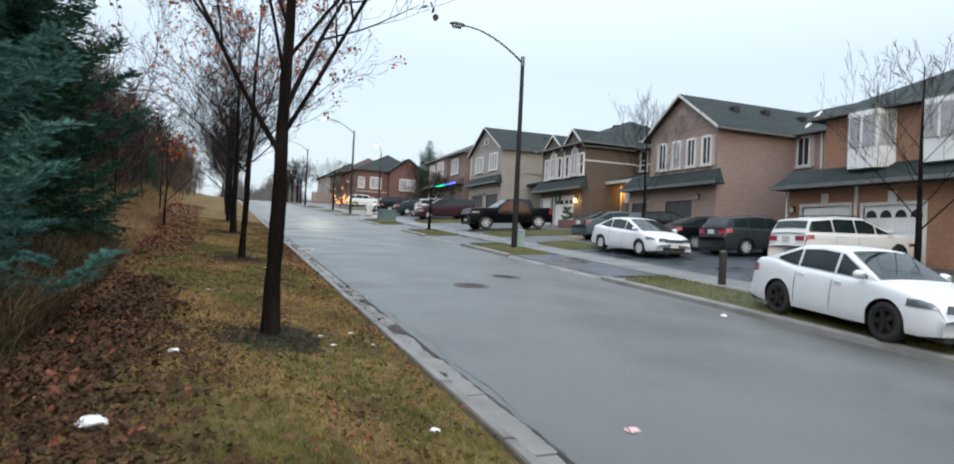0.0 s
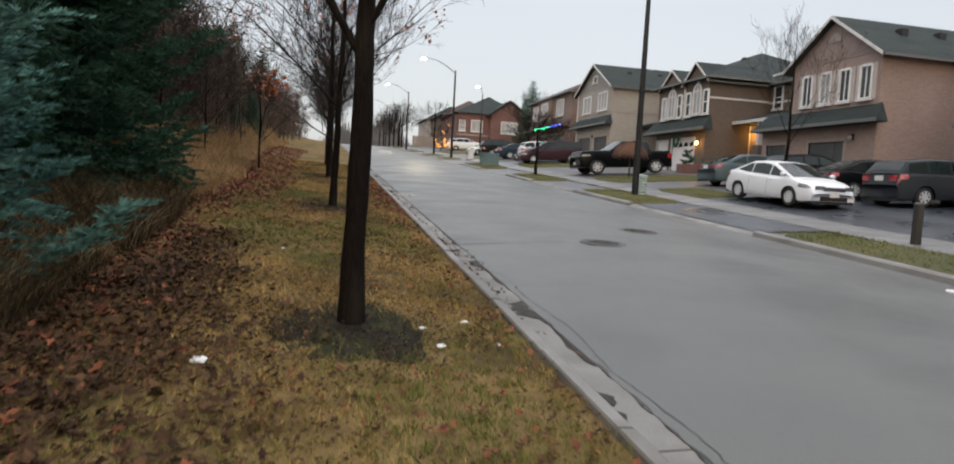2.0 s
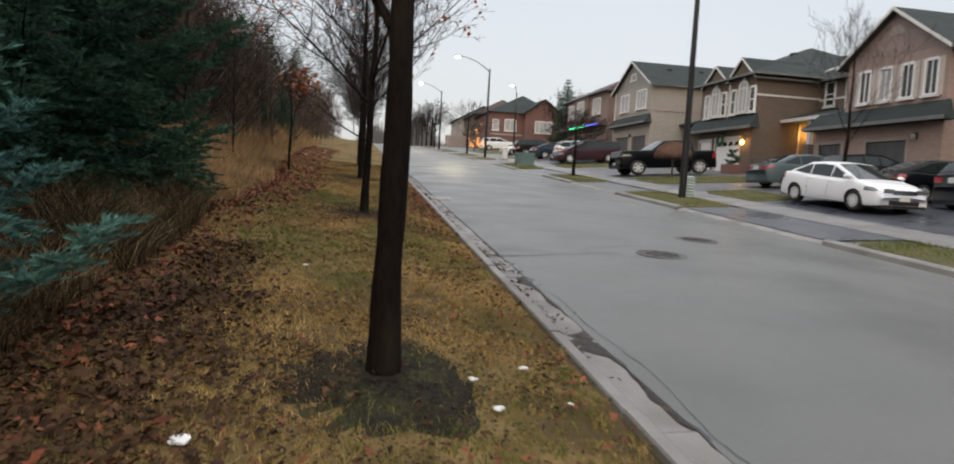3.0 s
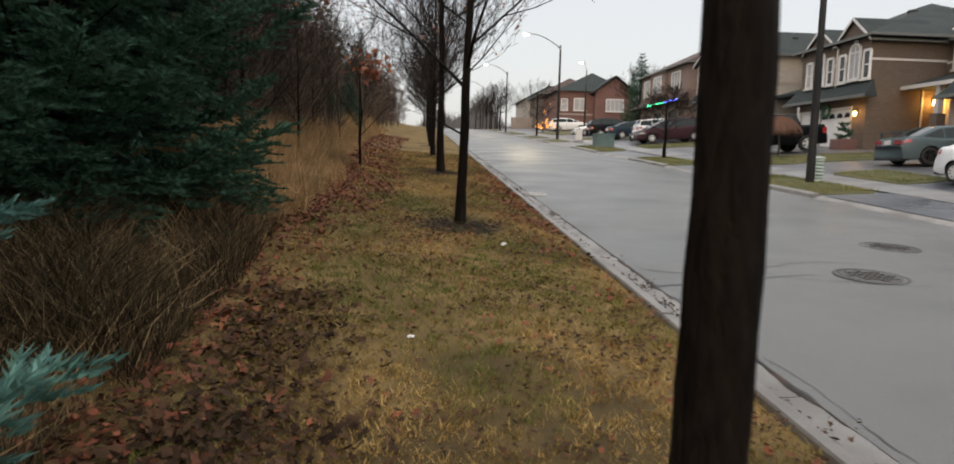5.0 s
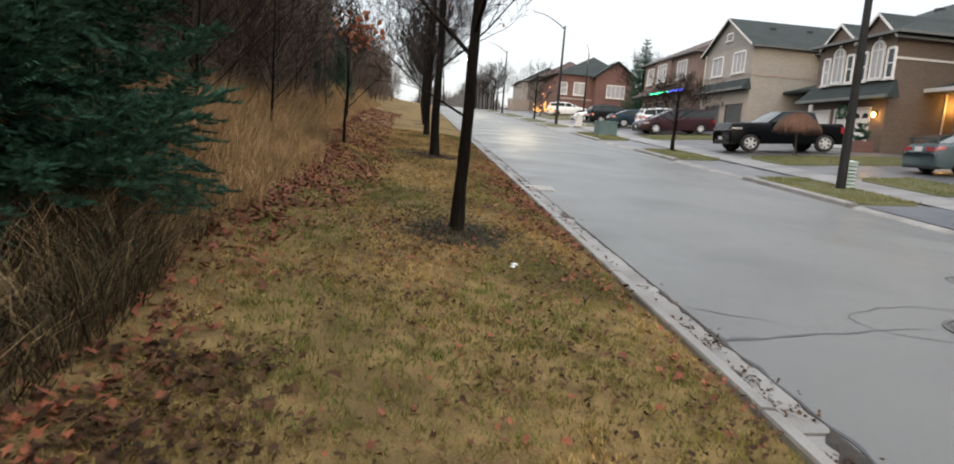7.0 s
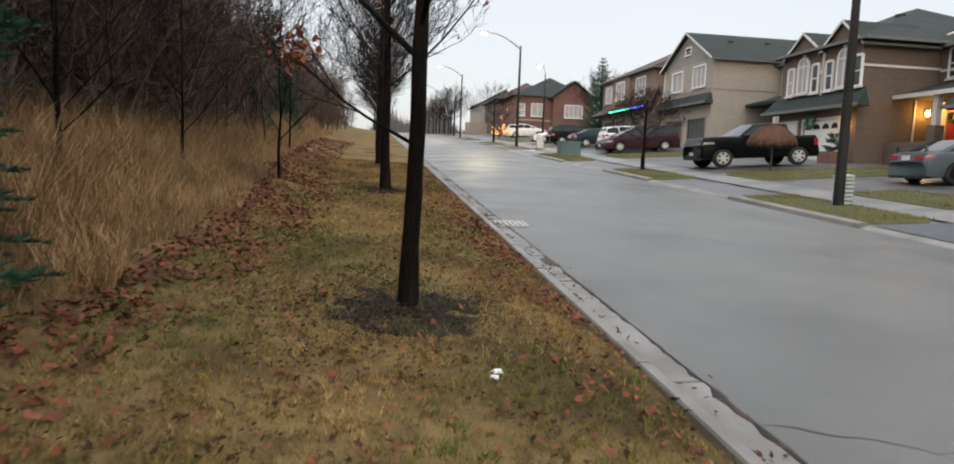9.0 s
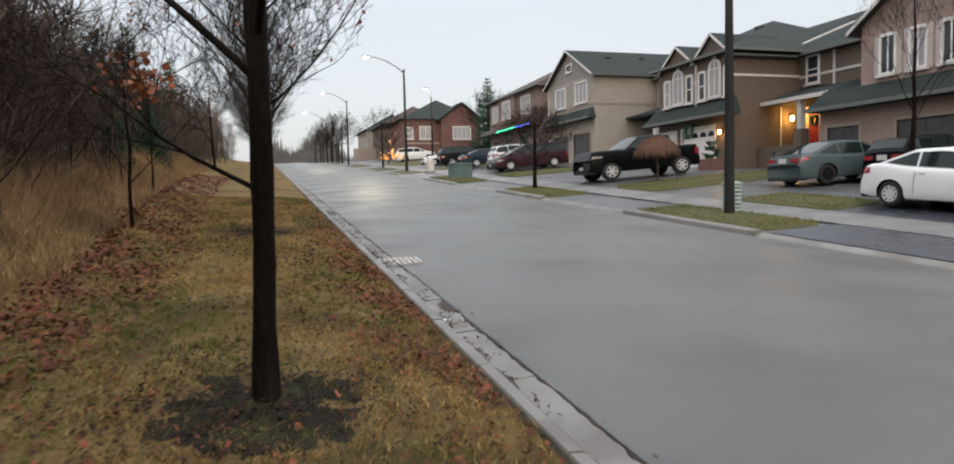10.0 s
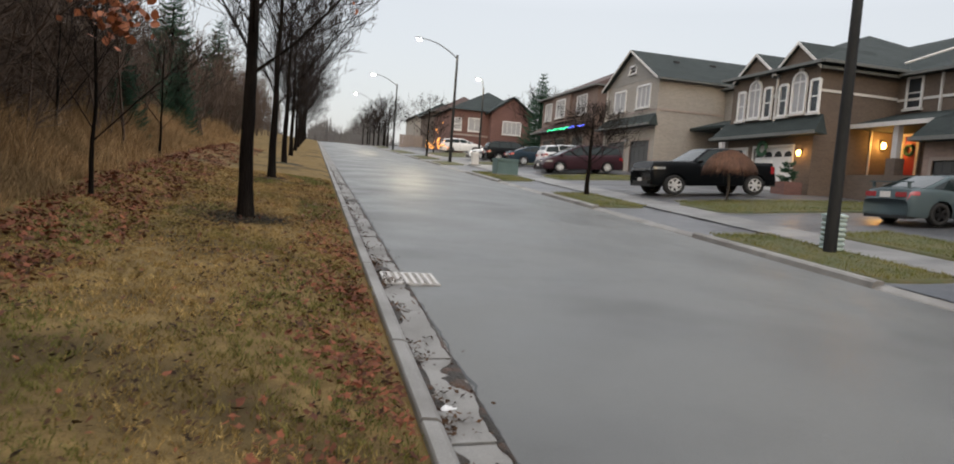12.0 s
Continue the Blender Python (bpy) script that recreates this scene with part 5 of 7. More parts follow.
car("sedan", "white four-door sedan with black wheels parked half on the kerb", (8.93, 8.87), -97, 4.42, 1.72, (1.27, -1.26), 0.33, [(x_ * 0.94, z) for x_, z in SEDAN_BELT], [(x_ * 0.94, z) for x_, z in SEDAN_HOUSE], P_WHITE, M_RIM_DARK, (-0.8, 0.11), squat=0.97)
CIVIC_BELT = [(-2.25, 0.7), (-2.22, 0.92), (-2.05, 1.02), (-1.6, 1.04), (-0.9, 0.97), (0.7, 0.92), (1.2, 0.95), (1.7, 0.86), (2.05, 0.74), (2.2, 0.62), (2.25, 0.48)]
CIVIC_HOUSE = [(-1.85, 1.02), (-0.9, 1.40), (-0.3, 1.435), (0.2, 1.40), (1.35, 0.93)]
car("sedan", "white compact sedan with silver wheels parked across the driveway", (13.17, 22.2), -90, 4.5, 1.75, (1.32, -1.35), 0.31, CIVIC_BELT, CIVIC_HOUSE, P_WHITE, M_RIM, (-0.75, 0.2), hub_spokes=9)
HATCH_BELT = [(-2.18, 0.7), (-2.15, 1.0), (-2.05, 1.1), (-1.0, 1.06), (0.6, 1.0), (1.1, 1.02), (1.6, 0.95), (1.95, 0.82), (2.12, 0.7), (2.18, 0.5)]
HATCH_HOUSE = [(-2.1, 1.08), (-1.75, 1.50), (-0.8, 1.56), (0.0, 1.53), (1.3, 1.0)]
car("hatchback", "charcoal hatchback with silver hubcaps facing the garage", (17.5, 20.55), 0, 4.36, 1.77, (1.3, -1.3), 0.32, HATCH_BELT, HATCH_HOUSE, P_CHARCOAL, M_RIM, (-1.1, -0.25, 0.45), hub_spokes=7, taillamp=(0.85, 1.1), tail_in=0.6)
car("sedan", "black sedan with red tail lights facing the garage", (17.3, 23.1), 0, 4.5, 1.75, (1.32, -1.35), 0.31, CIVIC_BELT, CIVIC_HOUSE, P_BLACK, M_RIM, (-0.75, 0.2), hub_spokes=7, taillamp=(0.78, 1.0))
SUV_BELT = [(-2.44, 0.7), (-2.42, 1.05), (-2.3, 1.17), (-1.0, 1.13), (0.8, 1.07), (1.2, 1.09), (1.8, 1.04), (2.2, 0.9), (2.4, 0.75), (2.44, 0.5)]
SUV_HOUSE = [(-2.36, 1.15), (-2.1, 1.62), (-1.0, 1.70), (0.1, 1.66), (1.35, 1.08)]
car("suv", "pearl white crossover with roof rails facing a white garage", (17.35, 16.55), 0, 4.88, 1.83, (1.42, -1.47), 0.36, SUV_BELT, SUV_HOUSE, P_PEARL, M_RIM_DARK, (-1.3, -0.35, 0.5), category="car", roof_rails=True, taillamp=(0.9, 1.12), tail_in=0.55)
car("sedan", "grey-blue sedan with a rear spoiler facing the garage", (16.9, 29.4), 0, 4.57, 1.76, (1.31, -1.32), 0.33, CIVIC_BELT, CIVIC_HOUSE, P_SILVER, M_RIM_DARK, (-0.75, 0.2), taillamp=(0.8, 1.0))
car("hatchback", "small black hatchback parked beside a grey sedan", (18.0, 27.0), 0, 3.9, 1.66, (1.2, -1.2), 0.3, [(x_ * 0.9, z) for x_, z in HATCH_BELT], [(x_ * 0.9, z * 0.98) for x_, z in HATCH_HOUSE], P_BLACK, M_RIM, (-0.9, -0.2), taillamp=(0.85, 1.05))
TRUCK_BELT = [(-2.94, 0.9), (-2.92, 1.42), (-1.5, 1.42), (-1.44, 1.3), (0.6, 1.3), (1.0, 1.44), (1.9, 1.46), (2.7, 1.43), (2.87, 1.38), (2.94, 1.0)]
TRUCK_HOUSE = [(-1.5, 1.34), (-1.38, 2.0), (-0.6, 2.06), (0.2, 2.03), (1.12, 1.42)]
truck = car("pickup_truck", "black crew-cab pickup truck with bright alloy wheels", (14.6, 38.3), 180, 5.47, 2.0, (1.78, -1.70), 0.44, [(x_ * 0.93, z) for x_, z in TRUCK_BELT], [(x_ * 0.93, z) for x_, z in TRUCK_HOUSE], P_BLACK, M_RIM, (-1.15, -0.28), sill=0.42, category="truck", hub_spokes=6, headlamp=(1.08, 1.22), taillamp=(0.9, 1.3), tail_in=0.85, squat=0.88)
VAN_BELT = [(-2.55, 0.7), (-2.53, 1.05), (-2.42, 1.14), (-1.0, 1.1), (0.9, 1.03), (1.3, 1.05), (1.9, 0.98), (2.3, 0.84), (2.5, 0.7), (2.55, 0.5)]
VAN_HOUSE = [(-2.46, 1.12), (-2.25, 1.66), (-1.0, 1.76), (0.2, 1.72), (1.75, 1.02)]
car("minivan", "dark maroon minivan with silver wheels across the drive", (15.0, 52.4), 180, 5.1, 1.96, (1.52, -1.48), 0.34, VAN_BELT, VAN_HOUSE, P_MAROON, M_RIM, (-1.2, 0.0, 0.7), category="van", hub_spokes=7)
car("suv", "white sport utility vehicle behind a maroon minivan", (15.8, 55.2), 0, 4.7, 1.83, (1.4, -1.4), 0.35, [(x_ * 0.963, z) for x_, z in SUV_BELT], [(x_ * 0.963, z) for x_, z in SUV_HOUSE], P_WHITE, M_RIM, (-1.3, -0.35, 0.5), taillamp=(0.9, 1.12))
car("sedan", "dark blue sedan on a driveway further up", (15.2, 60.6), 0, 4.7, 1.8, (1.35, -1.34), 0.33, SEDAN_BELT, SEDAN_HOUSE, P_NAVY, M_RIM, (-0.85, 0.12))
car("suv", "black crossover on a driveway further up", (15.0, 66.3), 0, 4.7, 1.83, (1.4, -1.4), 0.35, [(x_ * 0.963, z) for x_, z in SUV_BELT], [(x_ * 0.963, z) for x_, z in SUV_HOUSE], P_BLACK, M_RIM, (-1.3, -0.35, 0.5), roof_rails=True)
car("sedan", "white sedan on a driveway further up", (14.6, 70.6), 180, 4.7, 1.8, (1.35, -1.34), 0.33, SEDAN_BELT, SEDAN_HOUSE, P_WHITE, M_RIM, (-0.85, 0.12))
car("suv", "white vehicle by a tree wrapped in fairy lights", (15.6, 88.5), 0, 4.7, 1.83, (1.4, -1.4), 0.35, [(x_ * 0.963, z) for x_, z in SUV_BELT], [(x_ * 0.963, z) for x_, z in SUV_HOUSE], P_WHITE, M_RIM, (-1.3, -0.35, 0.5))


# ---- trees and plants ----
def grow(seed, height, r0, fork, spread=0.9, limbs=9, depth=4, lean=(0.0, 0.0), twig_len=1.0, up=0.55, low_limb=None, az0=0.0, stout=0.36, twig_r=0.0028):
    """A leafless tree: trunk and limbs as one tapering mesh, the fine twigs as another; also returns twig tips."""
    r = random.Random(seed)
    wood, twigs, tips = Geo(), Geo(), []

    def bough(p, d, ln, rad, lev):
        n = 5 if lev < 2 else 4
        pts, rads = [p], [rad]
        for i in range(n):
            d = (d + Vector((r.uniform(-1, 1), r.uniform(-1, 1), r.uniform(-0.6, 1.0))) * (0.16 if lev else 0.1) + Vector((0, 0, 0.05 * up))).normalized()
            pts.append(pts[-1] + d * ln / n)
            rads.append(max(twig_r, rad * (1 - 0.72 * (i + 1) / n)))
        if lev < 2:
            wood.tube(pts, rads, 6 if lev == 0 else 5, False)
        else:
            twigs.tube(pts, rads, 3, False)
        if lev >= depth:
            tips.append(pts[-1])
            return
        kids = (6, 4, 3, 2)[min(lev, 3)]
        for k in range(kids):
            t = 0.25 + 0.75 * (k + r.random() * 0.8) / kids
            i = min(n - 1, int(t * n))
            q = pts[i].lerp(pts[i + 1], t * n - i)
            side_ = d.orthogonal().normalized()
            side_.rotate(Matrix.Rotation(r.uniform(0, 6.28), 3, d))
            nd = (d * 0.75 + side_ * r.uniform(0.5, 0.95) + Vector((0, 0, 0.25 * up))).normalized()
            bough(q, nd, ln * r.uniform(0.38, 0.6) * twig_len, max(twig_r, rads[i] * r.uniform(0.45, 0.65)), lev + 1)
        tips.append(pts[-1])

    n = 14
    pts, rads = [], []
    for i in range(n + 1):
        t = i / n
        pts.append(Vector((lean[0] * t * height + 0.05 * noise.noise((t * 4, seed, 0)) * (t > 0), lean[1] * t * height + 0.05 * noise.noise((t * 4, seed, 7)) * (t > 0), t * height - 0.05 * (i == 0))))
        flare = 1 + 0.28 * math.exp(-t * height / 0.15)
        rads.append(r0 * flare * (1 - 0.15 * min(1, t * height / fork)) if t * height < fork else max(0.012, r0 * 0.8 * (1 - (t * height - fork) / (height - fork)) ** 0.8))
    # denser rings low down make the trunk uneven
    fine_pts, fine_r = [], []
    for i in range(n):
        for k in range(4):
            fine_pts.append(pts[i].lerp(pts[i + 1], k / 4))
            fine_r.append((rads[i] * (4 - k) + rads[i + 1] * k) / 4 * (1 + 0.05 * noise.noise((i * 1.7 + k * 0.9, seed, 3))))
    start = len(wood.v)
    wood.tube(fine_pts + [pts[-1]], fine_r + [rads[-1]], 14, False)
    for i in range(start, len(wood.v)):
        v = wood.v[i]
        k = 1 + 0.10 * noise.noise((v[0] * 14, v[1] * 14, v[2] * 3.1 + seed))
        c_ = pts[min(n, max(0, int(v[2] / height * n)))]
        wood.v[i] = (c_.x + (v[0] - c_.x) * k, c_.y + (v[1] - c_.y) * k, v[2])
    for k in range(limbs):
        t = fork + (height * 0.93 - fork) * (k / limbs) ** 1.15
        i = min(n - 1, int(t / height * n))
        q = pts[i].lerp(pts[i + 1], t / height * n - i)
        az = az0 + k * 2.4 + r.uniform(-0.4, 0.4)
        tilt = up + 0.3 * t / height
        d = Vector((math.cos(az) * spread, math.sin(az) * spread, tilt)).normalized()
        bough(q, d, (height - t) * 0.62 + 0.5, rads[i] * r.uniform(0.8, 1.2) * stout, 0)
    if low_limb:
        z, az, ln = low_limb
        i = min(n - 1, int(z / height * n))
        bough(pts[i].lerp(pts[i + 1], z / height * n - i), Vector((math.cos(az), math.sin(az), 0.45)).normalized(), ln, r0 * 0.24, 0)
    return wood, twigs, tips


def leaf_fans(points, size, seed, per=3, jitter=0.12, droop=0.5):
    """Small hanging leaves near the given points, as five-cornered faces."""
    rr = np.random.RandomState(seed)
    out = []
    for p in points:
        for _ in range(per):
            c_ = np.array(p) + rr.uniform(-jitter, jitter, 3)
            a, b = rr.normal(size=3), rr.normal(size=3)
            a[2] -= droop
            a /= np.linalg.norm(a)
            b -= a * (a @ b)
            b /= np.linalg.norm(b)
            s_ = size * rr.uniform(0.6, 1.2)
            out.append([c_, c_ + (a * 0.35 + b * 0.42) * s_, c_ + (a * 0.75 + b * 0.28) * s_, c_ + a * s_, c_ + (a * 0.75 - b * 0.28) * s_, c_ + (a * 0.35 - b * 0.42) * s_])
    return np.array(out)


def bare_tree(label, at, seed, height, r0, fork, group="street trees", bark=None, leaves=None, leaf_share=0.12, **kw):
    x, y = at
    t = thing("bare_tree", label, "tree", (x, y, G(x, y)), group=group)
    wood, twigs, tips = grow(seed, height, r0, fork, **kw)
    part("trunk", wood, bark or M_BARK, t, smooth=True)
    part("crown", twigs, M_TWIG, t)
    if leaves:
        r = random.Random(seed)
        some = [p for p in tips if r.random() < leaf_share and p.z > 2.5]
        part("leaves", triangles("leaves", leaf_fans(some, 0.085, seed, 4, 0.09), leaves, 6), leaves, t)
    return t


tree_a = bare_tree("bare young maple with dark wet bark on the verge", (-1.38, 7.66), 11, 7.4, 0.088, 1.95, limbs=15, lean=(0.012, 0.005), leaves=M_LEAF_BROWN, leaf_share=0.03, up=1.05, spread=0.9, az0=2.9, stout=0.42, twig_r=0.0034)
tree_b = bare_tree("slim bare oak keeping a few orange leaves", (-1.48, 15.72), 23, 6.6, 0.07, 1.9, limbs=12, lean=(0.025, 0.01), leaves=M_LEAF_ORANGE, leaf_share=0.12, low_limb=(1.25, 2.7, 1.25), spread=1.0, up=0.6, az0=2.2, stout=0.38, twig_r=0.0032)
tree_d = bare_tree("bare street tree with orange leaves on a few twigs", (-1.53, 24.7), 31, 7.4, 0.105, 2.1, limbs=13, leaves=M_LEAF_ORANGE, leaf_share=0.08, up=0.6, spread=0.95, stout=0.34, lean=(-0.015, 0), twig_r=0.0042)
row = bare_tree("bare street tree in the row along the verge", (-1.63, 33.05), 41, 7.2, 0.10, 1.9, limbs=15, up=0.85, spread=0.85, twig_r=0.0065)
for i, y in enumerate((41.4, 49.3, 57.6, 66, 74.3, 82.6, 91, 99.5, 108)):
    copy_thing(row, pose(-1.65, y, G(-1.65, y), 0, 0, 70 * i + 30))
small = bare_tree("small bare tree on a grass island", (9.4, 37.7), 53, 3.1, 0.085, 1.15, group="garden trees", limbs=22, spread=1.35, up=0.55, stout=0.24, twig_r=0.004)
bare_tree("thin bare tree beside a white sedan", (10.6, 9.1), 59, 4.9, 0.07, 1.7, group="garden trees", limbs=10, up=0.75, spread=0.9, depth=3, stout=0.24, twig_r=0.0028)
bare_tree("thin bare tree before a brick house", (16.0, 26.0), 61, 6.2, 0.075, 1.8, group="garden trees", limbs=10, up=1.0, spread=0.6, depth=3, stout=0.24, twig_r=0.0034)
for i, (x, y, hh) in enumerate([(-5.2, 18.6, 3.4), (-4.9, 22.3, 3.0), (-6.0, 20.4, 4.0), (-3.75, 25.2, 3.7), (-5.8, 30.0, 3.8), (-4.6, 34.0, 3.0), (-6.3, 25.0, 4.4)]):
    bare_tree("thin leafless sapling standing in tall dry grass", (x, y), 80 + i, hh, 0.035, 0.8, group="saplings", limbs=11, depth=3, spread=0.9, up=0.8)
far_tree = bare_tree("bare tree by the road further up", (9.6, 76.0), 71, 5.4, 0.1, 1.6, group="garden trees", limbs=12, spread=1.0, twig_r=0.005)
for i, (x, y) in enumerate([(24, 82), (26, 79), (22.5, 84), (28, 84), (9.8, 112), (10.2, 120), (10.0, 128), (10.4, 142), (10, 152), (10, 165), (13, 150), (14, 172), (-2, 118), (-2, 130), (-2, 145)]):
    copy_thing(far_tree, pose(x, y, G(x, y), 0, 0, 47 * i) @ Matrix.Diagonal((1.3, 1.3, 1.3, 1)))


def spruce_mesh(seed, height, radius, dense, needle=0.055, sub_twigs=True, broad=0.11, fill=0):
    """A spruce: branch wood as tubes, needles as many thin triangles along the side twigs."""
    r = random.Random(seed)
    rr = np.random.RandomState(seed)
    wood = Geo().tube([(0, 0, -0.2), (0, 0, height * 0.5), (0, 0, height)], [radius * 0.06 + 0.03, radius * 0.04 + 0.02, 0.01], 8)
    a_, b_ = [], []
    z = 0.15
    while z < height * 0.99:
        reach = radius * (1 - z / height) ** 0.7 + 0.12
        nb = 8 if z < height * 0.75 else 6
        off = r.uniform(0, 6.28)
        for k in range(nb):
            az = off + 2 * math.pi * (k + r.random() * 0.6) / nb
            ln = reach * r.uniform(0.7, 1.1)
            o = Vector((math.cos(az), math.sin(az), 0))
            s_ = Vector((-o.y, o.x, 0))
            pts = []
            zz = z + r.uniform(-0.12, 0.12)
            rise0, sag = r.uniform(-0.02, 0.12), r.uniform(0.10, 0.22)
            for i in range(7):
                t = i / 6
                pts.append(o * ln * t + Vector((0, 0, zz + ln * (rise0 * t - sag * math.sin(t * 2.5) + 0.17 * t ** 3))) + s_ * 0.04 * r.uniform(-1, 1) * t)
            wood.tube(pts, [0.018 * (1 - 0.85 * i / 6) + 0.003 for i in range(7)], 4, False)
            m = max(6, int(ln / 0.052))
            for j in range(m):
                t = 0.14 + 0.86 * j / m
                i = min(5, int(t * 6))
                q = pts[i].lerp(pts[i + 1], t * 6 - i)
                d = (pts[i + 1] - pts[i]).normalized()
                sg = 1 if j % 2 else -1
                tl = min(0.62, ln * 0.42) * (1.1 - t) ** 0.6 * r.uniform(0.65, 1.15) + 0.08
                w = (d * r.uniform(0.5, 0.9) + s_ * sg * r.uniform(0.6, 1.0) + Vector((0, 0, r.uniform(-0.30, 0.06)))).normalized()
                e = q + w * tl
                a_.append(q)
                b_.append(e)
                across = w.cross(Vector((0, 0, 1))).normalized()
                for u in range(4 if sub_twigs else 0):
                    p0 = q.lerp(e, 0.25 + 0.2 * u)
                    w3 = (w * 0.8 + across * (1 if u % 2 else -1) * r.uniform(0.5, 1.0) + Vector((0, 0, r.uniform(-0.35, 0.2)))).normalized()
                    a_.append(p0)
                    b_.append(p0 + w3 * r.uniform(0.09, 0.2))
            a_.append(pts[5])
            b_.append(pts[6] + (pts[6] - pts[5]).normalized() * 0.08)
        z += (0.33 if sub_twigs else 0.28) + 0.06 * z / height
    for _ in range(fill):
        z = height * 0.9 * r.random() ** 1.6 + 0.1
        reach = radius * (1 - z / height) ** 0.7
        az, q_ = r.uniform(0, 6.283), r.uniform(0.2, 0.86)
        q = Vector((math.cos(az) * reach * q_, math.sin(az) * reach * q_, z + reach * r.uniform(-0.15, 0.02)))
        w = Vector((math.cos(az + r.uniform(-0.9, 0.9)), math.sin(az + r.uniform(-0.9, 0.9)), r.uniform(-0.45, 0.15))).normalized()
        e = q + w * r.uniform(0.2, 0.38)
        a_.append(q)
        b_.append(e)
        across = w.cross(Vector((0, 0, 1))).normalized()
        for u in range(4):
            p0 = q.lerp(e, 0.2 + 0.22 * u)
            a_.append(p0)
            b_.append(p0 + (w * 0.7 + across * (1 if u % 2 else -1) * r.uniform(0.6, 1.0) + Vector((0, 0, r.uniform(-0.3, 0.2)))).normalized() * r.uniform(0.1, 0.2))
    a_, b_ = np.array(a_), np.array(b_)
    ln = np.linalg.norm(b_ - a_, axis=1)
    cnt = np.maximum(6, (ln * dense).astype(int))
    idx = np.repeat(np.arange(len(a_)), cnt)
    t = rr.rand(len(idx))[:, None]
    p = a_[idx] + (b_[idx] - a_[idx]) * t
    d = ((b_ - a_) / ln[:, None])[idx]
    side_ = rr.normal(size=p.shape)
    side_ -= d * (side_ * d).sum(1)[:, None]
    side_ /= np.linalg.norm(side_, axis=1)[:, None]
    side_[:, 2] = np.abs(side_[:, 2]) * 0.8 + side_[:, 2] * 0.2
    tip = p + (d * 0.75 + side_ * 0.75) * needle * rr.uniform(0.7, 1.2, (len(p), 1))
    wv = np.cross(d, side_) * needle * broad
    return wood, np.stack([p - wv, p + wv, tip], 1)


def spruce(label, at, mesh_pair, turn, mat, k=1.0, group="spruce trees"):
    x, y = at
    t = thing("spruce_tree", label, "tree", (x, y, G(x, y)), turn, group)
    t.scale = (k, k, k)
    part("trunk", mesh_pair[0], M_BARK, t)
    part("crown", mesh_pair[1], mat, t)
    return t


w1, n1 = spruce_mesh(5, 8.5, 2.6, 175, needle=0.058, broad=0.15, fill=3000)
sp_wood, sp_dark, sp_blue = w1.mesh("spruce_wood"), triangles("spruce_needles", n1, M_NEEDLE), triangles("blue_spruce_needles", n1, M_NEEDLE_BLUE)
sp_wood.materials.append(M_BARK)
spruce("bushy blue-green spruce with drooping lower branches", (-5.95, 7.75), (sp_wood, sp_blue), 40, M_NEEDLE_BLUE, 1.02)
spruce("tall dark green spruce beside the grass verge", (-6.15, 13.75), (sp_wood, sp_dark), 200, M_NEEDLE, 1.09)
w2, n2 = spruce_mesh(9, 9.0, 2.4, 75, needle=0.1, sub_twigs=False)
far_wood, far_needles = w2.mesh("far_spruce_wood"), triangles("far_spruce_needles", n2, M_NEEDLE)
far_wood.materials.append(M_BARK)
for i, (x, y, k) in enumerate([(-8.5, 4.5, 1.0), (-9.5, 11.0, 1.1), (-13, 25, 1.0), (-12.5, 33, 0.95), (-9.2, 22.5, 0.85), (-8.8, 28.5, 0.85), (-9.6, 32.0, 0.95), (-11.5, 21.0, 1.1), (-6.2, 36.5, 0.34), (-6.4, 46, 0.42), (-11.5, 27.5, 1.15), (-10.8, 36, 1.15), (-14, 40, 1.2), (-9, 58, 0.9), (-8, 70, 0.9), (-15, 18, 1.1), (-18, 30, 1.3), (21.5, 79.5, 0.95)]):
    spruce("dark spruce standing back in the brush" if x < 0 else "dark spruce between two brick houses", (x, y), (far_wood, far_needles), 50 * i, M_NEEDLE, k, "spruce trees")


# ---- brush, tall grass, lawn blades, leaves ----
def join_copies(meshes, poses_):
    """Many copies of a few triangle-fan meshes as one vertex and face list."""
    vs, fs, k = [], [], 0
    for i, m in enumerate(poses_):
        g = meshes[i % len(meshes)]
        v = np.c_[np.array(g.v), np.ones(len(g.v))] @ np.array(m).T
        vs.append(v[:, :3])
        fs.append(np.array(g.f, dtype=np.int64) + k)
        k += len(v)
    return np.concatenate(vs), np.concatenate(fs)


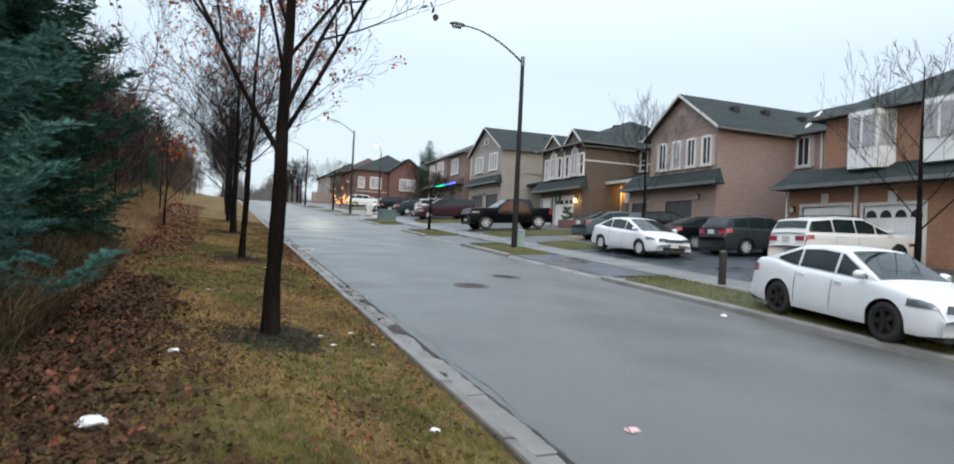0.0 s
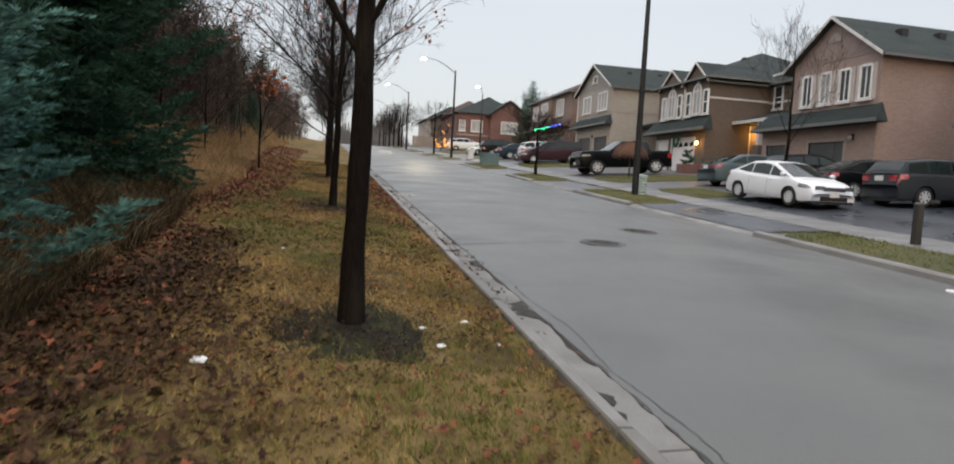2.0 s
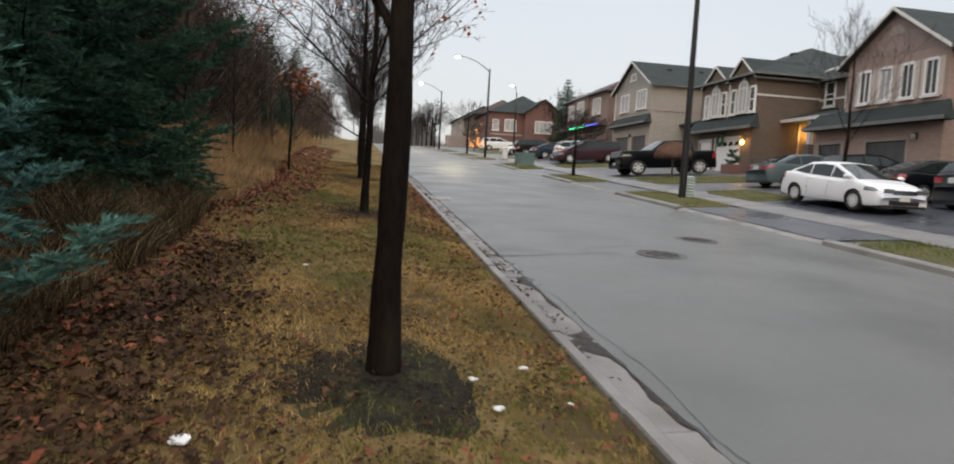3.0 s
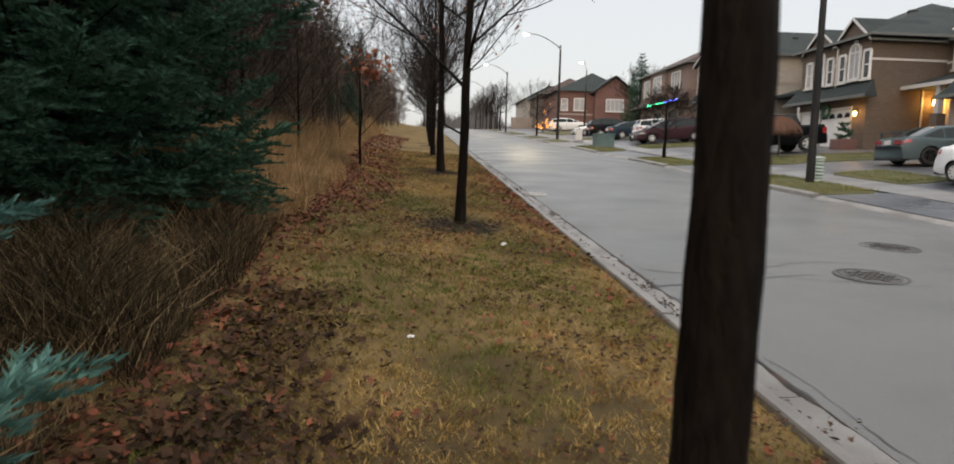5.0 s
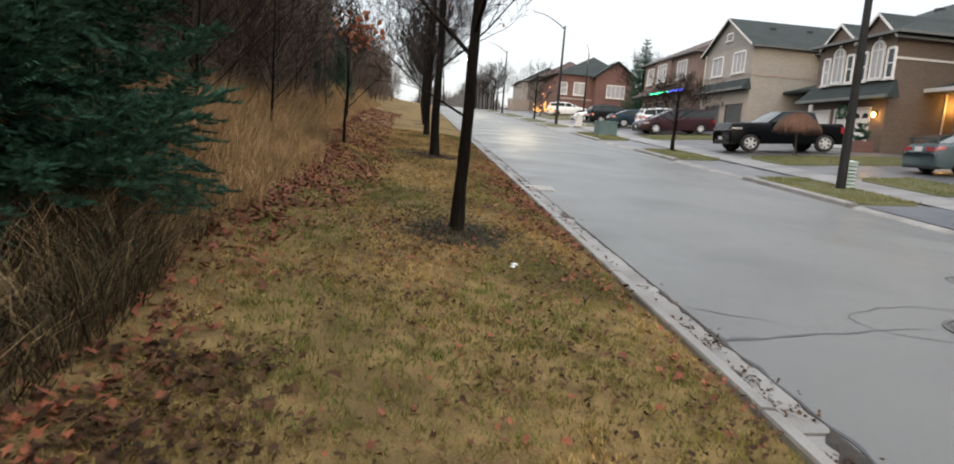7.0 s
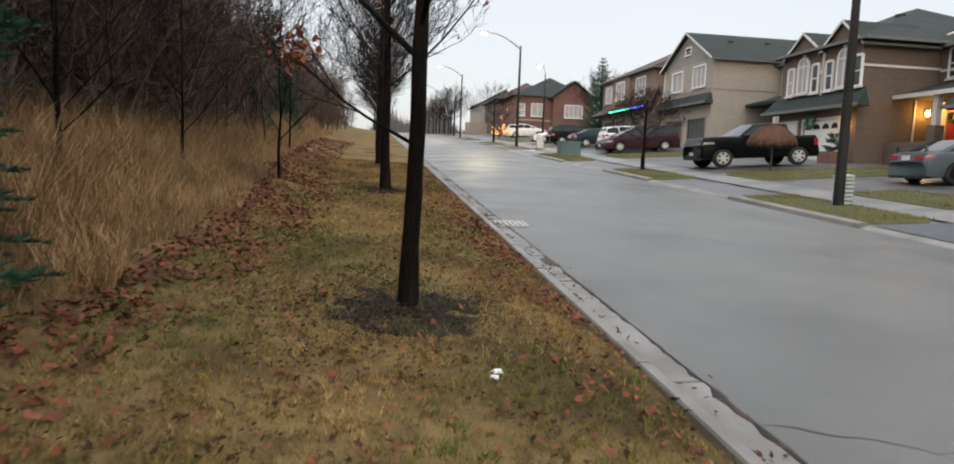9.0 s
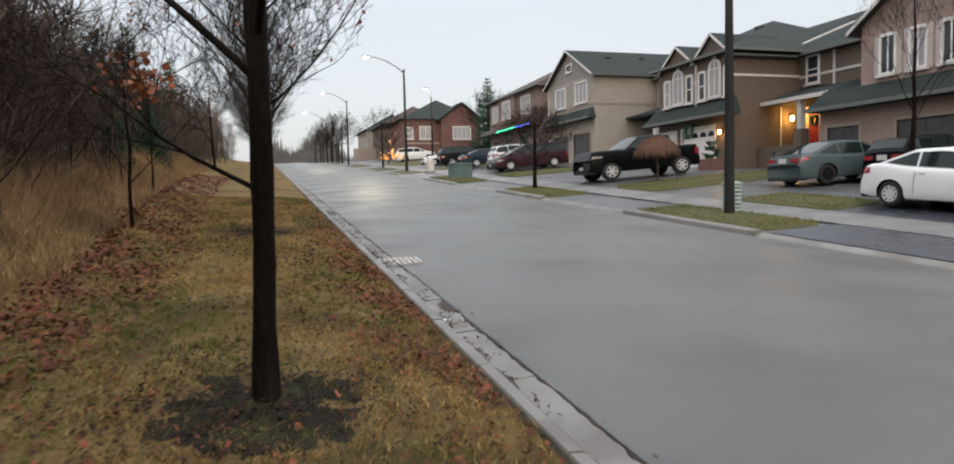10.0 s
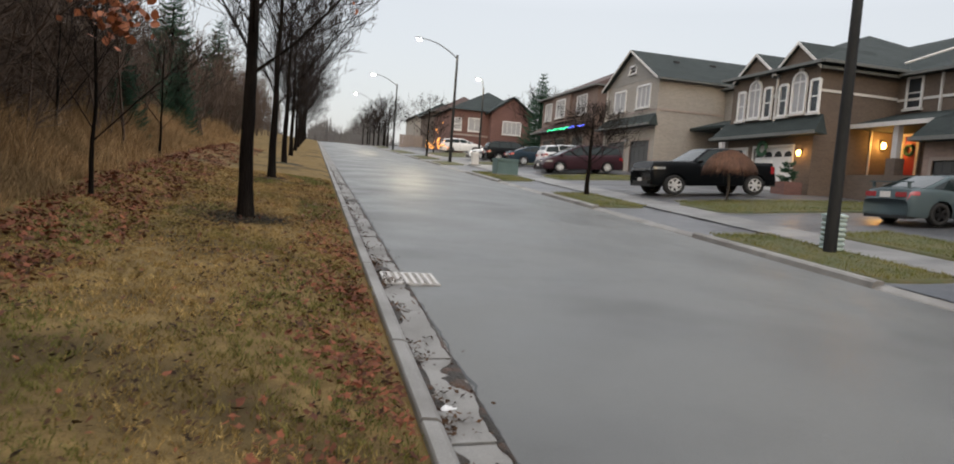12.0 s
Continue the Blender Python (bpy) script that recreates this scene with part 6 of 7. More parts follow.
shrubs = []
for s_ in range(4):
    r = random.Random(100 + s_)
    g = Geo()
    for _ in range(5):
        d = Vector((r.uniform(-0.3, 0.3), r.uniform(-0.3, 0.3), 1)).normalized()
        p = Vector((r.uniform(-0.5, 0.5), r.uniform(-0.5, 0.5), -0.2))
        line, ln = [p], r.uniform(2.6, 5.2)
        for i in range(6):
            d = (d + Vector((r.uniform(-1, 1), r.uniform(-1, 1), 0.2)) * 0.12).normalized()
            line.append(line[-1] + d * ln / 6)
        g.tube(line, [0.035 * (1 - i / 7) + 0.004 for i in range(7)], 3, False)
        for _ in range(22):
            i = r.randint(1, 5)
            q = line[i].lerp(line[i + 1], r.random())
            e = Vector((r.uniform(-1, 1), r.uniform(-1, 1), r.uniform(0.1, 1.0))).normalized()
            l2 = r.uniform(0.4, 1.3)
            mid = q + e * l2 * 0.5
            g.tube([q, mid, mid + (e + Vector((0, 0, 0.3))).normalized() * l2 * 0.5], [0.011, 0.008, 0.003], 3, False)
            for _ in range(4):
                e2 = Vector((r.uniform(-1, 1), r.uniform(-1, 1), r.uniform(-0.2, 1.0))).normalized()
                s2 = q.lerp(mid, r.random()) if r.random() < 0.5 else mid
                g.tube([s2, s2 + e2 * r.uniform(0.2, 0.55)], [0.006, 0.003], 3, False)
    shrubs.append(g)
r = random.Random(7)
spots = []
while len(spots) < 150:
    x, y = -5.9 - 11 * r.random() ** 1.3, 15 + 55 * r.random() ** 1.3
    if x > -7.6 and y < 19:
        continue
    spots.append(pose(x, y, G(x, y), r.uniform(-6, 6), r.uniform(-6, 6), r.uniform(0, 360)) @ Matrix.Scale(r.uniform(0.7, 1.35), 4))
for _ in range(30):
    x, y = r.uniform(-9.5, -6.0), r.uniform(20, 33)
    spots.append(pose(x, y, G(x, y), r.uniform(-6, 6), r.uniform(-6, 6), r.uniform(0, 360)) @ Matrix.Scale(r.uniform(0.9, 1.3), 4))
for _ in range(70):
    x, y = r.uniform(-13, -5.2), r.uniform(58, 118)
    spots.append(pose(x, y, G(x, y), 0, 0, r.uniform(0, 360)) @ Matrix.Scale(r.uniform(0.9, 1.5), 4))
v, f = join_copies(shrubs, spots)
me = bpy.data.meshes.new("brush")
me.from_pydata(v.tolist(), [], f.tolist())
me.materials.append(M_TWIG_FAR)
tagged(new("brush", me), "tangled leafless brown brush on the bank", "brush", kind="stuff")
tagged(part("fading_leaves", triangles("fading_leaves", leaf_fans([(-3.55 + random.gauss(0, 0.2), 25.0 + random.gauss(0, 0.25), G(-3.55, 25.0) + 2.72 + random.gauss(0, 0.12)) for _ in range(22)], 0.16, 3, 5, 0.25), M_LEAF_ORANGE, 6), M_LEAF_ORANGE), "patch of orange leaves left on the brush", "leaves", kind="stuff")


def blades(n, x, y, height, width, mat, name, label, seed, lean=0.5, lift=0.0, plume=False):
    """Bent grass blades, three triangles each."""
    rr = np.random.RandomState(seed)
    z = Gn(x, y) + lift
    h = height * rr.uniform(0.55, 1.15, n)
    az, ld = rr.uniform(0, 6.283, n), rr.uniform(0, 6.283, n)
    base = np.stack([x, y, z], 1)
    wv = np.stack([np.cos(az), np.sin(az), 0 * az], 1) * (width * rr.uniform(0.6, 1.3, n))[:, None]
    dv = np.stack([np.cos(ld), np.sin(ld), 0 * ld], 1) * (h * lean * rr.uniform(0.2, 1.0, n))[:, None]
    up_ = np.stack([0 * h, 0 * h, h], 1)
    mid = base + up_ * 0.55 + dv * 0.3
    tip = base + up_ + dv
    w2_ = wv * (1.3 if plume else 0.7)
    tri = np.stack([base - wv, base + wv, mid - w2_, base + wv, mid + w2_, mid - w2_, mid - w2_, mid + w2_, tip], 1).reshape(-1, 3, 3)
    ob = part(name, triangles(name, tri, mat), mat)
    return tagged(ob, label, "grass", kind="stuff")


def clumped(n, x0, x1, y0, y1, seed, keep):
    rr = np.random.RandomState(seed)
    x, y = rr.uniform(x0, x1, n), rr.uniform(y0, y1, n)
    m = keep(x, y)
    return x[m], y[m]


def edge_x(y):
    """Where the wild strip begins: it swings with the bank."""
    return np.interp(y, [-5, 4, 9, 12, 14.5, 18, 22, 28, 42, 120], [-3.5, -3.4, -3.4, -3.5, -3.75, -3.6, -3.7, -4.3, -4.8, -5.0])


def tall(x, y):
    """Low at its edge, taller inside, in uneven clumps."""
    a = np.clip((edge_x(y) - x) / 1.3, 0.3, 1.0)
    return a * (0.82 + 0.28 * np.sin(x * 2.7 + 1.3 * np.sin(y * 1.9)) * np.sin(y * 2.3 + x) + 0.12 * np.sin(y * 7.1 + x * 5.3))


x, y = clumped(250000, -11, -3.2, 11.6, 62, 1, lambda x, y: (x < edge_x(y) - 0.12 - 0.22 * np.sin(y * 2.1) * np.sin(y * 0.7)) & (np.random.RandomState(2).rand(len(x)) < np.clip(1.35 - (y - 14) / 50, 0.25, 1)) & ~((x < -4.3) & (y < 15.0)) & (y > 12.4))
blades(len(x), x, y, 1.1 * tall(x, y), 0.0032, M_STRAW, "tall_grass", "tall straw-coloured dry grass along the bank", 3, lean=0.75, plume=True)
x, y = clumped(46000, -6.8, -2.9, 4.0, 14.2, 4, lambda x, y: (x < edge_x(y)) & (np.sin(x * 3.1 + y) * np.sin(y * 2.2) > -0.55))
blades(len(x), x, y, 0.42 + 0.2 * np.sin(x * 4 + y * 2.3), 0.0045, M_WEED, "weeds", "dry brown weeds matted under the spruces", 5, lean=1.3)
x, y = clumped(4200, -5.8, -3.1, 6.5, 15.0, 6, lambda x, y: x < edge_x(y) - 0.05)
blades(len(x), x, y, 0.45, 0.0026, M_STALK, "weeds", "pale dry grass stalks drooping over dark weeds", 7, lean=1.2, plume=True)
# short turf, densest where the way passes
rr = np.random.RandomState(8)
n = 380000
tufts = n // 11
tx, ty = rr.uniform(-4.6, -0.06, tufts), 1.2 + 34 * rr.rand(tufts) ** 1.35
own = rr.randint(0, tufts, n)
x, y = np.minimum(tx[own] + rr.normal(0, 0.03, n), 0.0), ty[own] + rr.normal(0, 0.03, n)
tuft_height = rr.uniform(0.022, 0.062, tufts)[own]
bare = np.zeros(n, bool)
for cx_, cy_, cr in ((-1.35, 7.5, 0.78), (-1.48, 15.65, 0.78), (-1.53, 24.6, 0.8)):
    bare |= np.hypot((x - cx_), (y - cy_) * 0.9) < cr * rr.uniform(0.25, 1.15, n)
patch_ = np.array([noise.noise((a * 0.8, b * 0.8, 2)) for a, b in zip(x[::10], y[::10])]).repeat(10)
ok = ~bare & (rr.rand(n) < np.clip(0.85 + patch_ * 1.2, 0.5, 1)) & ((x > edge_x(y) + 0.2) | (rr.rand(n) < 0.25)) & ~((y < 7) & (x < -2.0) & (rr.rand(n) < 0.55))
x, y, tuft_height = x[ok], y[ok], tuft_height[ok]
green = np.sin(x * 2.3 + np.sin(y * 1.1)) * np.sin(y * 0.9 + x) + 0.3 * (x > -0.8) + 0.5 * ((y > 11.0) & (y < 19)) + 0.4 * (y < 8) + np.random.RandomState(6).normal(0, 0.22, len(x)) > 0.55
blades(int((~green).sum()), x[~green], y[~green], tuft_height[~green], 0.0036, M_BLADE, "verge_grass", "short straw-yellow grass of the verge", 9, lean=1.5, lift=0.0)
blades(int(green.sum()), x[green], y[green], tuft_height[green], 0.0032, M_BLADE_GREEN, "verge_grass", "short green tufts in the dormant verge", 10, lean=1.3)
gx, gy = [], []
for x0, x1, y0, y1, gr in LAWNS[:3] + LAWNS[7:11]:
    k = int(3500 * min(2.5, (x1 - x0) * (y1 - y0) / 8))
    gx.append(rr.uniform(x0 + 0.08, x1 - 0.08, k))
    gy.append(rr.uniform(y0 + 0.08, y1 - 0.08, k))
x, y = np.concatenate(gx), np.concatenate(gy)
blades(len(x), x, y, 0.07, 0.006, M_BLADE_GREEN, "lawn_grass", "short green blades on the front lawns", 12, lean=0.9, lift=0.03)


def leaf_litter(n, x, y, size, mat, name, label, seed):
    """Curled lobed leaves lying flat: an eight-pointed outline each."""
    rr = np.random.RandomState(seed)
    z = Gn(x, y) + rr.uniform(0.015, 0.06, n)
    a0 = rr.uniform(0, 6.283, n)
    s_ = size * rr.uniform(0.5, 1.25, n)
    tx, ty = rr.uniform(-0.6, 0.6, n), rr.uniform(-0.6, 0.6, n)
    rads_ = [1.0, 0.55, 0.8, 0.4, 0.62, 0.3, 0.62, 0.4, 0.8, 0.55]
    k = len(rads_)
    slim = rr.uniform(0.4, 0.85, n)
    curl = rr.uniform(-0.6, 1.6, n)
    out = np.zeros((n, k, 3))
    for j, q in enumerate(rads_):
        ang = 2 * np.pi * j / k + rr.uniform(-0.18, 0.18, n)
        rad_ = s_ * 0.5 * q * rr.uniform(0.7, 1.2, n)
        lx, ly = rad_ * np.cos(ang), rad_ * np.sin(ang) * slim
        px_, py_ = lx * np.cos(a0) - ly * np.sin(a0), lx * np.sin(a0) + ly * np.cos(a0)
        out[:, j] = np.stack([x + px_, y + py_, z + px_ * tx + py_ * ty + curl * ly * ly / s_ + 0.1 * s_ * rr.uniform(-0.5, 1, n)], 1)
    ob = part(name, triangles(name, out, mat, k), mat)
    return tagged(ob, label, "leaves", kind="stuff")


rr = np.random.RandomState(15)
n = 15000
y = 8 + 44 * rr.rand(n) ** 1.25
x = edge_x(y) - 0.05 + rr.rand(n) ** 1.3 * np.interp(y, [8, 14, 17, 21, 30, 45], [0.4, 0.6, 0.95, 1.25, 1.5, 1.8]) + rr.normal(0, 0.12, n)
ok = (np.sin(y * 3.1 + x * 4) * np.sin(y * 1.3 - x * 2.2) + rr.normal(0, 0.45, n) > -0.15) | (x < edge_x(y) + 0.2)
ok &= rr.rand(n) < np.interp(y, [8, 13, 16, 20], [0.12, 0.3, 0.75, 1.0])
x, y, n = x[ok], y[ok], int(ok.sum())
leaf_litter(n, x, y, 0.12, M_LEAF, "fallen_leaves", "drift of wet red-brown oak leaves along the tall grass", 16)
n = 5200
y = 0.8 + 11 * rr.rand(n) ** 1.6
x = -2.95 + rr.normal(0, 1.0, n) * np.interp(y, [1, 7, 9, 13], [0.7, 0.6, 0.3, 0.25])
ok = x < -1.7
leaf_litter(int(ok.sum()), x[ok], y[ok], 0.11, M_LEAF_DARK, "fallen_leaves", "dark rotting leaves at the edge of the spruces", 17)
n = 6000
y, x = rr.uniform(3.5, 9.5, n), -3.1 + rr.normal(0, 0.55, n)
ok = x < -1.95
leaf_litter(int(ok.sum()), x[ok], y[ok], 0.085, M_LEAF_DARK, "fallen_leaves", "dense dark leaf mat by the spruces", 22)
n = 480
y = rr.uniform(4, 10, n)
x = -3.2 + rr.normal(0, 0.3, n)
leaf_litter(n, x, y, 0.13, M_LEAF, "fallen_leaves", "red-brown leaves among dark litter by the spruces", 21)
n = 33000
y, x = 1.5 + 33 * rr.rand(n) ** 1.4, rr.uniform(-3.4, -0.05, n)
ok = np.sin(x * 3.3 + 1.7 * np.sin(y * 1.4)) * np.sin(y * 2.1 - x) + 0.6 * np.sin(x * 7.3 + y * 3.1) * np.sin(y * 6.1 - x * 2.7) + rr.normal(0, 0.4, n) > 0.05
x, y, n = x[ok], y[ok], int(ok.sum())
leaf_litter(n, x, y, 0.062, M_LEAF_DARK, "leaf_crumbs", "small brown leaf fragments scattered in the grass", 18)
n = 7000
y, x = 1.5 + 33 * rr.rand(n) ** 1.3, rr.uniform(-3.4, -0.05, n)
ok = np.sin(x * 2.3 + 2.1 * np.sin(y * 1.1)) * np.sin(y * 1.7 - x) + rr.normal(0, 0.5, n) > 0.15
leaf_litter(int(ok.sum()), x[ok], y[ok], 0.075, M_LEAF, "leaf_crumbs", "russet leaf fragments caught in the dormant grass", 23)
n = 4200
y = np.where(rr.rand(n) < 0.25, 1.5 + 33 * rr.rand(n), rr.normal(20, 3.6, n))
x = -np.abs(rr.normal(0, 0.36, n)) - 0.05
ok = np.sin(y * 2.9 + x * 5) + rr.normal(0, 0.7, n) > -0.25
x, y, n = x[ok], y[ok], int(ok.sum())
leaf_litter(n, x, y, 0.085, M_LEAF, "fallen_leaves", "scattered oak leaves on the verge by the kerb", 19)
n = 4200
y = np.concatenate([rr.normal(c_, w_, n // 6) for c_, w_ in ((10.8, 1.2), (12.9, 0.6), (18, 2.0), (22.2, 0.5), (27, 4), (36, 6))])
x = 0.15 + np.abs(rr.normal(0, 0.09, len(y))) + (rr.rand(len(y)) < 0.2) * rr.uniform(0, 0.25, len(y))
ok = np.sin(y * 5.3) + 0.7 * np.sin(y * 11.7) + rr.normal(0, 0.5, len(y)) > 0
x, y = x[ok], y[ok]
leaf_litter(len(x), x, y, 0.06, M_LEAF_DARK, "gutter_leaves", "sodden leaves lying in the gutter", 20)


def silt(x_in, y0, y1, seed, out, reach, bite):
    """An irregular ribbon of wet dirt lying in the gutter, its free edge wandering."""
    g = Geo()
    ys_ = steps(y0, y1, 0.05)
    for y_ in ys_:
        w = reach * max(0.0, 0.42 + noise.noise((y_ * 1.1, seed, 0)) * 0.8 + 0.5 * noise.noise((y_ * 5.3, seed, 2)))
        w += bite * max(0.0, noise.noise((y_ * 0.83, seed, 5)) - 0.25) * (1 + noise.noise((y_ * 9, seed, 8)))
        for q in (0.0, w * 0.6, w):
            x_ = x_in + out * q
            base = -0.127 if x_ < 0.48 else float(np.interp(x_, ROAD_X, ROAD_Z))
            g.v.append((x_, y_, base + float(rise(y_)) + (0.016 if q < w else 0.004) + 0.004 * noise.noise((x_ * 30, y_ * 30, seed))))
    k_ = len(ys_)
    g.f = [(3 * i + j, 3 * i + j + 1, 3 * i + j + 4, 3 * i + j + 3) for i in range(k_ - 1) for j in (0, 1)]
    return g


gutter_dirt = thing("gutter_dirt", "black wet silt and rotten leaves along the gutter", "gutter dirt", kind="stuff")
part("silt", silt(0.145, 1.0, 46, 3, 1, 0.15, 0.55), M_SILT, gutter_dirt, smooth=True)
part("silt", silt(0.49, 1.0, 46, 8, -1, 0.08, 0.75), M_SILT, gutter_dirt, smooth=True)


def mulch(x, y, rad, seed):
    g = Geo()
    n_ = 40
    for k, up_ in ((1.0, -0.035), (0.85, 0.012), (0.5, 0.022), (0.2, 0.035)):
        for i in range(n_):
            a = 2 * math.pi * i / n_
            q = rad * k * (1 + 0.35 * noise.noise((math.cos(a) * 1.5, math.sin(a) * 1.5, seed)) + 0.15 * noise.noise((math.cos(a) * 6, math.sin(a) * 6, seed)))
            xx, yy = x + q * math.cos(a), y + q * math.sin(a) * 1.1
            g.v.append((xx, yy, G(xx, yy) - 0.012 + up_ + 0.02 * noise.noise((xx * 9, yy * 9, 1))))
    for r_ in range(3):
        g.f += [(r_ * n_ + i, r_ * n_ + (i + 1) % n_, (r_ + 1) * n_ + (i + 1) % n_, (r_ + 1) * n_ + i) for i in range(n_)]
    g.f.append(tuple(range(3 * n_, 4 * n_)))
    tagged(part("mulch_bed", g, M_MULCH, smooth=True), "dark wet mulch ring round a street tree", "mulch", "mulch rings")


for i, (x, y) in enumerate([(-1.35, 7.5), (-1.48, 15.65), (-1.53, 24.6), (-1.63, 33), (-1.65, 41.4)]):
    mulch(x, y, 0.72, i)
rr = np.random.RandomState(33)
x = np.concatenate([c_ + rr.normal(0, 0.5, 4200) for c_ in (-1.35, -1.5, -1.53)])
y = np.concatenate([c_ + rr.normal(0, 0.5, 4200) for c_ in (7.5, 15.65, 24.6)])
leaf_litter(len(x), x, y, 0.035, M_MULCH, "mulch_chips", "loose dark mulch chips round the street trees", 34)

# litter
def scrap(x, y, size, mat, label, seed, flat=False):
    r_ = random.Random(seed)
    bm = bmesh.new()
    bmesh.ops.create_icosphere(bm, subdivisions=2, radius=size / 2)
    for v_ in bm.verts:
        v_.co *= r_.uniform(0.65, 1.2)
        v_.co.z = abs(v_.co.z) * (0.2 if flat else 0.5)
    me_ = bpy.data.meshes.new("paper_scrap")
    bm.to_mesh(me_)
    bm.free()
    ob = part("paper_scrap", me_, mat)
    ob.location = (x, y, G(x, y) + (0.03 if x < 0 else 0.0))
    tagged(ob, label, "litter", "litter scraps")


M_PINK = material("faded_wrapper", (0.55, 0.25, 0.25), (0.7, 0.6, 0.6), rough=0.6, scale=9, fine=50, bump=0.2)
scrap(-2.61, 4.65, 0.18, M_PAPER, "crumpled white paper lying in the grass", 0)
scrap(-0.47, 4.50, 0.08, M_PAPER, "small white paper scrap in the grass", 1)
scrap(-2.28, 6.64, 0.1, M_PAPER, "white paper scrap among dark leaves", 2)
scrap(-0.46, 7.86, 0.06, M_PAPER, "tiny white scrap in the grass", 3)
scrap(-0.77, 7.15, 0.07, M_PAPER, "tiny white scrap in the grass", 4)
scrap(-0.84, 7.58, 0.06, M_PAPER, "tiny white scrap in the grass", 5)
scrap(-0.32, 7.29, 0.04, M_PAPER, "tiny white scrap in the grass", 6)
scrap(1.32, 4.73, 0.14, M_PINK, "faded pink wrapper on the wet road", 7)
scrap(-2.07, 10.65, 0.05, M_PAPER, "tiny white scrap in the grass", 9)
scrap(-1.05, 14.22, 0.06, M_PAPER, "tiny white scrap in the grass", 10)
scrap(-1.02, 14.30, 0.08, M_PAPER, "torn white scrap near the mulch", 11)
scrap(0.27, 18.14, 0.13, M_PAPER, "flattened white paper cup in the gutter", 12)
scrap(7.22, 10.46, 0.14, M_PAPER, "white scrap by the far kerb", 13)

# dome shrub, planter, fairy lights
shrub = thing("dome_shrub", "brown umbrella-shaped weeping shrub before a black pickup", "shrub", (13.7, 35.3, G(13.7, 35.3)))
part("trunk", Geo().tube([(0, 0, -0.1), (0.03, 0, 0.5), (0, 0.02, 1.0)], [0.05, 0.045, 0.05], 8), M_BARK_GREY, shrub)
rr = np.random.RandomState(44)
n = 5200
u, az = rr.rand(n) ** 0.5, rr.uniform(0, 6.283, n)
top = np.stack([0.85 * u * np.cos(az), 0.85 * u * np.sin(az), 1.05 + 0.75 * np.sqrt(np.clip(1 - u * u * 0.9, 0, 1)) * rr.uniform(0.85, 1.05, n)], 1)
dn = np.stack([np.cos(az) * 0.16 * u, np.sin(az) * 0.16 * u, -0.36 * rr.uniform(0.5, 1.3, n)], 1)
sd = np.stack([-np.sin(az), np.cos(az), 0 * az], 1) * 0.012
part("crown", triangles("dome_twigs", np.stack([top - sd, top + sd, top + dn], 1), M_SHRUB), M_SHRUB, shrub)
planter = thing("planter", "low brick planter with a small clipped evergreen", "planter", (19.3, 39.35, G(19.3, 39.35)))
part("box", Geo().box(-0.45, 0.45, -0.45, 0.45, -0.1, 0.5), B_RED, planter, bevel=0.02)
pw, pn = spruce_mesh(77, 0.85, 0.36, 320, needle=0.07, sub_twigs=False, broad=0.2)
pn[..., 2] += 0.5
part("evergreen", triangles("evergreen", pn, M_NEEDLE), M_NEEDLE, planter)


def bulbs(name, pts, mat, label, rad=0.038):
    g_ = Geo()
    for p in pts:
        g_.tube([(p[0], p[1], p[2] - rad), p, (p[0], p[1], p[2] + rad)], [rad * 0.4, rad, rad * 0.4], 6)
    tagged(part(name, g_, mat), label, "string lights", kind="stuff")


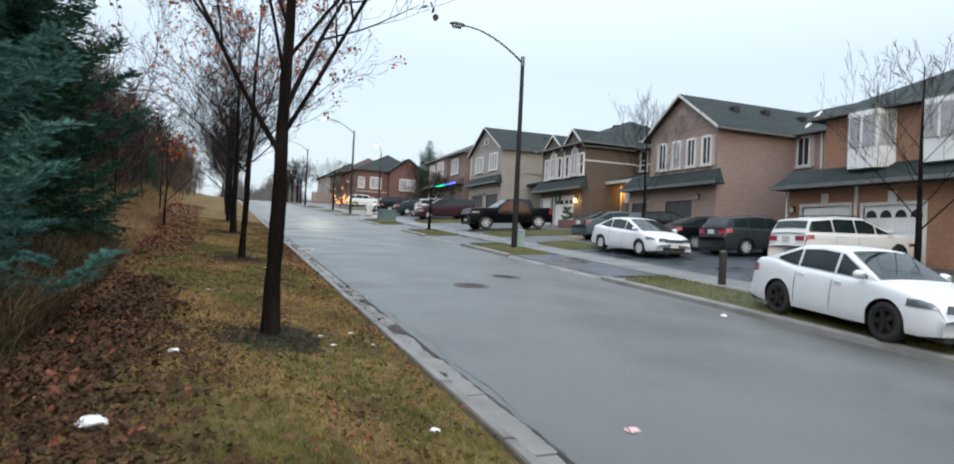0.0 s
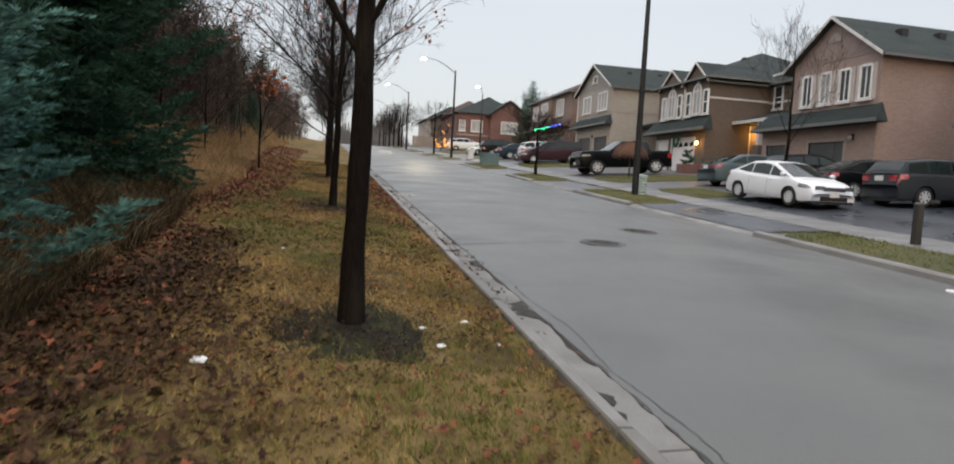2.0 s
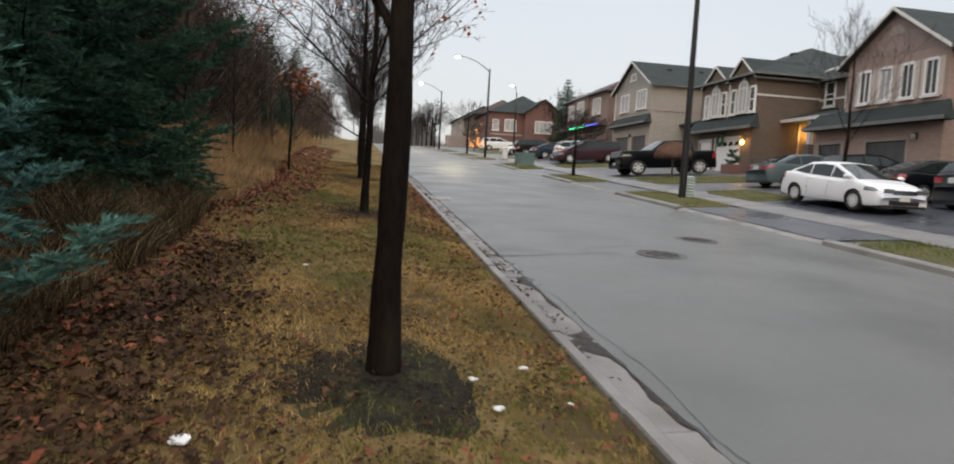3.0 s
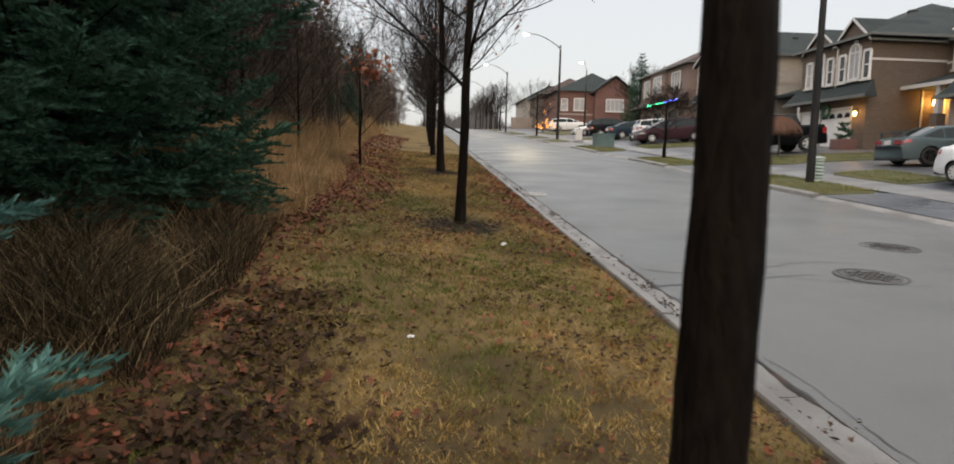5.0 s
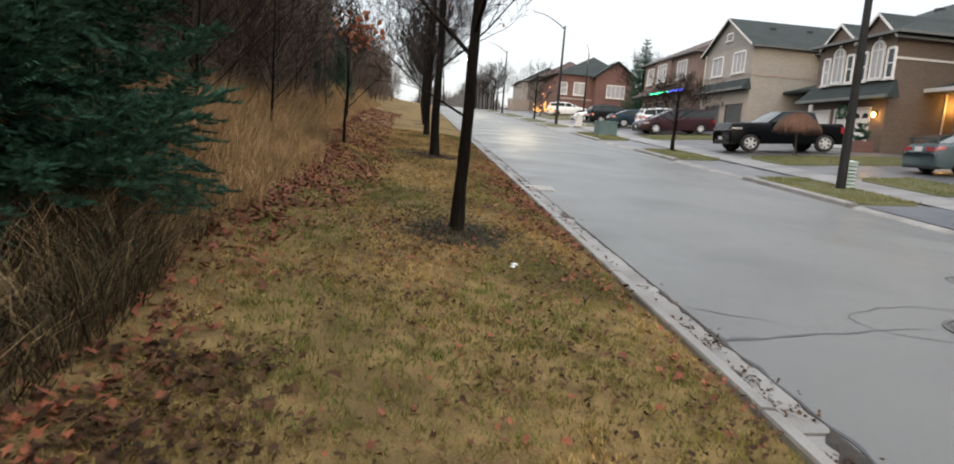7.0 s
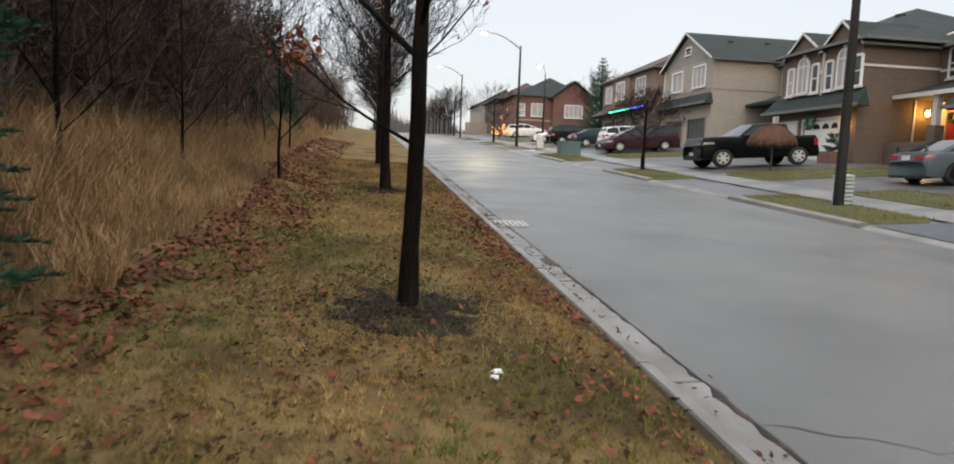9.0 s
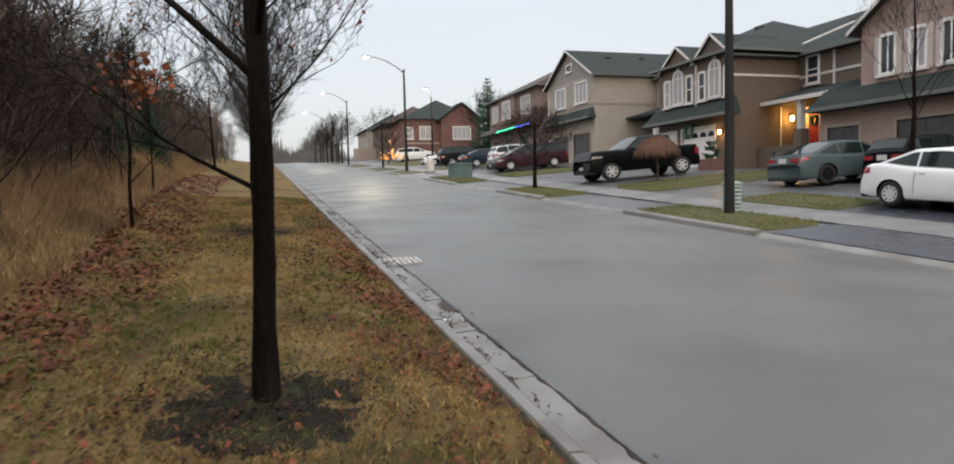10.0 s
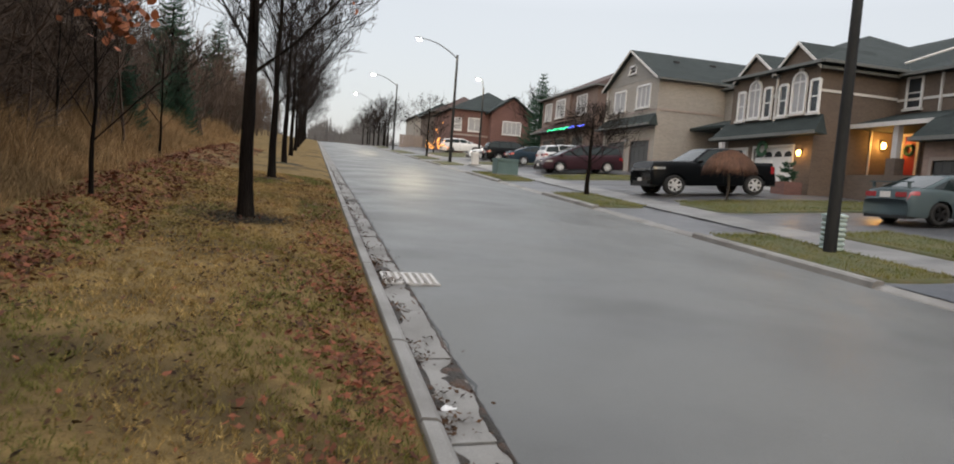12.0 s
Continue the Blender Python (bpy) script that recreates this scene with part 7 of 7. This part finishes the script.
def eave_line(y0, y1, k):
    return [(FRONT - 1.05, y0 + (y1 - y0) * i / k, 7.42 + 0.05 * math.sin(i * 1.3)) for i in range(k)]


bulbs("string_lights", eave_line(65.6, 70.4, 24), G_FAIRY_G, "green string lights along a garage eave")
bulbs("string_lights", eave_line(62.2, 65.4, 15), G_FAIRY_B, "blue string lights along a garage eave")
r = random.Random(12)
bulbs("string_lights", [(12.2 + r.gauss(0, 0.6), 87.0 + r.gauss(0, 0.4), G(12.2, 87) + 0.5 + abs(r.gauss(0, 0.8))) for _ in range(46)], G_FAIRY_W, "warm fairy lights wrapped round a garden tree", 0.06)
copy_thing(far_tree, pose(12.2, 87.3, G(12.2, 87.3), 0, 0, 10) @ Matrix.Diagonal((0.6, 0.6, 0.6, 1)))
fence = thing("fence", "brown board fence further up the street", "fence", (12.0, 116, G(12, 116)))
for i in range(12):
    part("board", Geo().box(i * 0.5, i * 0.5 + 0.46, 0, 0.04, -0.2, 1.9), M_TAN_TRIM, fence)
spoiler = Geo().box(-0.12, 0.1, -0.62, 0.62, 0.0, 0.03).box(-0.05, 0.02, -0.6, -0.55, -0.17, 0.0).box(-0.05, 0.02, 0.55, 0.6, -0.17, 0.0)
for ob in list(scene.objects):
    if ob.type == "EMPTY" and ob.get("label", "").startswith("grey-blue sedan"):
        sp = part("spoiler", spoiler, P_SILVER, ob)
        sp.location = (-2.1, 0, 1.22)

# bare woods closing the far end of the street, their grey lightened for haze
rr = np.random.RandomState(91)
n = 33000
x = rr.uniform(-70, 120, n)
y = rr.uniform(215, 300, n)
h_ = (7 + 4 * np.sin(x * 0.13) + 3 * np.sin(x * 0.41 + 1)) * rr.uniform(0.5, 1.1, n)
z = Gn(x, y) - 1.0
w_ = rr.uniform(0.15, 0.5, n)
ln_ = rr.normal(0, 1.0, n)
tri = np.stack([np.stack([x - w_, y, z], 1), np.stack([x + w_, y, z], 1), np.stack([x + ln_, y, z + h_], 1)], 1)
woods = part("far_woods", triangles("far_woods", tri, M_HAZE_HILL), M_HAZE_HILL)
tagged(woods, "bare woods at the far end of the street, haze put into their grey", "woods", kind="stuff")
